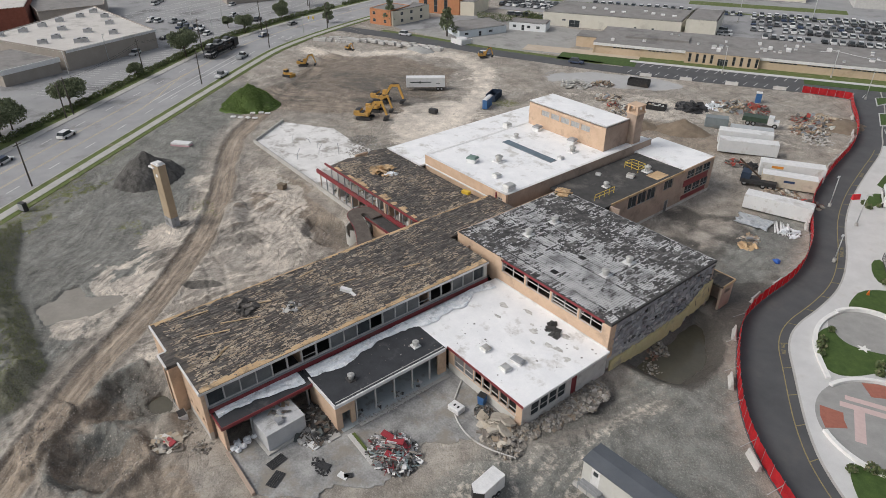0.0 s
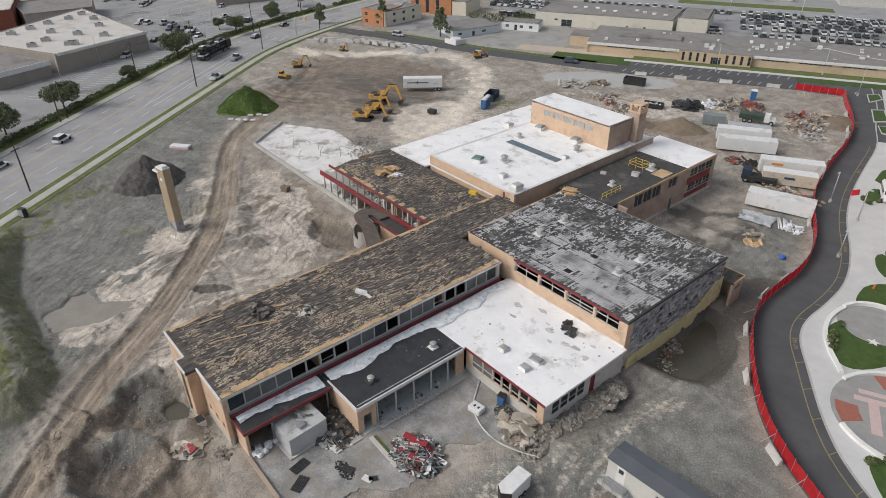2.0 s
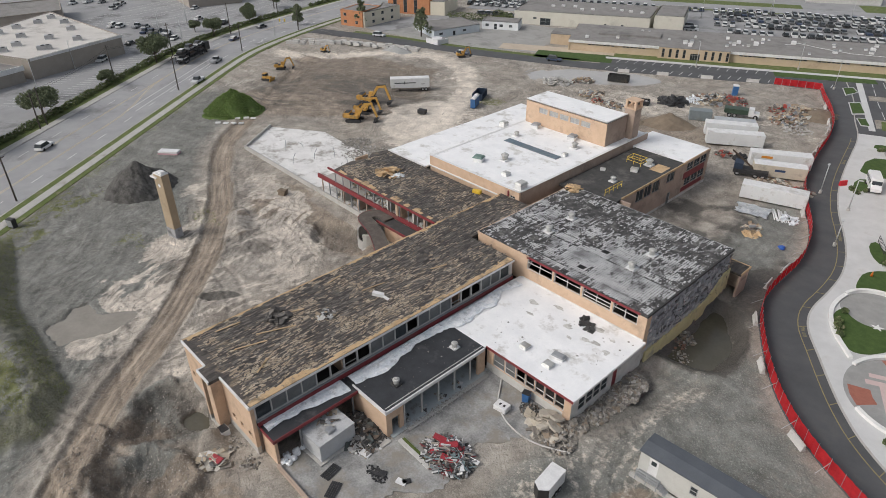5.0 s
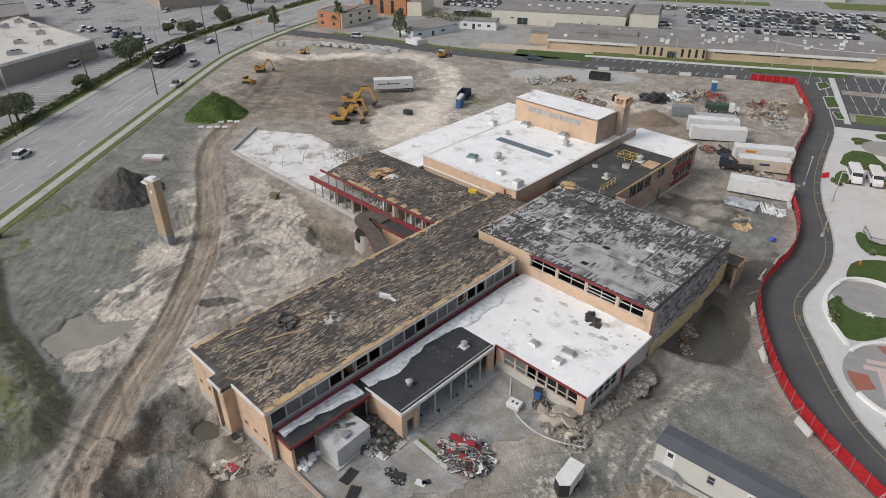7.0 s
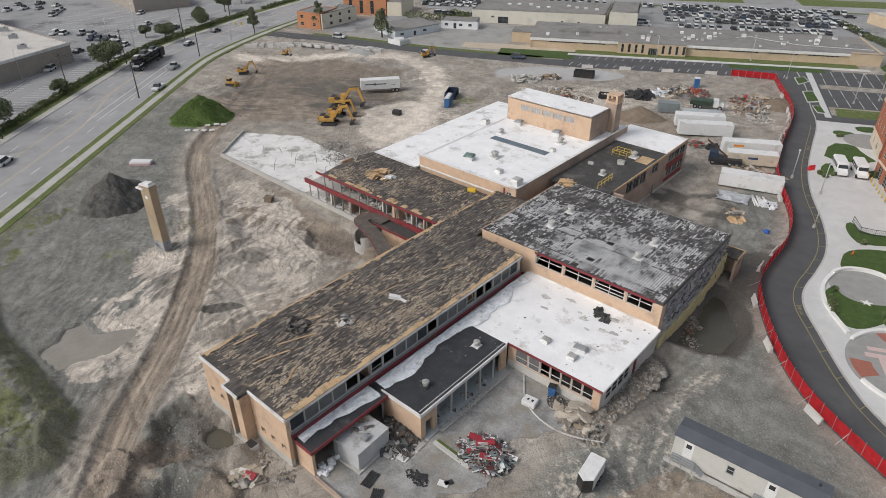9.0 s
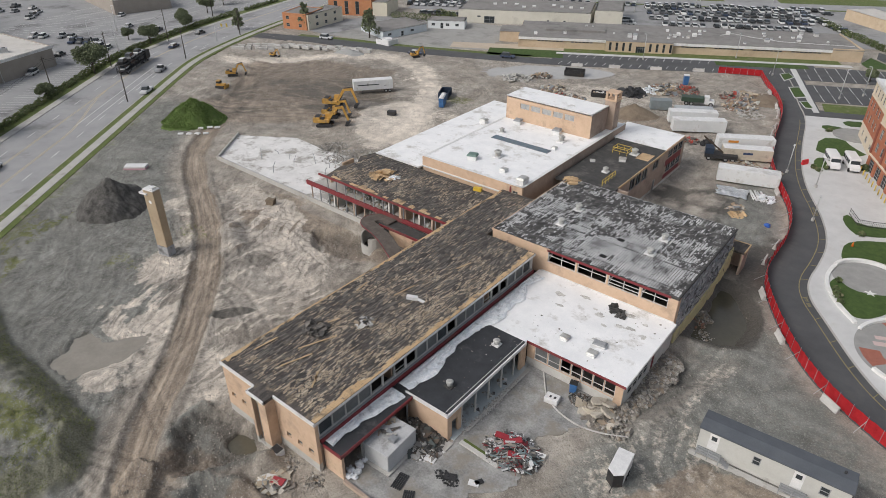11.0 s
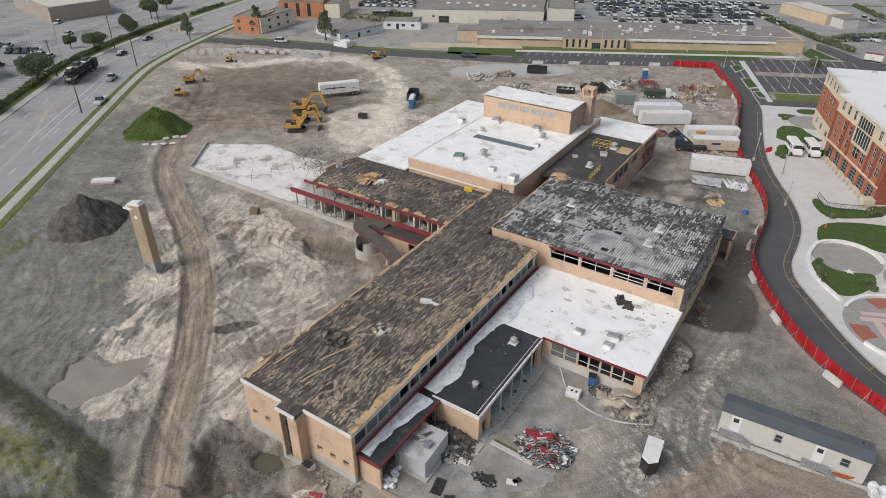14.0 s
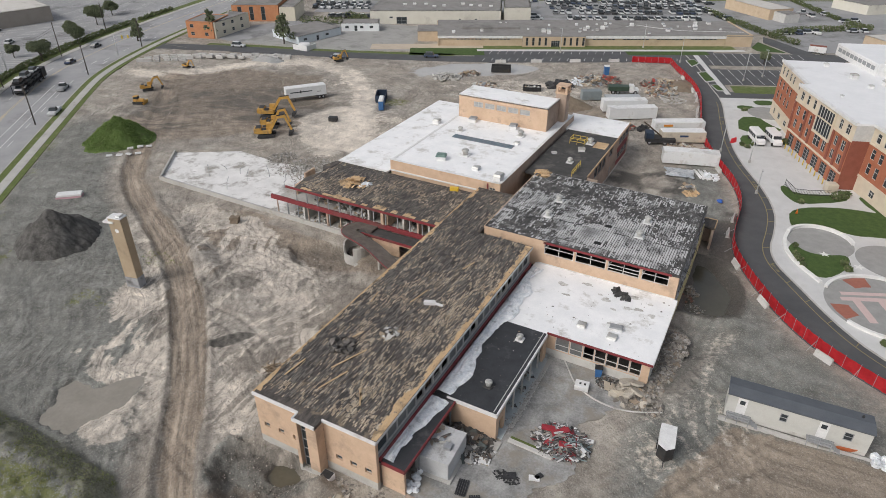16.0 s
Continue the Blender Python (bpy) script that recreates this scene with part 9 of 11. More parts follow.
part("door", bm, FRAME_GREY, t)
for cx, cy, n in ((-13.0, -29.8, 46), (-10.6, -25.6, 22), (-11.8, -20.2, 18), (-9.6, -33.4, 18)):
    t = thing("brushwood", "tangle of dry branches and splintered laths on the soil", "brushwood", (cx, cy, float(on_ground([(cx, cy)])[0])), RS.uniform(0, 360), "splintered wood")
    bm = bmesh.new()
    for _ in range(n):
        a, q = RS.uniform(0, 6.28), RS.uniform(0, 1.3)
        c = Vector((q * math.cos(a), q * math.sin(a), RS.uniform(0.05, 0.5 * (1.4 - q))))
        d = Vector((RS.gauss(0, 1), RS.gauss(0, 1), RS.gauss(0, 0.22))).normalized() * RS.uniform(0.25, 0.9)
        bar(bm, c - d, c + d, RS.uniform(0.03, 0.09))
    tagged(part("branch", bm, palette("dry_wood", [(0.16, 0.12, 0.085), (0.26, 0.20, 0.14), (0.11, 0.085, 0.065), (0.36, 0.28, 0.19)], 0.9, island=True), t), kind="stuff")
hose = resample(smooth_line([(15.3, -12.4), (16.6, -14.2), (18.0, -16.2), (20.5, -17.4), (23, -17.6), (25.2, -16.9), (27.2, -15.8)], 2), 26)
t = thing("hose", "pale flexible hose snaking over the yard", "hose")
bm = bmesh.new()
rings = []
for p, d in zip(hose, [b - a for a, b in zip(hose, hose[1:])] + [hose[-1] - hose[-2]]):
    n = Vector((-d.y, d.x)).normalized() * 0.09
    rings.append([bm.verts.new((p.x + n.x * math.cos(u), p.y + n.y * math.cos(u), 0.12 + 0.09 * math.sin(u))) for u in (0.785 * i for i in range(8))])
for r0, r1 in zip(rings, rings[1:]):
    for i in range(8):
        bm.faces.new((r0[i], r0[(i + 1) % 8], r1[(i + 1) % 8], r1[i])).smooth = True
flip(bm)
part("tube", bm, BARRIER, t)
for x, y, rz, s, m in ((18.5, -29.8, 20, 0.5, WHITE_TRIM), (18.8, -29.4, 60, 0.4, STEEL_DARK), (13.6, -30.2, 10, 0.55, WHITE_TRIM), (12.8, -28.6, 40, 0.35, BLUE_PLASTIC), (12.3, -30.9, 0, 0.4, BARRIER), (16.4, -30.6, 30, 0.6, STEEL_DARK)):
    t = thing("litter_sheet", "small discarded panel lying on the yard", "litter", (x, y, 0.06), rz, "yard litter")
    bm = bmesh.new()
    box(bm, -s, s, -s * 0.6, s * 0.6, 0, 0.12)
    part("panel", bm, m, t)
heap("ash_patch", "dark crumbs scattered on the yard", "litter", (16.2, -30.9, 0.05), 1.3, 0.1, 70, STEEL_DARK, RS, (0.08, 0.3), 0.3, squash=0.5)
t = thing("planter_kerb", "long mossy kerb of a planted strip", "kerb", (16.9, -26.8, 0.05), -2)
bm = bmesh.new()
box(bm, -2.3, 2.3, -0.2, 0.2, 0, 0.22)
part("kerb", bm, BARRIER, t)
bm = bmesh.new()
box(bm, -2.2, 2.2, 0.2, 0.55, 0, 0.15)
part("moss", bm, VERGE, t)
# low wall that runs out from the canopy's end
bm = bmesh.new()
panel(bm, (9.1, -37.3), (15.2, -37.35), -0.8, 0.35, 0.3)
flip(bm)
setting("wall_yard", bm, TAN_DULL, "low broken brick edge wall of the yard", "wall")
t = thing("white_cooler", "white box with a dark lid at the wing's foot", "box", (1.7, -38.9, 0.25), 0)
bm = bmesh.new()
box(bm, -0.55, 0.55, -0.45, 0.45, -0.5, 0.45)
part("body", bm, WHITE_TRIM, t)
bm = bmesh.new()
box(bm, -0.5, 0.5, -0.4, 0.4, 0.45, 0.5)
part("lid", bm, STEEL_DARK, t)
fs = heap("front_scrap", "red and white metal scrap dumped on the soil", "scrap", (4.2, -41.2, 0.1), 1.5, 0.45, 60, palette("pale_strips", [(0.55, 0.52, 0.46), (0.4, 0.33, 0.24), (0.6, 0.6, 0.58), (0.2, 0.18, 0.16), (0.45, 0.4, 0.32)], 0.8, island=True), RS, (0.15, 1.2), 0.05)
bm = bmesh.new()
obox(bm, (0.4, 0.1, 0.4), (1.3, 0.7, 0.1), turn(8, -6, 15))
part("red_panel", bm, LOCKER, fs, "dark red metal panel")
for x, y, r, n in ((3.4, -39.0, 1.3, 30), (6.8, -38.9, 1.2, 30)):
    heap("footing_rubble", "broken stone along the wing's footing", "rubble", (x, y, -0.15), r, 0.4, n * 4, RUBBLE, RS, (0.06, 0.3), 0.6)

# ---- east side: kerb lane, paving, lawns and circles ----
CL = resample(CURB, 140)
bm = bmesh.new()
ribbon(bm, CL, offset(CL, 0.22), -0.2, 0.14)
setting("kerb_drive", bm, CONCRETE, "pale concrete kerb of the drive", "kerb")
bm = bmesh.new()
near = CL[35:]
ribbon(bm, offset(near, 0.22), [Vector((72, p.y + 4 + 19 * min(max((p.y - 66) / 26, 0), 1))) for p in near], -0.3, 0.13)
setting("pavement_forecourt", bm, PAVING, "pale concrete paving of the new school's forecourt", "pavement")
# painted fire lane beside the kerb: yellow line, ticks and short bars for its lettering
lane = CL[38:130]
bm = bmesh.new()
ribbon(bm, offset(lane, -1.05), offset(lane, -0.93), 0.038, 0.047)
FADED_LANE = surface("faded_lane_paint", (0.20, 0.165, 0.08), (0.32, 0.26, 0.12), 1.5, 0.85, bump=0.0)
setting("lane_line", bm, FADED_LANE, "yellow line of the fire lane", "road marking")
bm = bmesh.new()
for i in range(2, len(lane) - 2, 4):
    p = lane[i]
    d = (lane[i + 1] - lane[i - 1]).normalized()
    n = Vector((d.y, -d.x))
    a, b = p + n * 0.95, p + n * 0.05 - d * 0.4
    bar(bm, (a.x, a.y, 0.043), (b.x, b.y, 0.043), 0.10, 0.008)
setting("lane_ticks", bm, FADED_LANE, "yellow hatching ticks of the fire lane", "road marking")
bm = bmesh.new()
for i in (12, 13, 40, 41, 42, 66, 67):
    p = lane[i]
    d = (lane[i + 1] - lane[i - 1]).normalized()
    n = Vector((d.y, -d.x))
    for k in range(4):
        q = p + n * 0.5 + d * (0.22 * k)
        bar(bm, (q.x - n.x * 0.22, q.y - n.y * 0.22, 0.043), (q.x + n.x * 0.22, q.y + n.y * 0.22, 0.043), 0.08, 0.008)
setting("lane_lettering", bm, FADED_LANE, "worn yellow lettering bars in the fire lane", "road marking")

PAVE_Z = 0.13


def plate(name, pts, z, material, label, category, rounds=2, z0=0.05):
    b = bmesh.new()
    ring = [Vector(p) for p in pts]
    for _ in range(rounds):
        out = []
        for p, q in zip(ring, ring[1:] + ring[:1]):
            out += [p * 0.75 + q * 0.25, p * 0.25 + q * 0.75]
        ring = out
    prism(b, [(p.x, p.y) for p in ring], z0, z)
    return setting(name, b, material, label, category)


def disc(x, y, r, n=48):
    return [(x + r * math.cos(2 * math.pi * i / n), y + r * math.sin(2 * math.pi * i / n)) for i in range(n)]


plate("lawn_large", [(35.9, 40.4), (36.2, 34.6), (37.2, 33.6), (40, 36.6), (45, 35), (47.5, 36), (58, 39), (60, 52), (50.5, 45.2), (43, 44.6)], PAVE_Z + 0.06, LAWN, "mown dark green lawn", "lawn")
plate("lawn_round", [(36.9, 28.6), (38.6, 26.6), (41, 26.4), (44.6, 28.6), (44.4, 24.0), (41.2, 19.2), (38.2, 22.0), (36.4, 25.6)], PAVE_Z + 0.05, LAWN, "small lawn between the paved circles", "lawn")
plate("lawn_south", [(47.2, 8.4), (50.5, 10.2), (58, 11), (62, 2), (54, 1.2), (50, 4.4)], PAVE_Z + 0.05, LAWN, "curved lawn with shrubs beside the plaza", "lawn")
plate("lawn_fence", [(33.8, 48.0), (35.2, 44.6), (37.2, 42.6), (44, 47.2), (44.6, 49.6), (41.6, 48.9), (36.4, 46.6), (34.6, 49.6)], PAVE_Z + 0.05, LAWN, "narrow lawn round the railed ramp", "lawn", 1)
plate("lawn_north", [(23.0, 82.6), (24.4, 72.4), (33.2, 77.6), (29.2, 81.2), (27.0, 84.8)], PAVE_Z + 0.05, LAWN, "mown lawn before the brick school", "lawn", 1)
plate("lawn_bed", [(24.7, 70.6), (26.7, 72.4), (27.4, 68.6), (27.0, 65.2), (26.0, 64.6)], PAVE_Z + 0.05, LAWN, "narrow planted bed beside the minibuses", "lawn", 1)
plate("lawn_tip", [(21.8, 91.2), (22.2, 88.2), (25.2, 89.8), (25.9, 91.8)], PAVE_Z + 0.05, LAWN, "small lawn at the path", "lawn", 1)
plate("lawn_corner", [(24.4, 96.1), (28.9, 98.5), (29.2, 94.9), (26.1, 93.1)], PAVE_Z + 0.05, LAWN, "small dark lawn at the school's corner", "lawn", 1)
plate("lawn_minibus", [(32.2, 73.0), (34.0, 73.6), (34.4, 69.9), (32.2, 69.8)], PAVE_Z + 0.05, LAWN, "small planted bed between minibuses and school", "lawn", 1)
plate("lawn_wall", [(45.5, 51.0), (47.5, 46.2), (51, 43.2), (48.4, 48.8)], PAVE_Z + 0.05, LAWN, "narrow lawn against the school's wall", "lawn", 1)
plate("plaza_circle", disc(40.6, 30.6, 4.6), PAVE_Z + 0.03, GREY_PAVING, "round grey paved seating circle", "paving", 0)
plate("plaza_circle_east", disc(50.0, 29.0, 4.8), PAVE_Z + 0.03, GREY_PAVING, "round grey paved circle", "paving", 0)
plate("plaza_main", disc(48.6, 16.2, 7.2), PAVE_Z + 0.03, GREY_PAVING, "large round grey plaza with an inlaid emblem", "paving", 0)
plate("plaza_north", disc(28.6, 88.2, 4.2), PAVE_Z + 0.07, GREY_PAVING, "round grey paved circle by the entrance", "paving", 0)
RED_PAVE = surface("red_pavers", (0.28, 0.10, 0.07), (0.36, 0.14, 0.10), 2, 0.85, bump=0.05)
PINK_PAVE = surface("pink_stone_inlay", (0.50, 0.38, 0.36), (0.58, 0.45, 0.43), 2, 0.85, bump=0.03)
emblem = thing("plaza_emblem", "plain pink stone emblem inlaid in the plaza", "inlay", (48.6, 16.2, PAVE_Z + 0.03), 24)
for i, (x0, x1, y0, y1) in enumerate(((-4.9, 4.6, 1.3, 2.1), (-4.4, 4.6, 2.6, 3.3), (-3.6, -2.6, -3.4, 1.3), (-0.4, 0.6, -3.4, 1.3), (2.4, 3.4, -3.4, 1.3), (-0.4, 3.4, -4.1, -3.4))):
    bm = bmesh.new()
    box(bm, x0, x1, y0, y1, 0, 0.006 + 0.001 * i)
    part("inlay_bar", bm, PINK_PAVE, emblem)
for a in (100, 280, 10, 190):
    bm = bmesh.new()
    r0, r1 = 4.6, 6.8
    prism(bm, [(r * math.cos(radians(a + d)), r * math.sin(radians(a + d))) for r, d in ((r0, -14), (r1, -14), (r1, 0), (r1, 14), (r0, 14), (r0, 0))], 0, 0.005)
    part("red_field", bm, RED_PAVE, emblem, "red paver field")
STONE_WHITE = surface("white_stone", (0.66, 0.66, 0.64), (0.78, 0.78, 0.76), 1.5, 0.7, bump=0.03)


def star(x, y, r, rz):
    t = thing("star_inlay", "white five-pointed stone star set in the circle", "inlay", (x, y, PAVE_Z + 0.03), rz, "white stars")
    bm = bmesh.new()
    prism(bm, [(q * math.cos(radians(36 * i)), q * math.sin(radians(36 * i))) for i, q in enumerate((r, r * 0.42) * 5)], 0, 0.05)
    part("star", bm, STONE_WHITE, t)


star(41.3, 26.95, 0.75, 30)
star(45.7, 25.4, 0.75, 10)


def arc_wall(name, x, y, r, a0, a1, h, w, label):
    b = bmesh.new()
    n = 36
    pts = [Vector((x + r * math.cos(radians(a0 + (a1 - a0) * i / n)), y + r * math.sin(radians(a0 + (a1 - a0) * i / n)))) for i in range(n + 1)]
    ribbon(b, pts, offset(pts, w), 0.05, PAVE_Z + h)
    return setting(name, b, STONE_WHITE, label, "seat wall")


arc_wall("wall_seat", 40.6, 30.6, 4.75, 15, 170, 0.5, 0.45, "curved white seat wall")
arc_wall("wall_plaza", 48.6, 16.2, 7.35, 20, 168, 0.35, 0.45, "low curved white edge wall of the plaza")
arc_wall("wall_plaza_south", 48.6, 16.2, 7.35, 232, 330, 0.35, 0.45, "low curved white edge wall of the plaza")
bm = bmesh.new()
edge_line = resample(smooth_line([(36.2, 32.6), (35.6, 29.8), (35.7, 26.4), (37.4, 22.4), (40.8, 18.4)], 2), 24)
ribbon(bm, edge_line, offset(edge_line, 0.5), 0.05, PAVE_Z + 0.30)
setting("wall_bed", bm, STONE_WHITE, "low curved white wall of the planted bed", "seat wall")

SHRUB = palette("shrub_leaves", [(0.075, 0.105, 0.04), (0.10, 0.14, 0.05), (0.13, 0.16, 0.06), (0.08, 0.11, 0.045), (0.16, 0.16, 0.085)], 0.9, island=True, grime=0.05)


def leaf_ball(bm, c, r, n, rnd, size=0.18, flat=0.8):
    """Many small leaf clumps in a ragged round crown."""
    c = Vector(c)
    for _ in range(n):
        d = Vector((rnd.gauss(0, 1), rnd.gauss(0, 1), rnd.gauss(0, 1))).normalized()
        p = c + Vector((d.x * r, d.y * r, d.z * r * flat)) * (rnd.uniform(0.55, 1.08))
        s = size * rnd.uniform(0.6, 1.5)
        q = turn(rnd.uniform(0, 360), rnd.uniform(0, 360), rnd.uniform(0, 360))
        v = [bm.verts.new(p + q @ Vector(w)) for w in ((-s, -s * 0.5, 0), (s, -s * 0.4, s * 0.2), (s * 0.3, s, -s * 0.1), (-s * 0.6, s * 0.6, s * 0.5))]
        bm.faces.new((v[0], v[1], v[2]))
        bm.faces.new((v[0], v[2], v[3]))
        bm.faces.new((v[0], v[3], v[1]))


RT = random.Random(77)


def shrub(x, y, r, z=PAVE_Z + 0.05, label="small dark green shrub in a planted bed"):
    t = thing("shrub", label, "shrub", (x, y, z), 0, "shrubs")
    bm = bmesh.new()
    leaf_ball(bm, (0, 0, r * 0.6), r, int(60 + 60 * r), RT, 0.14 + 0.06 * r)
    part("foliage", bm, SHRUB, t)


for x, y, r in ((38.0, 23.2, 0.6), (37.6, 24.6, 0.5), (38.6, 22.0, 0.45), (37.4, 27.4, 0.4), (43.8, 25.0, 0.6), (44.3, 23.6, 0.5), (49.2, 9.0, 0.6), (50.4, 9.4, 0.5), (48.0, 7.6, 0.45), (51.6, 8.6, 0.5), (25.8, 65.4, 0.5), (26.8, 64.6, 0.5), (27.6, 66.4, 0.4), (33.4, 70.8, 0.7), (32.2, 69.6, 0.7), (31.4, 69.0, 0.6), (23.6, 87.4, 0.4), (37.4, 43.2, 0.5), (42.6, 47.8, 0.9), (43.4, 48.6, 0.9), (44.0, 49.2, 0.8), (24.0, 88.0, 0.4)):
    shrub(x, y, r)
# railing round the sunk ramp
rl = [Vector(p) for p in ((34.6, 49.6), (36.3, 46.3), (38.2, 46.8), (40.0, 47.6), (41.7, 48.4))]
rail = thing("railing", "black metal picket railing along the planted strip", "railing", (0, 0, PAVE_Z))
for a, b in zip(rl[:-1], rl[1:]):
    for z in (0.15, 1.05):
        bm = bmesh.new()
        bar(bm, (a.x, a.y, z), (b.x, b.y, z), 0.05)
        part("rail", bm, STEEL_DARK, rail)
    for k in range(8):
        p = a.lerp(b, k / 8)
        bm = bmesh.new()
        bar(bm, (p.x, p.y, 0), (p.x, p.y, 1.1), 0.035 if k else 0.07)
        part("picket", bm, STEEL_DARK, rail)
t = thing("transformer_box", "pale green-grey utility box by the wall", "utility box", (41.6, 50.6, PAVE_Z), 25)
bm = bmesh.new()
box(bm, -0.9, 0.9, -0.8, 0.8, 0, 1.5)
bmesh.ops.bevel(bm, geom=bm.edges[:], offset=0.06, segments=1, affect="EDGES")
part("body", bm, CREAM, t)
t = thing("traffic_cone", "orange traffic cone on the lawn", "traffic cone", (37.0, 38.8, PAVE_Z + 0.06), 0)
bm = bmesh.new()
cyl(bm, (0, 0, 0), (0, 0, 0.7), 0.2, 0.04, 10)
part("cone", bm, surface("orange_cone", (0.7, 0.16, 0.02), (0.8, 0.22, 0.04), 3, 0.5, bump=0.0), t)
t = thing("road_barrier", "red plastic barrier at the drive's edge", "barrier", (24.0, 66.4, PAVE_Z), 60)
bm = bmesh.new()
v = box(bm, -0.7, 0.7, -0.25, 0.25, 0, 0.9)
for p in v[4:]:
    p.co.y *= 0.4
part("shell", bm, RED_MESH, t)

# ---- the new brick school ----
BRICK = surface("red_brick", (0.31, 0.105, 0.055), (0.41, 0.16, 0.09), 1.0, 0.9, bump=0.1, fine=25)
BRICK_DK = surface("dark_red_brick", (0.20, 0.062, 0.038), (0.27, 0.09, 0.06), 1.0, 0.9, bump=0.1, fine=25)
CREAM_STONE = surface("cream_cast_stone", (0.56, 0.48, 0.37), (0.66, 0.58, 0.46), 0.8, 0.85, bump=0.06, fine=10)
WHITE_CLEAN = surface("clean_white_membrane", (0.70, 0.71, 0.72), (0.80, 0.80, 0.81), 0.3, 0.6, bump=0.02, dirt=(0.6, 0.6, 0.6), dirt_amount=0.2)
bs = thing("brick_school", "new red brick school with cream top storey and white roof", "school building")
H = 12.0
A0, A1, B0, B1, C0, C1 = (28.9, 88.9), (34.4, 72.4), (33.0, 71.6), (42.4, 52.0), (45.1, 53.0), (56.0, 32.0)


def facade(a, b, wins, garage=False, parent=bs):
    """One front in courses: stone base, brick storeys, cream top storey, with its windows."""
    m, ln = frame_of(a, b)
    base_h = [w for w in wins if w[2] < 3.0]
    mid_h = [w for w in wins if 3.0 <= w[2] < 8.9]
    top_h = [w for w in wins if w[2] >= 8.9]
    wall(parent, a, b, -0.3, 3.0, 0.4, BRICK if garage else CREAM_STONE, base_h, name="base_wall")
    wall(parent, a, b, 3.0, 8.9, 0.4, BRICK, mid_h, name="brick_wall", label="red brick wall")
    wall(parent, a, b, 8.9, H - 0.3, 0.4, CREAM_STONE, top_h, name="top_wall", label="cream cast stone top storey")
    edging(parent, [a, b], 2.9, 3.25, 0.1, CREAM_STONE, name="string_course", out=0.15)
    edging(parent, [a, b], 8.75, 9.0, 0.1, CREAM_STONE, name="string_course", out=0.1)
    edging(parent, [a, b], H - 0.35, H + 0.1, 0.3, WHITE_TRIM, name="cornice", label="white metal cornice", out=0.35)
    for w in wins:
        if w[2] < 3.0 and garage:
            window(parent, a, b, w, 2, [0.25, 0.5, 0.75], FRAME_GREY, GLASS, depth=0.25, label="dark glazed bay door")
        else:
            window(parent, a, b, w, 2 if w[1] - w[0] > 1.1 else 1, [0.6], FRAME_PALE, GLASS, depth=0.12, label="pale framed window")


w1 = []
for s in (1.2, 3.6, 6.4, 8.6, 12.6):
    for z0, z1 in ((4.2, 5.9), (6.7, 8.3), (9.4, 11.0)):
        w1.append((s, s + (1.0 if s < 12 else 2.2), z0, z1))
w1 += [(2.0, 3.0, 0.9, 2.2), (5.4, 7.0, 0.9, 2.2), (9.6, 11.4, 0.9, 2.0)]
facade(A0, A1, w1)
w2 = [(0.9 + 3.45 * i, 3.3 + 3.45 * i, 0.0, 2.5) for i in range(6)]
for s, wd in ((1.4, 1.2), (4.0, 1.0), (6.6, 1.0), (16.6, 1.1), (19.0, 1.3)):
    for z0, z1 in ((4.0, 5.7), (6.4, 8.2), (9.4, 11.1)):
        w2.append((s, s + wd, z0, z1))
w2 += [(10.0, 12.4, 3.9, 5.9), (13.2, 14.6, 3.9, 5.9)]
facade(B0, B1, w2, True)
# the great bay window
bay = (9.4, 15.2)
m, ln = frame_of(B0, B1)
bm = bmesh.new()
for p in box(bm, bay[0] - 0.2, bay[1] + 0.2, 0.02, 0.35, 6.1, 6.5):
    p.co = m @ p.co
for p in box(bm, bay[0] - 0.2, bay[1] + 0.2, 0.02, 0.35, 11.2, 11.5):
    p.co = m @ p.co
for s in (bay[0] - 0.2, bay[1] - 0.05):
    for p in box(bm, s, s + 0.25, 0.02, 0.35, 6.5, 11.2):
        p.co = m @ p.co
flip(bm)
bw = part("bay_window", bm, CREAM_STONE, bs, "tall stone-framed bay window")
for r, (z0, z1) in enumerate(((6.5, 8.9), (9.2, 11.2))):
    for i in range(6):
        s0 = bay[0] + 0.05 + i * 0.955
        bm = bmesh.new()
        for p in box(bm, s0 + 0.05, s0 + 0.9, 0.12, 0.18, z0 + 0.05, z1):
            p.co = m @ p.co
        flip(bm)
        part("pane", bm, GLASS, bw)
        bm = bmesh.new()
        for p in box(bm, s0 - 0.05, s0 + 0.05, 0.1, 0.26, z0, z1):
            p.co = m @ p.co
        flip(bm)
        part("mullion", bm, FRAME_PALE, bw)
for s in (0.3, 5.6, 8.4, 15.9, 18.4, 21.2):
    bm = bmesh.new()
    for p in box(bm, s - 0.3, s + 0.3, 0.005, 0.16, 3.25, 8.75):
        p.co = m @ p.co
    flip(bm)
    part("pilaster", bm, BRICK_DK, bs)
for i in range(14):
    s = 0.5 + 1.6 * i
    q = m @ Vector((s, 1.3, 0))
    t = thing("bollard", "yellow steel bollard before the bay doors", "bollard", (q.x, q.y, PAVE_Z), 0, "yellow bollards")
    bm = bmesh.new()
    cyl(bm, (0, 0, 0), (0, 0, 1.0), 0.1, n=8)
    part("post", bm, YELLOW_PAINT, t)
wall(bs, A1, B0, -0.3, H - 0.3, 0.4, BRICK, name="brick_wall")
wall(bs, B1, C0, -0.3, 9.0, 0.4, BRICK_DK, name="brick_wall")
wall(bs, B1, C0, 9.0, H - 0.3, 0.4, FRAME_PALE, name="metal_panel", label="grey metal cladding")
w3 = []
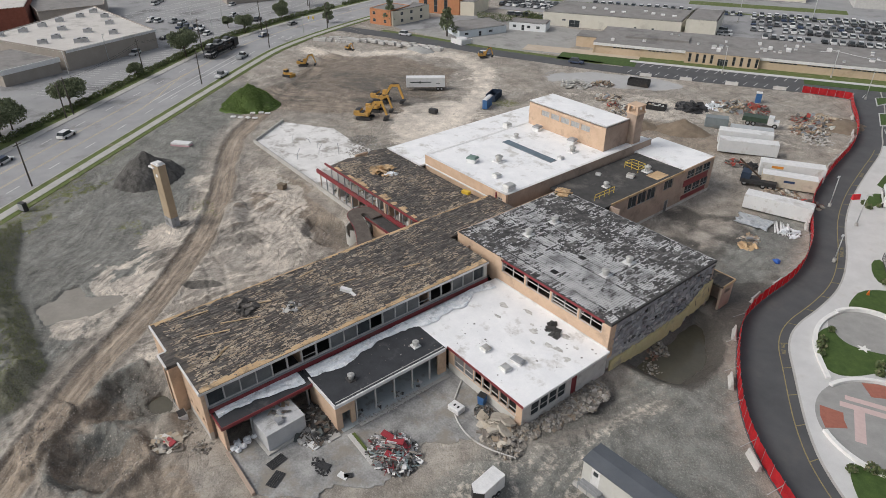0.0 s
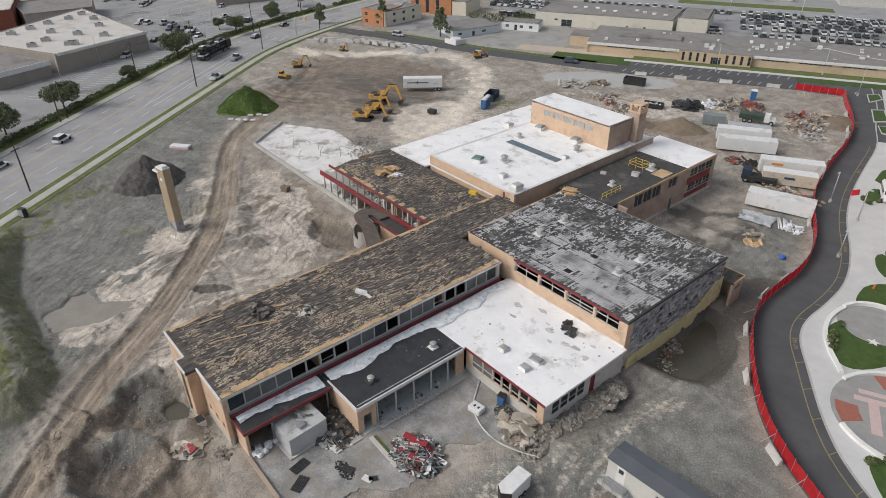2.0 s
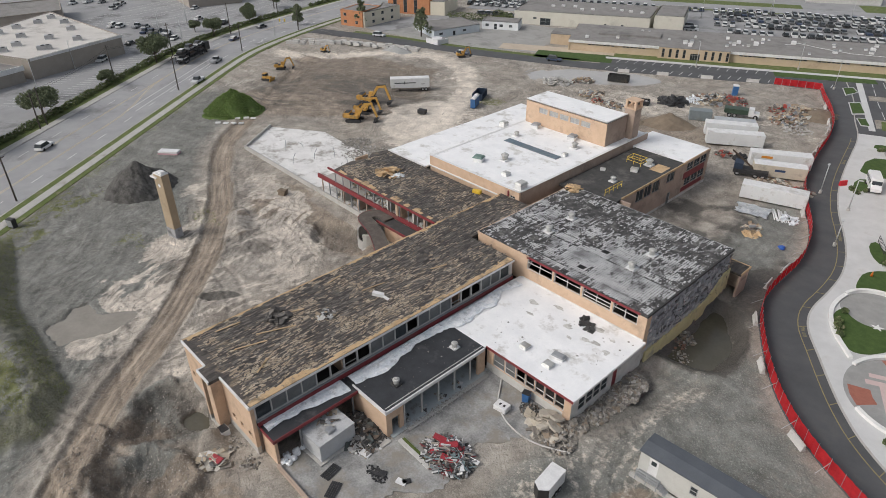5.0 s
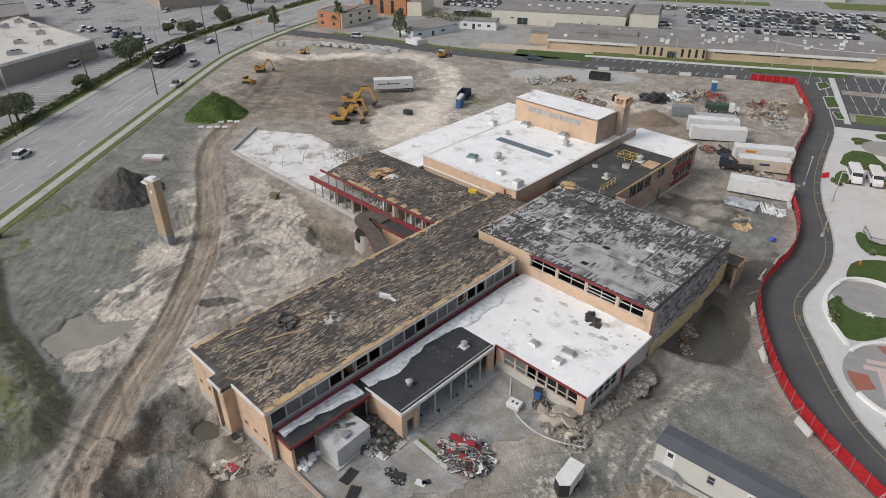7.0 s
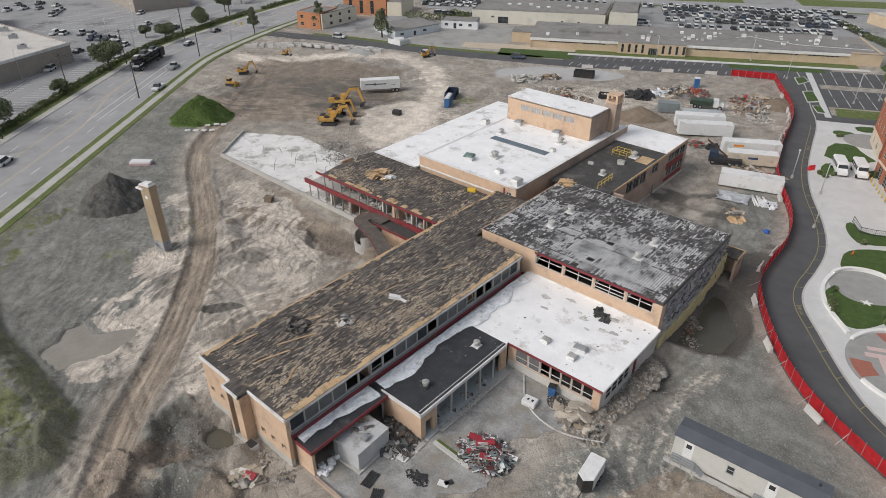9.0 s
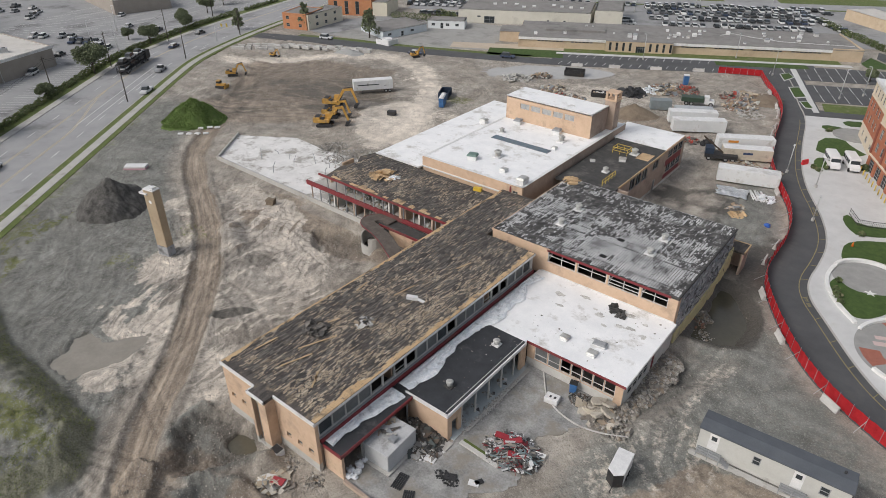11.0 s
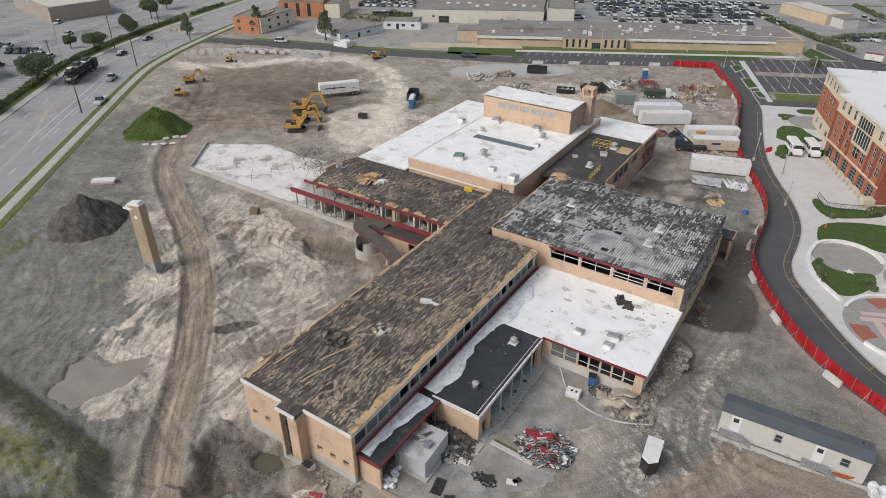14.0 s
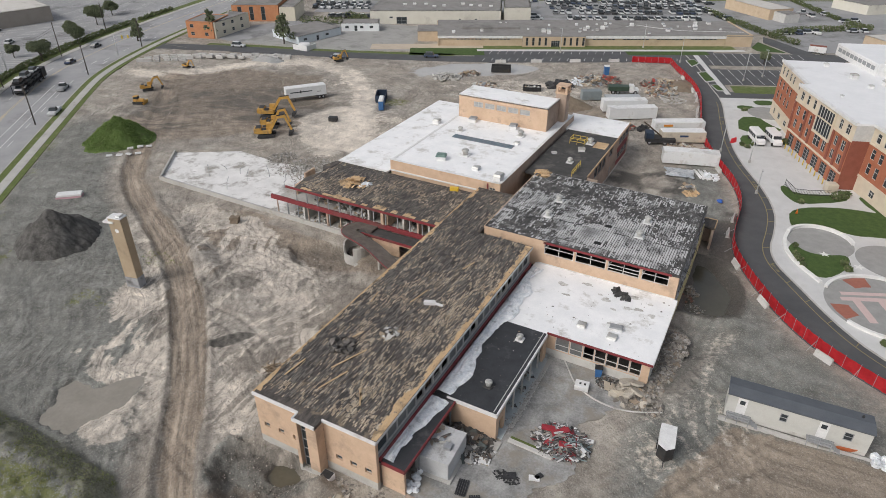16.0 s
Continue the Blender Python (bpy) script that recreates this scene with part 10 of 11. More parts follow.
for s in (1.2, 3.4, 6.4, 9.6, 12.6, 16.0, 19.0):
    for z0, z1 in ((4.0, 5.9), (6.6, 8.3), (9.4, 11.0)):
        w3.append((s, s + (1.1 if s != 6.4 else 2.0), z0, z1))
w3.append((4.0, 5.4, 1.0, 2.2))
facade(C0, C1, w3)
fx, fy = frame_of(A0, A1)[0].col[1][:2]
back = lambda p, d: (p[0] - fx * d, p[1] - fy * d)
bm = bmesh.new()
prism(bm, [A0, A1, B0, B1, C0, C1, back(C1, 30), back(A0, 34)], H - 0.3, H)
part("roof", bm, WHITE_CLEAN, bs, "clean white membrane roof")
wall(bs, back(A0, 34), A0, -0.3, H - 0.3, 0.4, BRICK, name="brick_wall")
pent = [(38.6, 99.5), (45.8, 84.4), (54, 88), (48, 103)]
bm = bmesh.new()
prism(bm, pent, H, H + 2.2)
pt = part("penthouse", bm, WHITE_TRIM, bs, "long low white rooftop penthouse")
bm = bmesh.new()
prism(bm, [(p[0], p[1]) for p in pent], H + 2.2, H + 2.45)
part("penthouse_roof", bm, WHITE_CLEAN, pt)
m3, l3 = frame_of(pent[0], pent[1])
for i in range(9):
    bm = bmesh.new()
    for p in box(bm, 0.8 + 1.7 * i, 2.2 + 1.7 * i, 0.01, 0.04, H + 0.9, H + 1.7):
        p.co = m3 @ p.co
    flip(bm)
    part("louvre", bm, FRAME_GREY, pt)
for x, y, s in ((42.0, 80.6, 1.2), (44.8, 75.0, 0.8), (48.6, 66.0, 1.5), (37.0, 88.0, 0.8), (40.0, 66.5, 0.5), (47.6, 78.0, 1.4)):
    roof_hatch(x, y, H, s, s, 0.8 * s, ROOF_VENT, "grey rooftop unit on the white roof", 25)

# ---- vehicles ----
CAR_PAINT = palette("car_paint", [(0.70, 0.70, 0.70), (0.02, 0.02, 0.022), (0.62, 0.63, 0.64), (0.10, 0.10, 0.11), (0.33, 0.34, 0.35), (0.74, 0.74, 0.73), (0.04, 0.045, 0.05), (0.55, 0.56, 0.58), (0.55, 0.56, 0.57), (0.16, 0.165, 0.17), (0.68, 0.68, 0.68), (0.05, 0.07, 0.12), (0.05, 0.05, 0.052)], 0.3, grime=0.03)
BUS_WHITE = surface("white_bus_paint", (0.68, 0.68, 0.68), (0.76, 0.76, 0.76), 1, 0.35, bump=0.0)


def car(x, y, rz, kind="sedan", z=0.03, paint=None, group="parked cars", label=""):
    """A parked car: body, glasshouse, wheels."""
    ln, w, h, c0, c1, roof = {"sedan": (4.6, 1.8, 0.78, -1.55, 1.05, 1.42), "suv": (4.7, 1.9, 0.95, -2.1, 1.0, 1.72), "pickup": (5.4, 1.95, 1.0, -0.4, 1.2, 1.8)}[kind]
    t = thing("car" if kind != "pickup" else "pickup_truck", label or {"sedan": "parked saloon car", "suv": "parked tall estate car", "pickup": "parked pickup truck"}[kind] + " with dark windows on asphalt", "car", (x, y, z), rz, group)
    t.scale = (0.88, 0.88, 0.88)
    bm = bmesh.new()
    v = box(bm, -ln / 2, ln / 2, -w / 2, w / 2, 0.28, h)
    for p in v[4:]:
        p.co.y *= 0.94
    v[5].co.z -= 0.12
    v[6].co.z -= 0.12
    bmesh.ops.bevel(bm, geom=bm.edges[:], offset=0.1, segments=2, affect="EDGES")
    part("body", bm, paint or CAR_PAINT, t)
    bm = bmesh.new()
    v = box(bm, c0, c1, -w * 0.46, w * 0.46, h - 0.05, roof - 0.06)
    for p in v[4:]:
        p.co.y *= 0.8
        p.co.x = p.co.x * 0.72 + (0.0 if kind != "suv" else -0.25)
    part("glasshouse", bm, GLASS, t)
    bm = bmesh.new()
    x0, x1 = c0 * 0.72 + (0 if kind != "suv" else -0.25), c1 * 0.72 + (0 if kind != "suv" else -0.25)
    box(bm, x0 + 0.02, x1 - 0.02, -w * 0.37, w * 0.37, roof - 0.07, roof)
    part("roof", bm, paint or CAR_PAINT, t)
    for wx in (-ln * 0.3, ln * 0.31):
        for s in (-1, 1):
            bm = bmesh.new()
            cyl(bm, (wx, s * w * 0.47 - 0.1, 0.32), (wx, s * w * 0.47 + 0.1, 0.32), 0.32, n=10)
            part("wheel", bm, TYRE, t)
    return t


def minibus(x, y, rz):
    t = thing("minibus", "white school minibus parked on the concrete forecourt", "minibus", (x, y, PAVE_Z + 0.01), rz, "white minibuses")
    t.scale = (0.84, 0.84, 0.84)
    bm = bmesh.new()
    box(bm, -3.2, 1.9, -1.1, 1.1, 0.5, 2.8)
    bmesh.ops.bevel(bm, geom=bm.edges[:], offset=0.15, segments=2, affect="EDGES")
    part("body", bm, BUS_WHITE, t)
    bm = bmesh.new()
    v = box(bm, 1.8, 3.3, -0.95, 0.95, 0.5, 1.9)
    v[5].co.z = v[6].co.z = 1.25
    bmesh.ops.bevel(bm, geom=bm.edges[:], offset=0.08, segments=1, affect="EDGES")
    part("bonnet", bm, BUS_WHITE, t)
    bm = bmesh.new()
    v = box(bm, 1.86, 2.35, -0.9, 0.9, 1.55, 2.35)
    v[5].co.x = v[6].co.x = 1.95
    part("windscreen", bm, GLASS, t)
    for s in (-1, 1):
        for k in range(4):
            bm = bmesh.new()
            box(bm, -3.0 + 1.2 * k, -2.0 + 1.2 * k, s * 1.105 - 0.01, s * 1.105 + 0.01, 1.5, 2.3)
            part("window", bm, GLASS, t)
        for wx in (-2.0, 2.3):
            bm = bmesh.new()
            cyl(bm, (wx, s * 1.0 - 0.12, 0.42), (wx, s * 1.0 + 0.12, 0.42), 0.42, n=12)
            part("wheel", bm, TYRE, t)
    return t


minibus(28.0, 68.8, -66)
minibus(31.0, 69.9, -66)

# ---- side road, car parks and the long low school in the north ----
SIDE = smooth_line([(-143, 64), (-118, 74), (-92, 80.8), (-70, 89.2), (-48, 98), (-20, 113.5), (4, 127), (28, 140), (60, 158)], 3)
SIDE = resample(SIDE, 80)
strip("road_side", 3.0, -3.0, 0.03, ASPHALT, "dark asphalt side road north of the site", "road", line=SIDE)
strip("verge_side", 3.0, 5.2, 0.06, VERGE, "grass verge of the side road", "grass", line=SIDE[6:34])
FU = Vector((0.880, 0.474))
FN = Vector((-0.474, 0.880))
FO = Vector((-66.5, 107.0))


def far(u, n):
    p = FO + FU * u + FN * n
    return (p.x, p.y)


def oblong(name, u0, u1, n0, n1, z0, z1, material, label, category):
    b = bmesh.new()
    prism(b, [far(u0, n0), far(u1, n0), far(u1, n1), far(u0, n1)], z0, z1)
    return setting(name, b, material, label, category)


oblong("car_park_north", 11, 82, -18.2, -7.4, -0.2, 0.035, ASPHALT, "fresh asphalt car park before the long low school", "car park")
oblong("lawn_school", -8, 14, -12.0, -4.0, -0.2, 0.06, LAWN, "mown lawn before the long low school", "lawn")
oblong("pavement_school", 12, 92, -7.4, -5.6, -0.2, 0.10, PAVING, "pale pavement along the long low school", "pavement")
oblong("verge_school", 14, 90, -5.6, -1.2, -0.2, 0.07, VERGE, "grass strip at the foot of the school", "grass")
oblong("yard_terrace", -20, 18, -5.5, 1.0, -0.25, 0.05, surface("tan_concrete_terrace", (0.42, 0.35, 0.27), (0.52, 0.44, 0.35), 0.3, 0.9, bump=0.05), "tan concrete terrace beside the school", "terrace")
oblong("lawn_islands", 56, 80, -11.4, -7.5, -0.1, 0.10, LAWN, "mown lawn strip at the car park's end", "lawn")
stalls = bmesh.new()
for i in range(24):
    for n0, n1 in ((-18.0, -15.2), (-10.6, -7.7)):
        u = 13 + 2.4 * i
        if u > 54 and n0 > -12:
            continue
        a, b = far(u, n0), far(u + 0.9, n1)
        bar(stalls, (*a, 0.042), (*b, 0.042), 0.13, 0.01)
tagged(setting("stall_lines", stalls, LINE_WHITE, "white parking bay lines", "road marking"))
# two further lots east of the drive
for k, (p, q) in enumerate((((5.2, 135.4), (10.0, 123.2)), ((11.4, 119.4), (16.8, 106.6)), ((18.4, 100.5), (19.4, 96.2)))):
    b = bmesh.new()
    e = Vector((0.905, 0.425))
    p, q = Vector(p), Vector(q)
    prism(b, [tuple(p), tuple(q), tuple(q + e * 40), tuple(p + e * 40)], -0.2, 0.05)
    setting("car_park_east_%d" % (k + 1), b, ASPHALT, "fresh asphalt car park with white bays", "car park")
    if k == 2:
        continue
    b = bmesh.new()
    for i in range(11):
        for f in ((0.03, 0.42), (0.58, 0.97)):
            a = p.lerp(q, f[0]) + e * (2.2 + 2.7 * i)
            c = p.lerp(q, f[1]) + e * (2.2 + 2.7 * i)
            bar(b, (a.x, a.y, 0.058), (c.x, c.y, 0.058), 0.13, 0.01)
    setting("bay_lines_%d" % (k + 1), b, LINE_WHITE, "white parking bay lines", "road marking")
for nm, ring in (("a", [(4.4, 125.0), (5.9, 127.2), (7.8, 124.1), (6.7, 120.0)]), ("b", [(9.4, 114.1), (11.1, 115.8), (14.2, 109.1), (12.4, 107.0)]), ("c", [(14.2, 104.4), (15.6, 105.2), (17.6, 101.2), (16.2, 100.6)])):
    mid = sum((Vector(p) for p in ring), Vector((0, 0))) / len(ring)
    plate("kerb_island_" + nm, [tuple(mid + (Vector(p) - mid) * 1.16) for p in ring], 0.14, PAVING, "pale concrete kerb round a traffic island", "kerb", 0, -0.1)
    plate("island_" + nm, ring, 0.17, LAWN, "grass traffic island within its kerb", "lawn", 0, -0.1)
b = bmesh.new()
prism(b, [(2.0, 131.5), (9.6, 116.8), (13.7, 103.6), (18.2, 93.2), (20.4, 97.4), (6.8, 133.2)], -0.2, 0.029)
setting("road_apron", b, ASPHALT, "fresh dark asphalt between the drive and the car parks", "road")
b = bmesh.new()
prism(b, [(5.0, 132), (18.4, 98.4), (19.5, 98.9), (6.3, 132.6)], -0.1, 0.12)
setting("pavement_link", b, PAVING, "pale footpath between the car parks", "pavement")
b = bmesh.new()
prism(b, [(18.5, 106.0), (20.2, 100.6), (56, 116), (54, 122)], -0.1, 0.09)
setting("bed_shrubs", b, VERGE, "planted strip with low shrubs between the lots", "planting")

ls = thing("low_school", "long low tan brick school with a grey flat roof", "school building")
FLAT_GREY = surface("gravel_roof", (0.19, 0.18, 0.17), (0.27, 0.26, 0.25), 0.4, 0.95, bump=0.1, dirt=(0.14, 0.135, 0.13), dirt_amount=0.35, dirt_scale=0.12)
TAN_FAR = surface("pale_tan_brick", (0.46, 0.36, 0.25), (0.56, 0.45, 0.33), 0.5, 0.9, bump=0.05, dirt=(0.4, 0.31, 0.22), dirt_amount=0.3, dirt_scale=0.2)


def fwall(u0, u1, n, z0, z1, mat, holes=(), name="wall", label=""):
    return wall(ls, far(u0, n), far(u1, n), z0, z1, 0.35, mat, holes, name, label)


strip_l = [(5.5 + 1.1 * i, 6.4 + 1.1 * i, 2.55, 3.0) for i in range(15) if i not in (7, 8)]
fwall(0.5, 26, 0.6, -0.2, 3.2, TAN_FAR, strip_l)
for h in strip_l:
    window(ls, far(0.5, 0.6), far(26, 0.6), h, 1, [], FRAME_GREY, GLASS, depth=0.1, label="small high window")
strip_r = [(2.5 + 1.15 * i, 3.5 + 1.15 * i, 2.55, 3.0) for i in range(34) if i % 9 not in (6, 7)]
fwall(45, 88, 0.6, -0.2, 3.2, TAN_FAR, strip_r)
for h in strip_r:
    window(ls, far(45, 0.6), far(88, 0.6), h, 1, [], FRAME_GREY, GLASS, depth=0.1, label="small high window")
for u0, u1 in ((0.3, 26), (45, 88.2)):
    edging(ls, [far(u0, 0.3), far(u1, 0.3)], 3.2, 4.25, 0.4, WHITE_TRIM, name="fascia", label="deep white fascia band")
slots = [(1.0 + 1.9 * i, 1.75 + 1.9 * i, 0.5, 3.8) for i in range(10) if i not in (4, 5)] + [(8.7, 11.3, -0.1, 2.6)]
wall(ls, far(26, -0.8), far(45, -0.8), -0.2, 4.3, 0.6, TAN_FAR, slots)
for h in slots[:-1]:
    window(ls, far(26, -0.8), far(45, -0.8), h, 1, [0.5], FRAME_GREY, GLASS, depth=0.35, label="tall slot window")
window(ls, far(26, -0.8), far(45, -0.8), slots[-1], 4, [0.75], FRAME_GREY, GLASS, depth=0.3, label="glazed entrance doors")
wall(ls, far(88, 0.2), far(96, 0.2), -0.2, 4.8, 0.35, TAN_FAR)
wall(ls, far(96, 0.2), far(96, 20), -0.2, 4.8, 0.35, TAN_FAR)
wall(ls, far(0, 22), far(0.3, 0.3), -0.2, 4.2, 0.35, TAN_FAR)
wall(ls, far(-6, 6.0), far(0.3, 6.0), -0.2, 4.2, 0.35, TAN_FAR)
wall(ls, far(-6, 14.0), far(-6, 6.0), -0.2, 4.2, 0.35, TAN_FAR)
b = bmesh.new()
prism(b, [far(0.2, 0.3), far(26, 0.3), far(26, -0.8), far(45, -0.8), far(45, 0.3), far(88, 0.3), far(88, 0.15), far(96.2, 0.15), far(96.2, 20.5), far(60, 22), far(0.2, 22)], 4.2, 4.4)
part("roof", b, FLAT_GREY, ls, "grey gravelled flat roof")
b = bmesh.new()
prism(b, [far(-6.1, 5.9), far(0.2, 5.9), far(0.2, 14), far(-6.1, 14)], 4.2, 4.4)
part("roof", b, FLAT_GREY, ls)
b = bmesh.new()
prism(b, [far(8, 8.5), far(26, 8.5), far(26, 14.5), far(8, 14.5)], 4.4, 5.2)
part("raised_roof", b, FLAT_GREY, ls, "raised part of the flat roof")
b = bmesh.new()
hose = [(60, 12), (64, 15), (69, 11), (76, 7), (84, 6), (95, 5)]
for p, q in zip(hose, hose[1:]):
    bar(b, (*far(*p), 4.46), (*far(*q), 4.46), 0.2, 0.1)
part("roof_pipe", b, WHITE_TRIM, ls, "pale pipe over the roof")
for i in range(44):
    u, n = RT.uniform(3, 94), RT.uniform(2.5, 18)
    if 7 < u < 27 and 7.5 < n < 15.5:
        continue
    x, y = far(u, n)
    s = RT.uniform(0.5, 1.2)
    roof_hatch(x - FN.x * 1.6, y - FN.y * 1.6, 4.4 * 0.72, s, s * RT.uniform(0.7, 1.2), s * 0.8, RT.choice((ROOF_VENT, WHITE_TRIM, FRAME_GREY)), "small roof vent on the grey gravel roof", 28)

ls.scale = (1, 1, 0.72)
ls.location = (-FN.x * 1.6, -FN.y * 1.6, 0)

# ---- buildings farther off ----
def shed(name, label, pts, h, wall_mat, roof_mat, category="building", windows=(), doors=(), parapet=0.0, low=1.0):
    """A building over a plan outline (clockwise seen from above is mended), with window rows on its first side."""
    t = thing(name, label, category)
    area = sum(a[0] * c[1] - c[0] * a[1] for a, c in zip(pts, list(pts[1:]) + [pts[0]]))
    if area < 0:
        pts = list(pts)[::-1]
    for i, (a, c) in enumerate(zip(pts, list(pts[1:]) + [pts[0]])):
        hs = [h2[1:] for h2 in windows if h2[0] == i]
        wall(t, a, c, -0.3, h + parapet, 0.3, wall_mat, hs)
        for h2 in hs:
            window(t, a, c, h2, 1 if h2[1] - h2[0] < 1.6 else 2, [0.5], FRAME_GREY, GLASS, depth=0.08, label="window")
    bm = bmesh.new()
    prism(bm, pts, h - 0.15, h)
    part("roof", bm, roof_mat, t)
    t.scale = (1, 1, low)
    return t


CREAM_WALL = surface("cream_block_wall", (0.56, 0.54, 0.47), (0.66, 0.64, 0.57), 0.4, 0.85, bump=0.03, dirt=(0.45, 0.43, 0.38), dirt_amount=0.3, dirt_scale=0.2)
wh = shed("warehouse", "long cream warehouse with a grey flat roof", [(-100.6, 121.6), (-61.2, 143.2), (-69, 162), (-109, 141)], 6.2, CREAM_WALL, FLAT_GREY, "warehouse", [(0, 6.6, 7.8, 2.6, 3.4), (0, 9.0, 12.6, 0.0, 3.2), (0, 30.5, 31.2, 0.2, 2.4), (0, 36, 36.8, 0.2, 2.4)], low=0.7)
for i in range(9):
    roof_hatch(-96 + 3.7 * i + RT.uniform(-1, 1), 134 + 2.1 * i + RT.uniform(-3, 3), 4.34, 1.2, 0.9, 0.5, WHITE_TRIM, "low white rooflight on the flat roof", 28)
shed("warehouse_annex", "cream flat-roofed annex of the warehouse", [(-60.6, 144.6), (-52.5, 149.0), (-60, 166), (-68, 161.6)], 7.4, CREAM_WALL, FLAT_GREY, "warehouse", low=0.7)
shed("small_office", "small white office with a dark flat roof", [(-102.6, 107.6), (-91.8, 113.6), (-95.4, 119.6), (-106, 113.6)], 3.1, surface("white_painted_wall", (0.62, 0.64, 0.65), (0.72, 0.74, 0.75), 0.5, 0.8, bump=0.03), FLAT_GREY, "office", [(0, 1.2, 2.4, 1.1, 2.1), (0, 4.2, 5.2, 0.1, 2.2), (0, 6.0, 7.2, 1.1, 2.1), (0, 9.2, 10.4, 1.1, 2.1)], low=0.84)
shed("side_building", "pale blue-grey low building with a long flat roof", [(-103.4, 86.6), (-100.2, 104.0), (-112.5, 107.5), (-117.5, 91.0)], 3.4, surface("pale_blue_wall", (0.50, 0.55, 0.58), (0.60, 0.65, 0.68), 0.5, 0.8, bump=0.03), FLAT_GREY, "building", [(0, 2.0, 3.4, 1.2, 2.2), (0, 7.2, 8.2, 0.1, 2.2), (0, 11.0, 12.4, 1.2, 2.2)], low=0.7)
t = thing("storage_tank", "round white storage tank in a white block yard", "tank", (-99.0, 83.8, 0), 0)
bm = bmesh.new()
cyl(bm, (0, 0, 0), (0, 0, 1.6), 1.6, n=20)
part("tank", bm, WHITE_TRIM, t)
bm = bmesh.new()
panel(bm, (-2.6, -2.2), (2.6, -2.2), 0, 1.5, 0.2)
panel(bm, (2.6, -2.2), (2.6, 2.2), 0, 1.5, 0.2)
flip(bm)
part("yard_wall", bm, WHITE_TRIM, t)
ORANGE_BRICK = surface("orange_brick", (0.42, 0.18, 0.085), (0.52, 0.25, 0.13), 0.8, 0.9, bump=0.05)
CREAM_STUCCO = surface("cream_stucco", (0.60, 0.55, 0.44), (0.70, 0.65, 0.54), 0.5, 0.85, bump=0.03)
shed("apartment_house", "two-storey orange brick apartment house with a flat roof", [(-140.3, 77.2), (-131.6, 79.8), (-135.2, 90.6), (-144, 88)], 6.2, ORANGE_BRICK, FLAT_GREY, "apartment house", [(0, 1.2, 2.5, 1.0, 2.3), (0, 6.0, 7.2, 1.0, 2.3), (0, 1.2, 2.5, 3.9, 5.2), (0, 6.0, 7.2, 3.9, 5.2)], parapet=0.2, low=0.8)
shed("apartment_house", "two-storey cream apartment house beside the orange one", [(-131.4, 80.2), (-133.2, 97.6), (-141.0, 96.2), (-135.8, 90.8)], 6.0, CREAM_STUCCO, FLAT_GREY, "apartment house", [(0, 4.0, 5.2, 1.0, 2.2), (0, 8.4, 9.6, 1.0, 2.2), (0, 13.0, 14.2, 1.0, 2.2), (0, 4.0, 5.2, 3.8, 5.0), (0, 8.4, 9.6, 3.8, 5.0), (0, 13.0, 14.2, 3.8, 5.0)], low=0.8)
shed("apartment_block", "brown brick apartment block with dark upright window strips", [(-144.5, 101.5), (-130.6, 109.4), (-137, 122), (-151, 114)], 8.0, ORANGE_BRICK, FLAT_GREY, "apartment block", [(0, 2.0, 3.4, 0.6, 7.2), (0, 6.0, 7.4, 0.6, 7.2), (0, 10.0, 11.4, 0.6, 7.2)], low=0.68)
shed("apartment_block", "cream side block of the apartment house", [(-130.3, 109.6), (-125.8, 112.4), (-132, 125), (-136.6, 122.2)], 7.0, CREAM_STUCCO, FLAT_GREY, "apartment block", low=0.68)
# the store by the avenue
TAUPE = surface("taupe_store_wall", (0.29, 0.26, 0.225), (0.36, 0.325, 0.29), 0.4, 0.85, bump=0.03)
PALE_ROOF = surface("pale_store_roof", (0.50, 0.475, 0.44), (0.60, 0.575, 0.54), 0.3, 0.8, bump=0.03, dirt=(0.33, 0.31, 0.28), dirt_amount=0.35, dirt_scale=0.1)
store = shed("store", "large low store with taupe walls and pale roof", [(-153.6, 9.0), (-143.4, -18.0), (-176, -33), (-204, 4.2)], 6.0, TAUPE, PALE_ROOF, "store", parapet=0.25, low=0.86)
shed("store_porch", "lower store wing with a broad white fascia", [(-143.0, -20.0), (-138.0, -34.0), (-158, -42), (-162, -28)], 4.6, TAUPE, FLAT_GREY, "store", parapet=0.1, low=0.86)
b = bmesh.new()
panel(b, (-137.6, -34.4), (-142.8, -19.6), 3.4, 4.9, 0.2)
panel(b, (-143.2, -17.6), (-153.4, 9.4), 5.5, 6.35, 0.12)
flip(b)
part("fascia", b, WHITE_TRIM, store, "broad white fascia")
shed("store_far", "low shop row with dark sign band", [(-204, 52), (-200, 72), (-235, 82), (-240, 58)], 5.0, TAUPE, PALE_ROOF, "shop")
shed("rear_store", "low rear wing of the store with a dark roof", [(-206.5, -13), (-205, 8), (-228, 14), (-234, -12)], 5.0, TAUPE, FLAT_GREY, "store", parapet=0.3)
shed("store_mall", "dark red mall front behind the store", [(-213, -60), (-208, -16), (-240, -8), (-250, -60)], 7.0, BRICK_DK, PALE_ROOF, "shop")
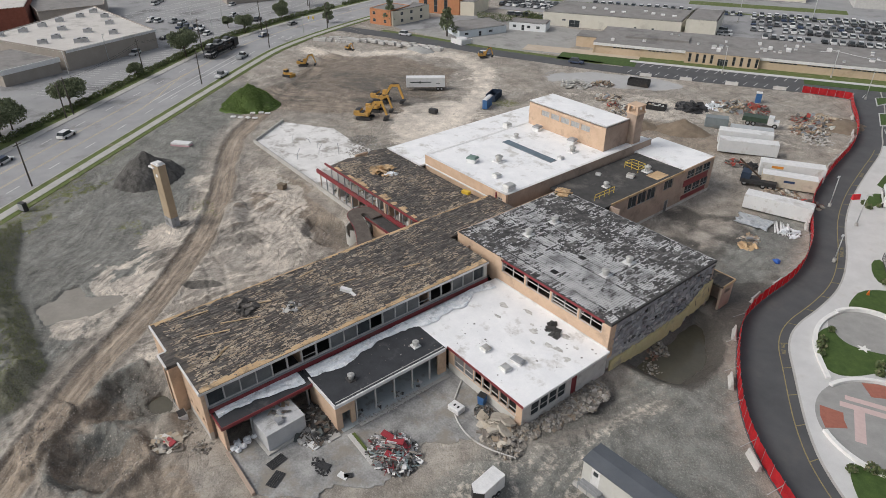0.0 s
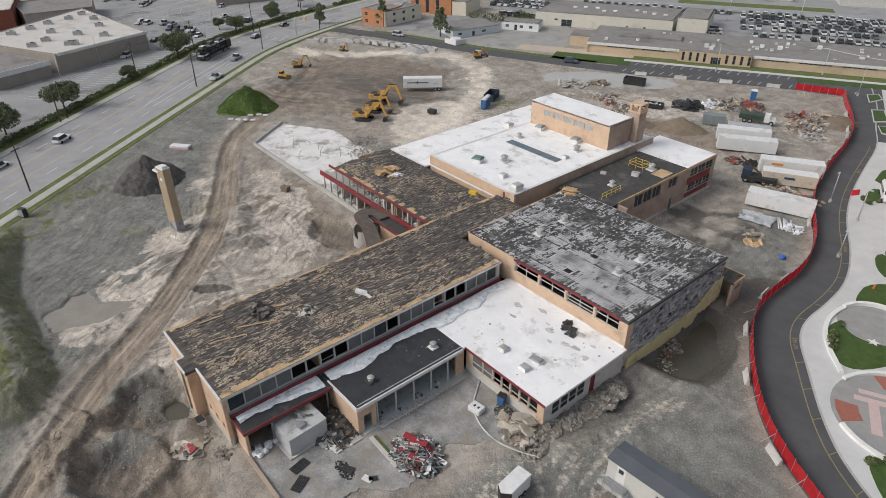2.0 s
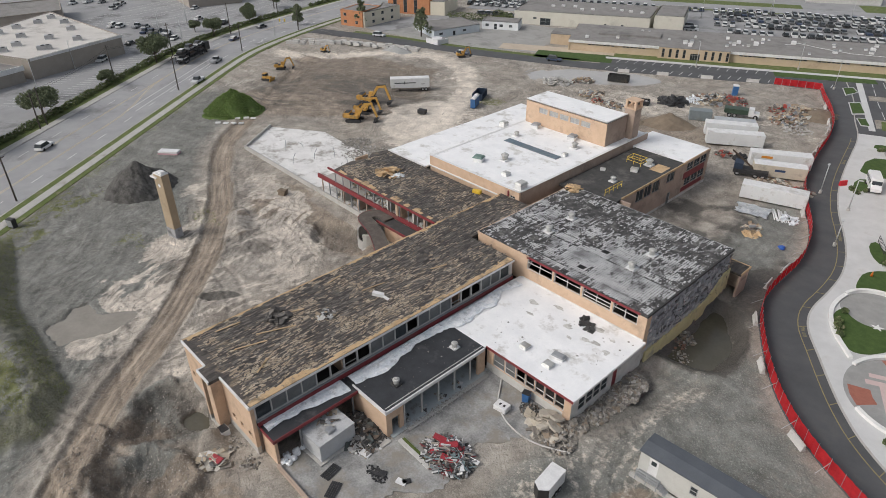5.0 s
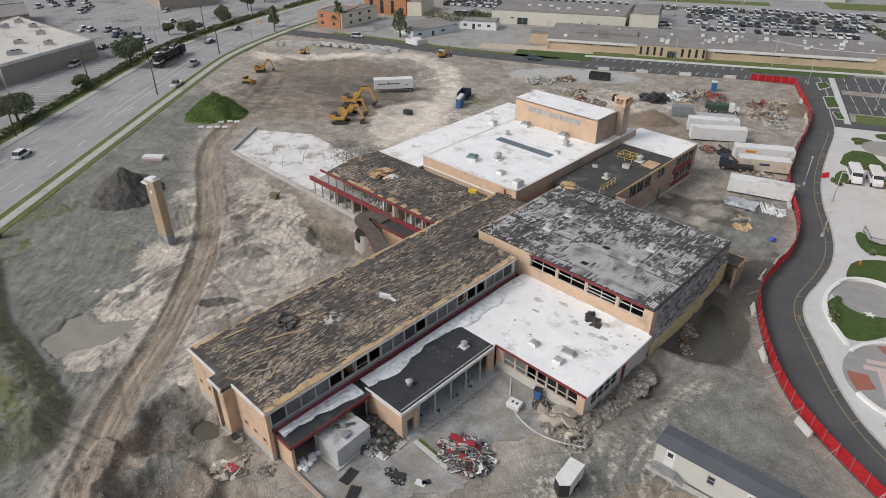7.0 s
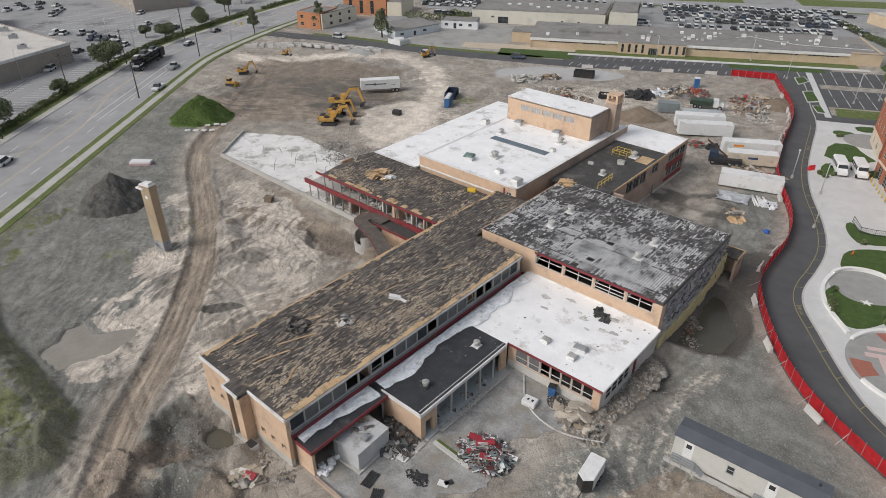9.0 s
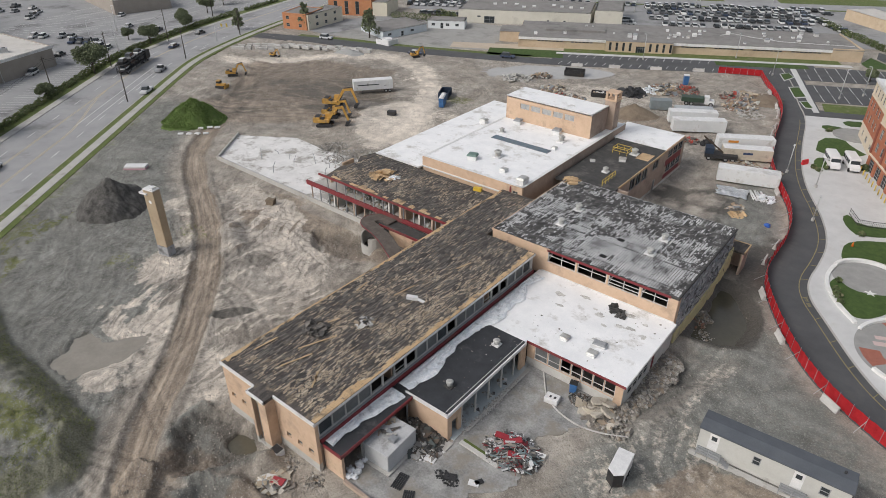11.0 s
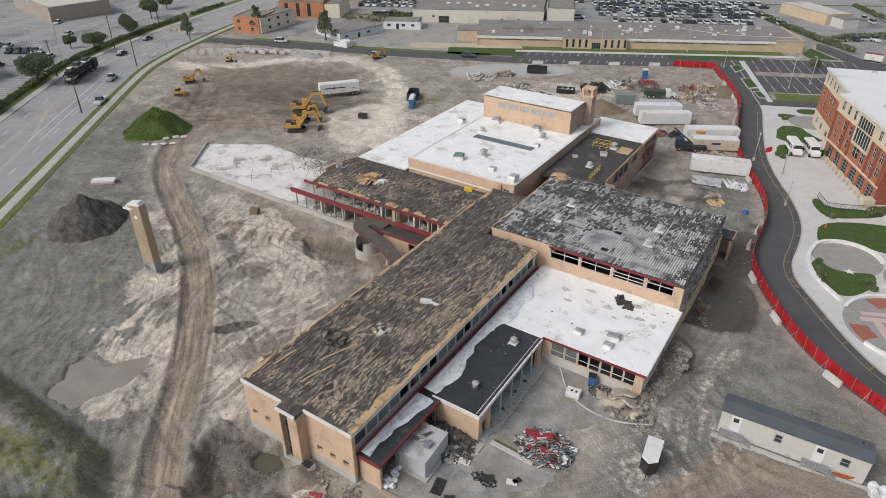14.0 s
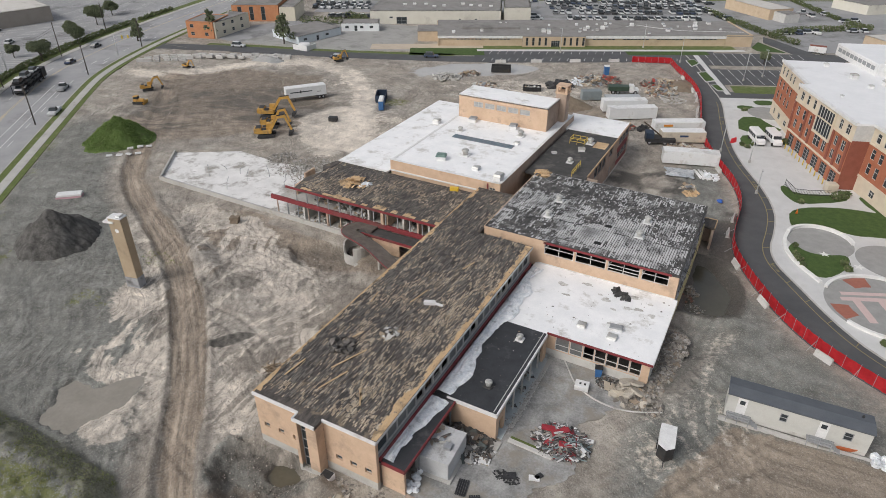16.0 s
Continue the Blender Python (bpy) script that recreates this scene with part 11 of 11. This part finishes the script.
for i in range(24):
    f, g = (i % 6) / 5, (i // 6) / 3
    p = Vector((-155, 3)).lerp(Vector((-147, -17)), f).lerp(Vector((-196, 1)).lerp(Vector((-176, -28)), f), 0.08 + 0.84 * g)
    if RT.random() < 0.2:
        continue
    u = thing("rooftop_unit", "square grey air-conditioning unit on the store's pale roof", "rooftop unit", (p.x + RT.uniform(-1.5, 1.5), p.y + RT.uniform(-1.5, 1.5), 5.16), 68, "rooftop units")
    bm = bmesh.new()
    box(bm, -1.1, 1.1, -0.8, 0.8, 0.15, 1.15)
    part("housing", bm, GALV, u)
    bm = bmesh.new()
    cyl(bm, (0.3, 0, 1.15), (0.3, 0, 1.25), 0.5, n=12)
    part("fan_grille", bm, STEEL_DARK, u)
    bm = bmesh.new()
    box(bm, -1.2, 1.2, -0.9, 0.9, 0.0, 0.15)
    part("curb", bm, WHITE_TRIM, u)
shed("restaurant", "tan flat-roofed restaurant with a grey porch", [(3.3, 209.5), (19.9, 194.5), (27.0, 201.0), (10.5, 216.5)], 4.5, TAN_FAR, PALE_ROOF, "restaurant", low=0.8)
shed("restaurant_porch", "grey tower porch of the restaurant", [(20.4, 196.6), (24.8, 200.4), (29.6, 195.6), (25.2, 191.8)], 3.8, FRAME_PALE, FLAT_GREY, "restaurant", low=0.8)
shed("tan_warehouse", "tan block building at the lot's edge", [(48.4, 166.0), (64, 147), (84, 160), (68, 180)], 4.8, TAN_FAR, PALE_ROOF, "warehouse", low=0.8)
shed("white_depot", "long white depot with roller doors", [(39.4, 231.3), (51.0, 221.6), (90, 255), (78, 266)], 3.4, CREAM_WALL, FLAT_GREY, "warehouse")
# yards round them
def yard(name, pts, material, label, category="yard", z=0.025):
    b = bmesh.new()
    prism(b, pts, -0.2, z)
    return setting(name, b, material, label, category)


YARD = surface("patched_concrete_yard", (0.27, 0.265, 0.25), (0.36, 0.355, 0.34), 0.15, 0.9, bump=0.08, dirt=(0.2, 0.195, 0.185), dirt_amount=0.4, dirt_scale=0.12)
yard("yard_workshop", [(-121, 80.5), (-99, 84), (-84, 89.6), (-70, 97.5), (-74, 106), (-63, 130), (-104, 122), (-124, 112), (-129.5, 82.5)], YARD, "patched pale concrete yard")
yard("car_park_flats", [(-131, 80.4), (-122, 80), (-120, 115), (-128, 112), (-134, 100)], LOT_ASPHALT, "grey asphalt yard by the flats", "car park", 0.03)
yard("car_park_dealer", [(-130, 128), (-62, 164), (-52, 146), (20, 170), (40, 250), (-80, 300), (-170, 200)], LOT_ASPHALT, "wide asphalt lot full of parked cars", "car park", 0.02)
yard("car_park_east_far", [(30, 150), (120, 190), (120, 330), (20, 240), (22, 172)], LOT_ASPHALT, "wide asphalt lots behind the school", "car park", 0.015)

oblong("road_far", -60, 260, 73.5, 84.5, -0.2, 0.05, OLD_ASPHALT, "wide grey road behind the car lots", "road")
oblong("verge_far", -60, 260, 71.6, 73.5, -0.2, 0.08, VERGE, "rough grass verge along the far road", "grass")
oblong("verge_far_side", 20, 75, 84.5, 92.0, -0.2, 0.07, VERGE, "mown grass strip beyond the far road", "grass")
oblong("verge_far_east", 96, 150, 84.5, 98.0, -0.2, 0.07, VERGE, "mown grass strip beyond the far road", "grass")
shed("far_depot", "low grey depot beyond the far road", [far(30, 104), far(62, 104), far(62, 122), far(30, 122)], 4.0, CREAM_WALL, FLAT_GREY, "warehouse")
shed("far_depot", "low white depot with a dark roof beyond the far road", [far(78, 100), far(104, 100), far(104, 116), far(78, 116)], 3.6, FRAME_PALE, FLAT_GREY, "warehouse")
yard("drive_school_east", [(20.8, 166.5), (23.4, 164.6), (35.5, 151.6), (45, 141), (38, 138), (29.8, 148.5), (21.5, 158.5)], ASPHALT, "fresh dark drive beside the long school", "road", 0.03)
yard("lawn_school_east", [(20.0, 158.4), (28.6, 148.4), (21.0, 146.5), (19.0, 150)], LAWN, "mown lawn at the end of the long school", "lawn", 0.05)

# ---- avenue markings ----
b = bmesh.new()
for d in (6.5, 16.6):
    ln = offset(KERB, d)
    for i in range(20, 118, 3):
        bar(b, (*ln[i], 0.036), (*ln[i].lerp(ln[i + 1], 0.9), 0.036), 0.16, 0.012)
setting("lane_dashes", b, LINE_WHITE, "white dashed lane lines", "road marking")
b = bmesh.new()
for d in (13.7, 14.05):
    ln = offset(KERB, d)
    for p, q in zip(ln[14:120], ln[15:121]):
        bar(b, (*p, 0.036), (*q, 0.036), 0.16, 0.012)
SPLIT = min(range(160), key=lambda i: (KERB[i] - Vector((-90.5, -8.5))).length)
for d in (9.0, 9.35):
    ln = offset(KERB, d)
    for p, q in zip(ln[14:SPLIT], ln[15:SPLIT + 1]):
        bar(b, (*p, 0.036), (*q, 0.036), 0.16, 0.012)
    swing = [offset(KERB, d + 4.6 * sm(0, 9, k))[SPLIT + k] for k in range(10)]
    for p, q in zip(swing, swing[1:]):
        bar(b, (*p, 0.036), (*q, 0.036), 0.16, 0.012)
setting("centre_lines", b, surface("faded_yellow_line", (0.44, 0.38, 0.28), (0.54, 0.455, 0.33), 1.2, 0.85, bump=0.0), "yellow lines of the turning lane", "road marking")
b = bmesh.new()
for d in (7.7, 9.8):
    ln = offset(KERB, d)
    for p, q in zip(ln[SPLIT + 2:SPLIT + 15], ln[SPLIT + 3:SPLIT + 16]):
        bar(b, (*p, 0.038), (*q, 0.038), 0.18, 0.012)
for k in range(9):
    ln = offset(KERB, 4.0 + 1.7 * k)
    bar(b, (*ln[78], 0.038), (*ln[79], 0.038), 0.4, 0.012)
for d in (8.4, 11.9, 5.4):
    for i in (52, 60, 70):
        ln = offset(KERB, d)
        p, q = ln[i], ln[i].lerp(ln[i + 1], 0.9)
        bar(b, (*p, 0.038), (*q, 0.038), 0.2, 0.012)
        bar(b, (*q, 0.038), (*(q + (ln[i + 1] - ln[i]).orthogonal().normalized() * 0.8), 0.038), 0.25, 0.012)
setting("turn_markings", b, LINE_WHITE, "white stop lines, arrows and lane lines", "road marking")
b = bmesh.new()
kn = resample(KERB, 160)
for row in range(7):
    d = 31 + row * 8.5
    ln = offset(kn, d)
    for i in range(34, 112):
        p = ln[i]
        if (p - Vector((-165, -12))).length < 40 and d > 44:
            continue
        for f in (0.0, 0.5):
            c = ln[i].lerp(ln[i + 1], f)
            w = (ln[i + 1] - ln[i]).orthogonal().normalized()
            bar(b, (c.x - w.x * 2.4, c.y - w.y * 2.4, 0.026), (c.x + w.x * 2.4, c.y + w.y * 2.4, 0.026), 0.12, 0.01)
setting("bay_lines_store", b, surface("faded_bay_line", (0.48, 0.48, 0.47), (0.64, 0.64, 0.62), 1.5, 0.85, bump=0.0), "faded white parking bay lines", "road marking")

# ---- trees, hedges ----
BARK = surface("grey_bark", (0.06, 0.05, 0.04), (0.12, 0.10, 0.08), 3, 0.95, bump=0.4)
LEAF = palette("tree_leaves", [(0.13, 0.155, 0.085), (0.155, 0.185, 0.10), (0.19, 0.22, 0.125), (0.14, 0.165, 0.095), (0.11, 0.13, 0.07)], 0.9, island=True, grime=0.05)


def tree(x, y, h, r, kind="broad", z=0.0, label="leafy green roadside tree with a round open crown"):
    t = thing("tree", label, "tree", (x, y, z), RT.uniform(0, 360), "trees")
    bm = bmesh.new()
    top = h * (0.45 if kind == "broad" else 0.9)
    cyl(bm, (0, 0, -0.2), (0.1, 0.05, top), 0.07 + h * 0.022, 0.05 + h * 0.006, 8)
    crown = bmesh.new()
    if kind == "broad":
        for k in range(7):
            a = k * 0.9 + RT.uniform(-0.3, 0.3)
            d = r * RT.uniform(0.35, 0.75)
            tip = Vector((d * math.cos(a), d * math.sin(a), h * RT.uniform(0.55, 0.85)))
            cyl(bm, (0.05, 0.02, h * RT.uniform(0.25, 0.42)), tip, 0.04 + h * 0.007, 0.02, 5)
            leaf_ball(crown, tip, r * RT.uniform(0.42, 0.6), 420, RT, 0.11 + 0.014 * h, 0.8)
        leaf_ball(crown, (0, 0, h * 0.78), r * 0.6, 520, RT, 0.11 + 0.014 * h, 0.75)
    else:
        for k in range(14):
            f = k / 13
            a = k * 2.4
            d = r * (1 - 0.75 * f) * RT.uniform(0.5, 0.9)
            tip = Vector((d * math.cos(a), d * math.sin(a), h * (0.25 + 0.68 * f)))
            cyl(bm, (0, 0, tip.z - 0.3), tip, 0.05, 0.02, 5)
            leaf_ball(crown, tip, r * (0.5 - 0.25 * f), 46, RT, 0.28, 0.7)
    part("trunk", bm, BARK, t)
    part("crown", crown, LEAF, t)
    return t


for x, y, h, r, k in ((-111.5, -24.6, 6.2, 3.6, "broad"), (-137.2, 11.6, 7.0, 4.2, "broad"), (-154.4, 37.4, 5.4, 2.9, "broad"), (-163.8, 55.4, 5.4, 2.8, "broad"), (-181, 75, 6.2, 3.2, "broad"), (-108.4, 85.6, 9.0, 3.0, "pine"), (-133.6, 81.0, 8.6, 2.4, "pine"), (-125.0, -5.6, 4.0, 2.0, "broad"), (-98.6, -40.6, 6.5, 4.0, "broad"), (-103.0, -38.0, 6.0, 3.6, "broad"), (-94.0, -47.0, 6.5, 4.0, "broad"), (-165, 36, 3.6, 1.7, "broad"), (-176, 62, 4.2, 2.0, "broad"), (-190, 88, 5.0, 2.3, "broad"), (-150, 66, 7.0, 2.0, "pine"), (24.0, 132.0, 3.6, 1.4, "broad")):
    tree(x, y, h, r, k)


def hedge(line, w, h, label, seg=2.2):
    pts = resample([Vector(p) for p in line], max(2, int(sum((Vector(q) - Vector(p)).length for p, q in zip(line, line[1:])) / seg)))
    for p in pts:
        t = thing("hedge_bush", label, "hedge", (p.x + RT.uniform(-0.2, 0.2), p.y + RT.uniform(-0.2, 0.2), 0.08), 0, "roadside hedge")
        bm = bmesh.new()
        s = RT.uniform(0.85, 1.15)
        leaf_ball(bm, (0, 0, h * 0.45 * s), w * s, 190, RT, 0.16, h / w * 0.55)
        part("foliage", bm, SHRUB, t)


hk = offset(KERB, 24.6)
hedge([tuple(p) for p in hk[26:66]], 1.1, 1.3, "clipped dark green hedge between avenue and car park")
hedge([tuple(p) for p in hk[67:73]], 1.0, 1.2, "clipped dark green hedge between avenue and car park")
hedge([(-121, 112), (-108, 117), (-104, 124), (-112, 126)], 2.0, 2.2, "wild green bushes behind the workshops", 2.6)
hedge([(30.4, 160.5), (22.5, 168), (14, 178), (6, 188), (-2, 199)], 1.4, 1.7, "wild green bushes along the lot's edge", 2.2)
hedge([(24, 170), (31, 179.5), (40, 186.0), (51, 194.5)], 1.5, 1.9, "wild green bushes along the lot's edge", 2.0)
hedge([(51, 193.5), (41.7, 206.6), (33, 222), (25.5, 236.5)], 1.2, 1.4, "wild green bushes along the lot's edge", 2.4)

# ---- poles and lamps ----
WOODPOLE = surface("dark_wood_pole", (0.06, 0.05, 0.042), (0.11, 0.095, 0.08), 3, 0.9, bump=0.1)
for x, y, h, lean in ((-69.7, -40.2, 8.4, 3), (-108.9, 5.4, 8.4, 3), (-128.4, -3.0, 9.0, -4), (-140.2, 17.6, 9.5, -2), (-132.0, 35.2, 8.0, 2), (-104.9, -25.6, 8.5, -5), (-103.4, -27.4, 8.0, 6), (-154.4, 43.2, 9.5, -1), (-143.5, 62, 8.0, 2), (-170, 70, 9.0, 0)):
    t = thing("utility_pole", "tall dark wooden utility pole with a short arm", "utility pole", (x, y, 0), 40, "utility poles")
    bm = bmesh.new()
    cyl(bm, (0, 0, -0.2), (0.02 * lean, 0, h), 0.15, 0.11, 8)
    part("pole", bm, WOODPOLE, t)
    bm = bmesh.new()
    bar(bm, (0.02 * lean, -0.9, h - 0.6), (0.02 * lean, 0.9, h - 0.6), 0.12)
    part("cross_arm", bm, WOODPOLE, t)
b = bmesh.new()
lines = [(-69.7, -40.2), (-108.9, 5.4), (-132.0, 35.2), (-143.5, 62)]
b = bmesh.new()
wires = [(-103.4, -27.4), (-128.4, -3.0), (-140.2, 17.6), (-154.4, 43.2)]
for p, q in zip(wires, wires[1:]):
    for o in (-0.7, 0.7):
        last = None
        for k in range(9):
            f = k / 8
            c = Vector((p[0] + (q[0] - p[0]) * f + o, p[1] + (q[1] - p[1]) * f, 8.0 - 3.2 * f * (1 - f)))
            if last is not None:
                cyl(b, last, c, 0.025, n=5, caps=False)
            last = c
t = thing("overhead_wires", "thin dark overhead wires between the utility poles", "wires")
part("wire", b, STEEL_DARK, t)
LAMP_GREY = surface("pale_lamp_steel", (0.45, 0.46, 0.46), (0.55, 0.56, 0.56), 2, 0.5, metal=0.3, bump=0.0)


def lot_lamp(x, y, h=8.0, rz=0):
    t = thing("lot_lamp", "slim pale lamp post with a flat head", "street lamp", (x, y, 0), rz, "lamp posts")
    bm = bmesh.new()
    cyl(bm, (0, 0, 0.6), (0, 0, h), 0.09, 0.06, 8)
    part("post", bm, LAMP_GREY, t)
    bm = bmesh.new()
    cyl(bm, (0, 0, -0.1), (0, 0, 0.6), 0.25, n=10)
    part("foot", bm, CONCRETE, t)
    bm = bmesh.new()
    box(bm, 0.0, 0.7, -0.15, 0.15, h - 0.05, h + 0.06)
    part("lamp_head", bm, LAMP_GREY, t)


for x, y, h in ((-147, -7, 7.5), (-133, -20, 7.5), (-164, 24, 8), (-180, 40, 8), (-152, 26, 8), (-60, 176, 9), (-40, 186, 9), (-18, 196, 9), (-48, 206, 9), (28.0, 57.0, 5.5), (22.4, 60.5, 5.5), (24.8, 118.5, 7), (20.8, 112.4, 7), (3.0, 122.6, 7), (-30, 116, 7), (30.5, 43.8, 4.5), (-10, 134, 7)):
    lot_lamp(x, y, h, RT.uniform(0, 360))
t = thing("traffic_signal", "traffic signal posts with orange warning boards at the crossing", "traffic signal", (-141.5, 52.0, 0.05), 40)
bm = bmesh.new()
cyl(bm, (0, 0, 0), (0, 0, 5.5), 0.1, n=8)
bar(bm, (0, 0, 5.3), (4.0, 0, 5.6), 0.1)
part("mast", bm, LAMP_GREY, t)
for dx in (2.2, 3.8):
    bm = bmesh.new()
    box(bm, dx - 0.2, dx + 0.2, -0.2, 0.2, 4.6, 5.5)
    part("signal_head", bm, YELLOW_PAINT, t)

# ---- cars ----
RC = random.Random(5)
protos = [car(-91.3, -29.9, 131, "suv", 0.04, BUS_WHITE, "moving traffic", "white tall estate car on the avenue"), car(-84.4, -42.4, 131, "sedan", 0.04, None, "cars on the avenue", "dark saloon car on the avenue")]
kinds = ["sedan", "suv", "sedan", "suv", "pickup"]
base = {}


def park(x, y, rz, z=0.03):
    k = RC.choice(kinds)
    if k not in base:
        base[k] = car(x, y, rz, k, z)
    else:
        copy_thing(base[k], pose(x, y, z, 0, 0, rz))


for x, y, rz in ((-126.2, 24.0, 128), (-155.3, 55.0, 110), (-146, 40, 118), (-112, 12, 308), (-84.0, 79.6, 20), (-118.0, 76.0, 20), (-61.0, 93.5, 24)):
    park(x, y, rz, 0.04)
# dealer's lot: rows of cars side by side
e = Vector((0.884, 0.468))
n2 = Vector((-0.468, 0.884))
rows = [(36.0, 47, 97), (46.5, 43.5, 97), (56.0, 43.5, 97), (65.0, 43.5, 96), (69.6, 34, 108)]
for n0, u0, u1 in rows:
    k = u0
    while k < u1:
        if RC.random() < 0.93:
            p = Vector(far(k, n0 + RC.uniform(-0.2, 0.2)))
            park(p.x, p.y, 28.3 + 90 + RC.uniform(-2, 2) + (180 if RC.random() < 0.4 else 0))
        k += 2.4
for c in (103.6,):
    for i in range(15):
        p = Vector(far(c - 0.45 * i, 36 + 2.2 * i))
        park(p.x, p.y, 28.3 + RC.uniform(-2, 2))
for i in range(8):
    p = Vector((-63.5, 152)) + e * (RC.uniform(0, 1) + 1.9 * (i % 4)) + n2 * (5.2 * (i // 4))
    park(p.x + 6, p.y, 28 + RC.uniform(-4, 4))
for i in range(16):
    p = Vector((-134, 134)) + e * (2.8 * (i % 8)) + n2 * (7 * (i // 8))
    park(p.x, p.y, 118 + RC.uniform(-3, 3))
for i in range(13):
    p = Vector((-104, 148)) + e * (2.9 * i) + n2 * 17
    park(p.x, p.y, 118 + RC.uniform(-3, 3))
for i in range(7):
    p = Vector((-118, 122)) + e * (2.6 * i)
    park(p.x, p.y + 2, 60 + RC.uniform(-3, 3))
# store's lot
for x, y in ((-191.7, 18.6), (-189.3, 20.7), (-184.8, 24.6), (-182.6, 26.6), (-175.3, 23.6), (-173.4, 25.2), (-171.4, 26.2), (-169.4, 28.0), (-163.5, 26.4), (-160.1, 26.7), (-163.1, 14.1), (-154.6, -0.8), (-155.4, 3.0), (-149.6, 1.0), (-182.3, 45.3), (-169.3, 48.5), (-239.5, 38.0), (-242.4, 27.5), (-238, 31.2), (-247.6, 35.2), (-243.4, 22), (-252.5, 28.9), (-201.0, 52.6), (-230, 36), (-226, 33), (-222, 30)):
    park(x, y, RC.choice((128, 308)) + RC.uniform(-4, 4), 0.03)
for x, y in ((26.6, 173.6), (30.3, 176.5), (33.2, 178.4), (35.6, 179.6), (46.4, 188.0), (49.4, 190.0), (30, 212), (33, 208), (37, 214), (8, 222), (12, 226), (44, 203), (47, 207), (-3, 214)):
    park(x, y, 28 + RC.choice((0, 90)), 0.03)
box_trailer("box_truck", "white box trailer with a brown roof parked on the lot", 36.6, 152.4, 0, 4.8, 2.2, 1.9, 0.5, (1.2, 1.8), WHITE_SIDE, roof=BRICK_DK)

# car carrier on the avenue
cc = thing("car_carrier", "dark two-deck car transporter loaded with cars", "car transporter", (-135.5, 22.0, 0.04), 128)
bm = bmesh.new()
for z in (0.9, 2.6):
    box(bm, -8.5, 4.5, -1.2, 1.2, z - 0.08, z + 0.08)
for x in (-8.2, -5, -1.8, 1.4, 4.2):
    for s in (-1, 1):
        bar(bm, (x, s * 1.15, 0.4), (x, s * 1.15, 2.7), 0.12)
part("deck", bm, STEEL_DARK, cc)
bm = bmesh.new()
box(bm, 5.0, 7.6, -1.2, 1.2, 0.6, 2.9)
bmesh.ops.bevel(bm, geom=bm.edges[:], offset=0.1, segments=1, affect="EDGES")
part("cab", bm, BLACK_STEEL, cc)
for wx in (-7, -6, 5.8, 3.2):
    for s in (-1, 1):
        wheel(cc, wx, s * 1.0, 0.5)
cd = Vector((math.cos(radians(128)), math.sin(radians(128))))
for k in range(3):
    for z in (1.02, 2.72):
        p = Vector((-135.5, 22.0)) + cd * (-6.2 + 4.7 * k)
        park(p.x, p.y, 128, z)
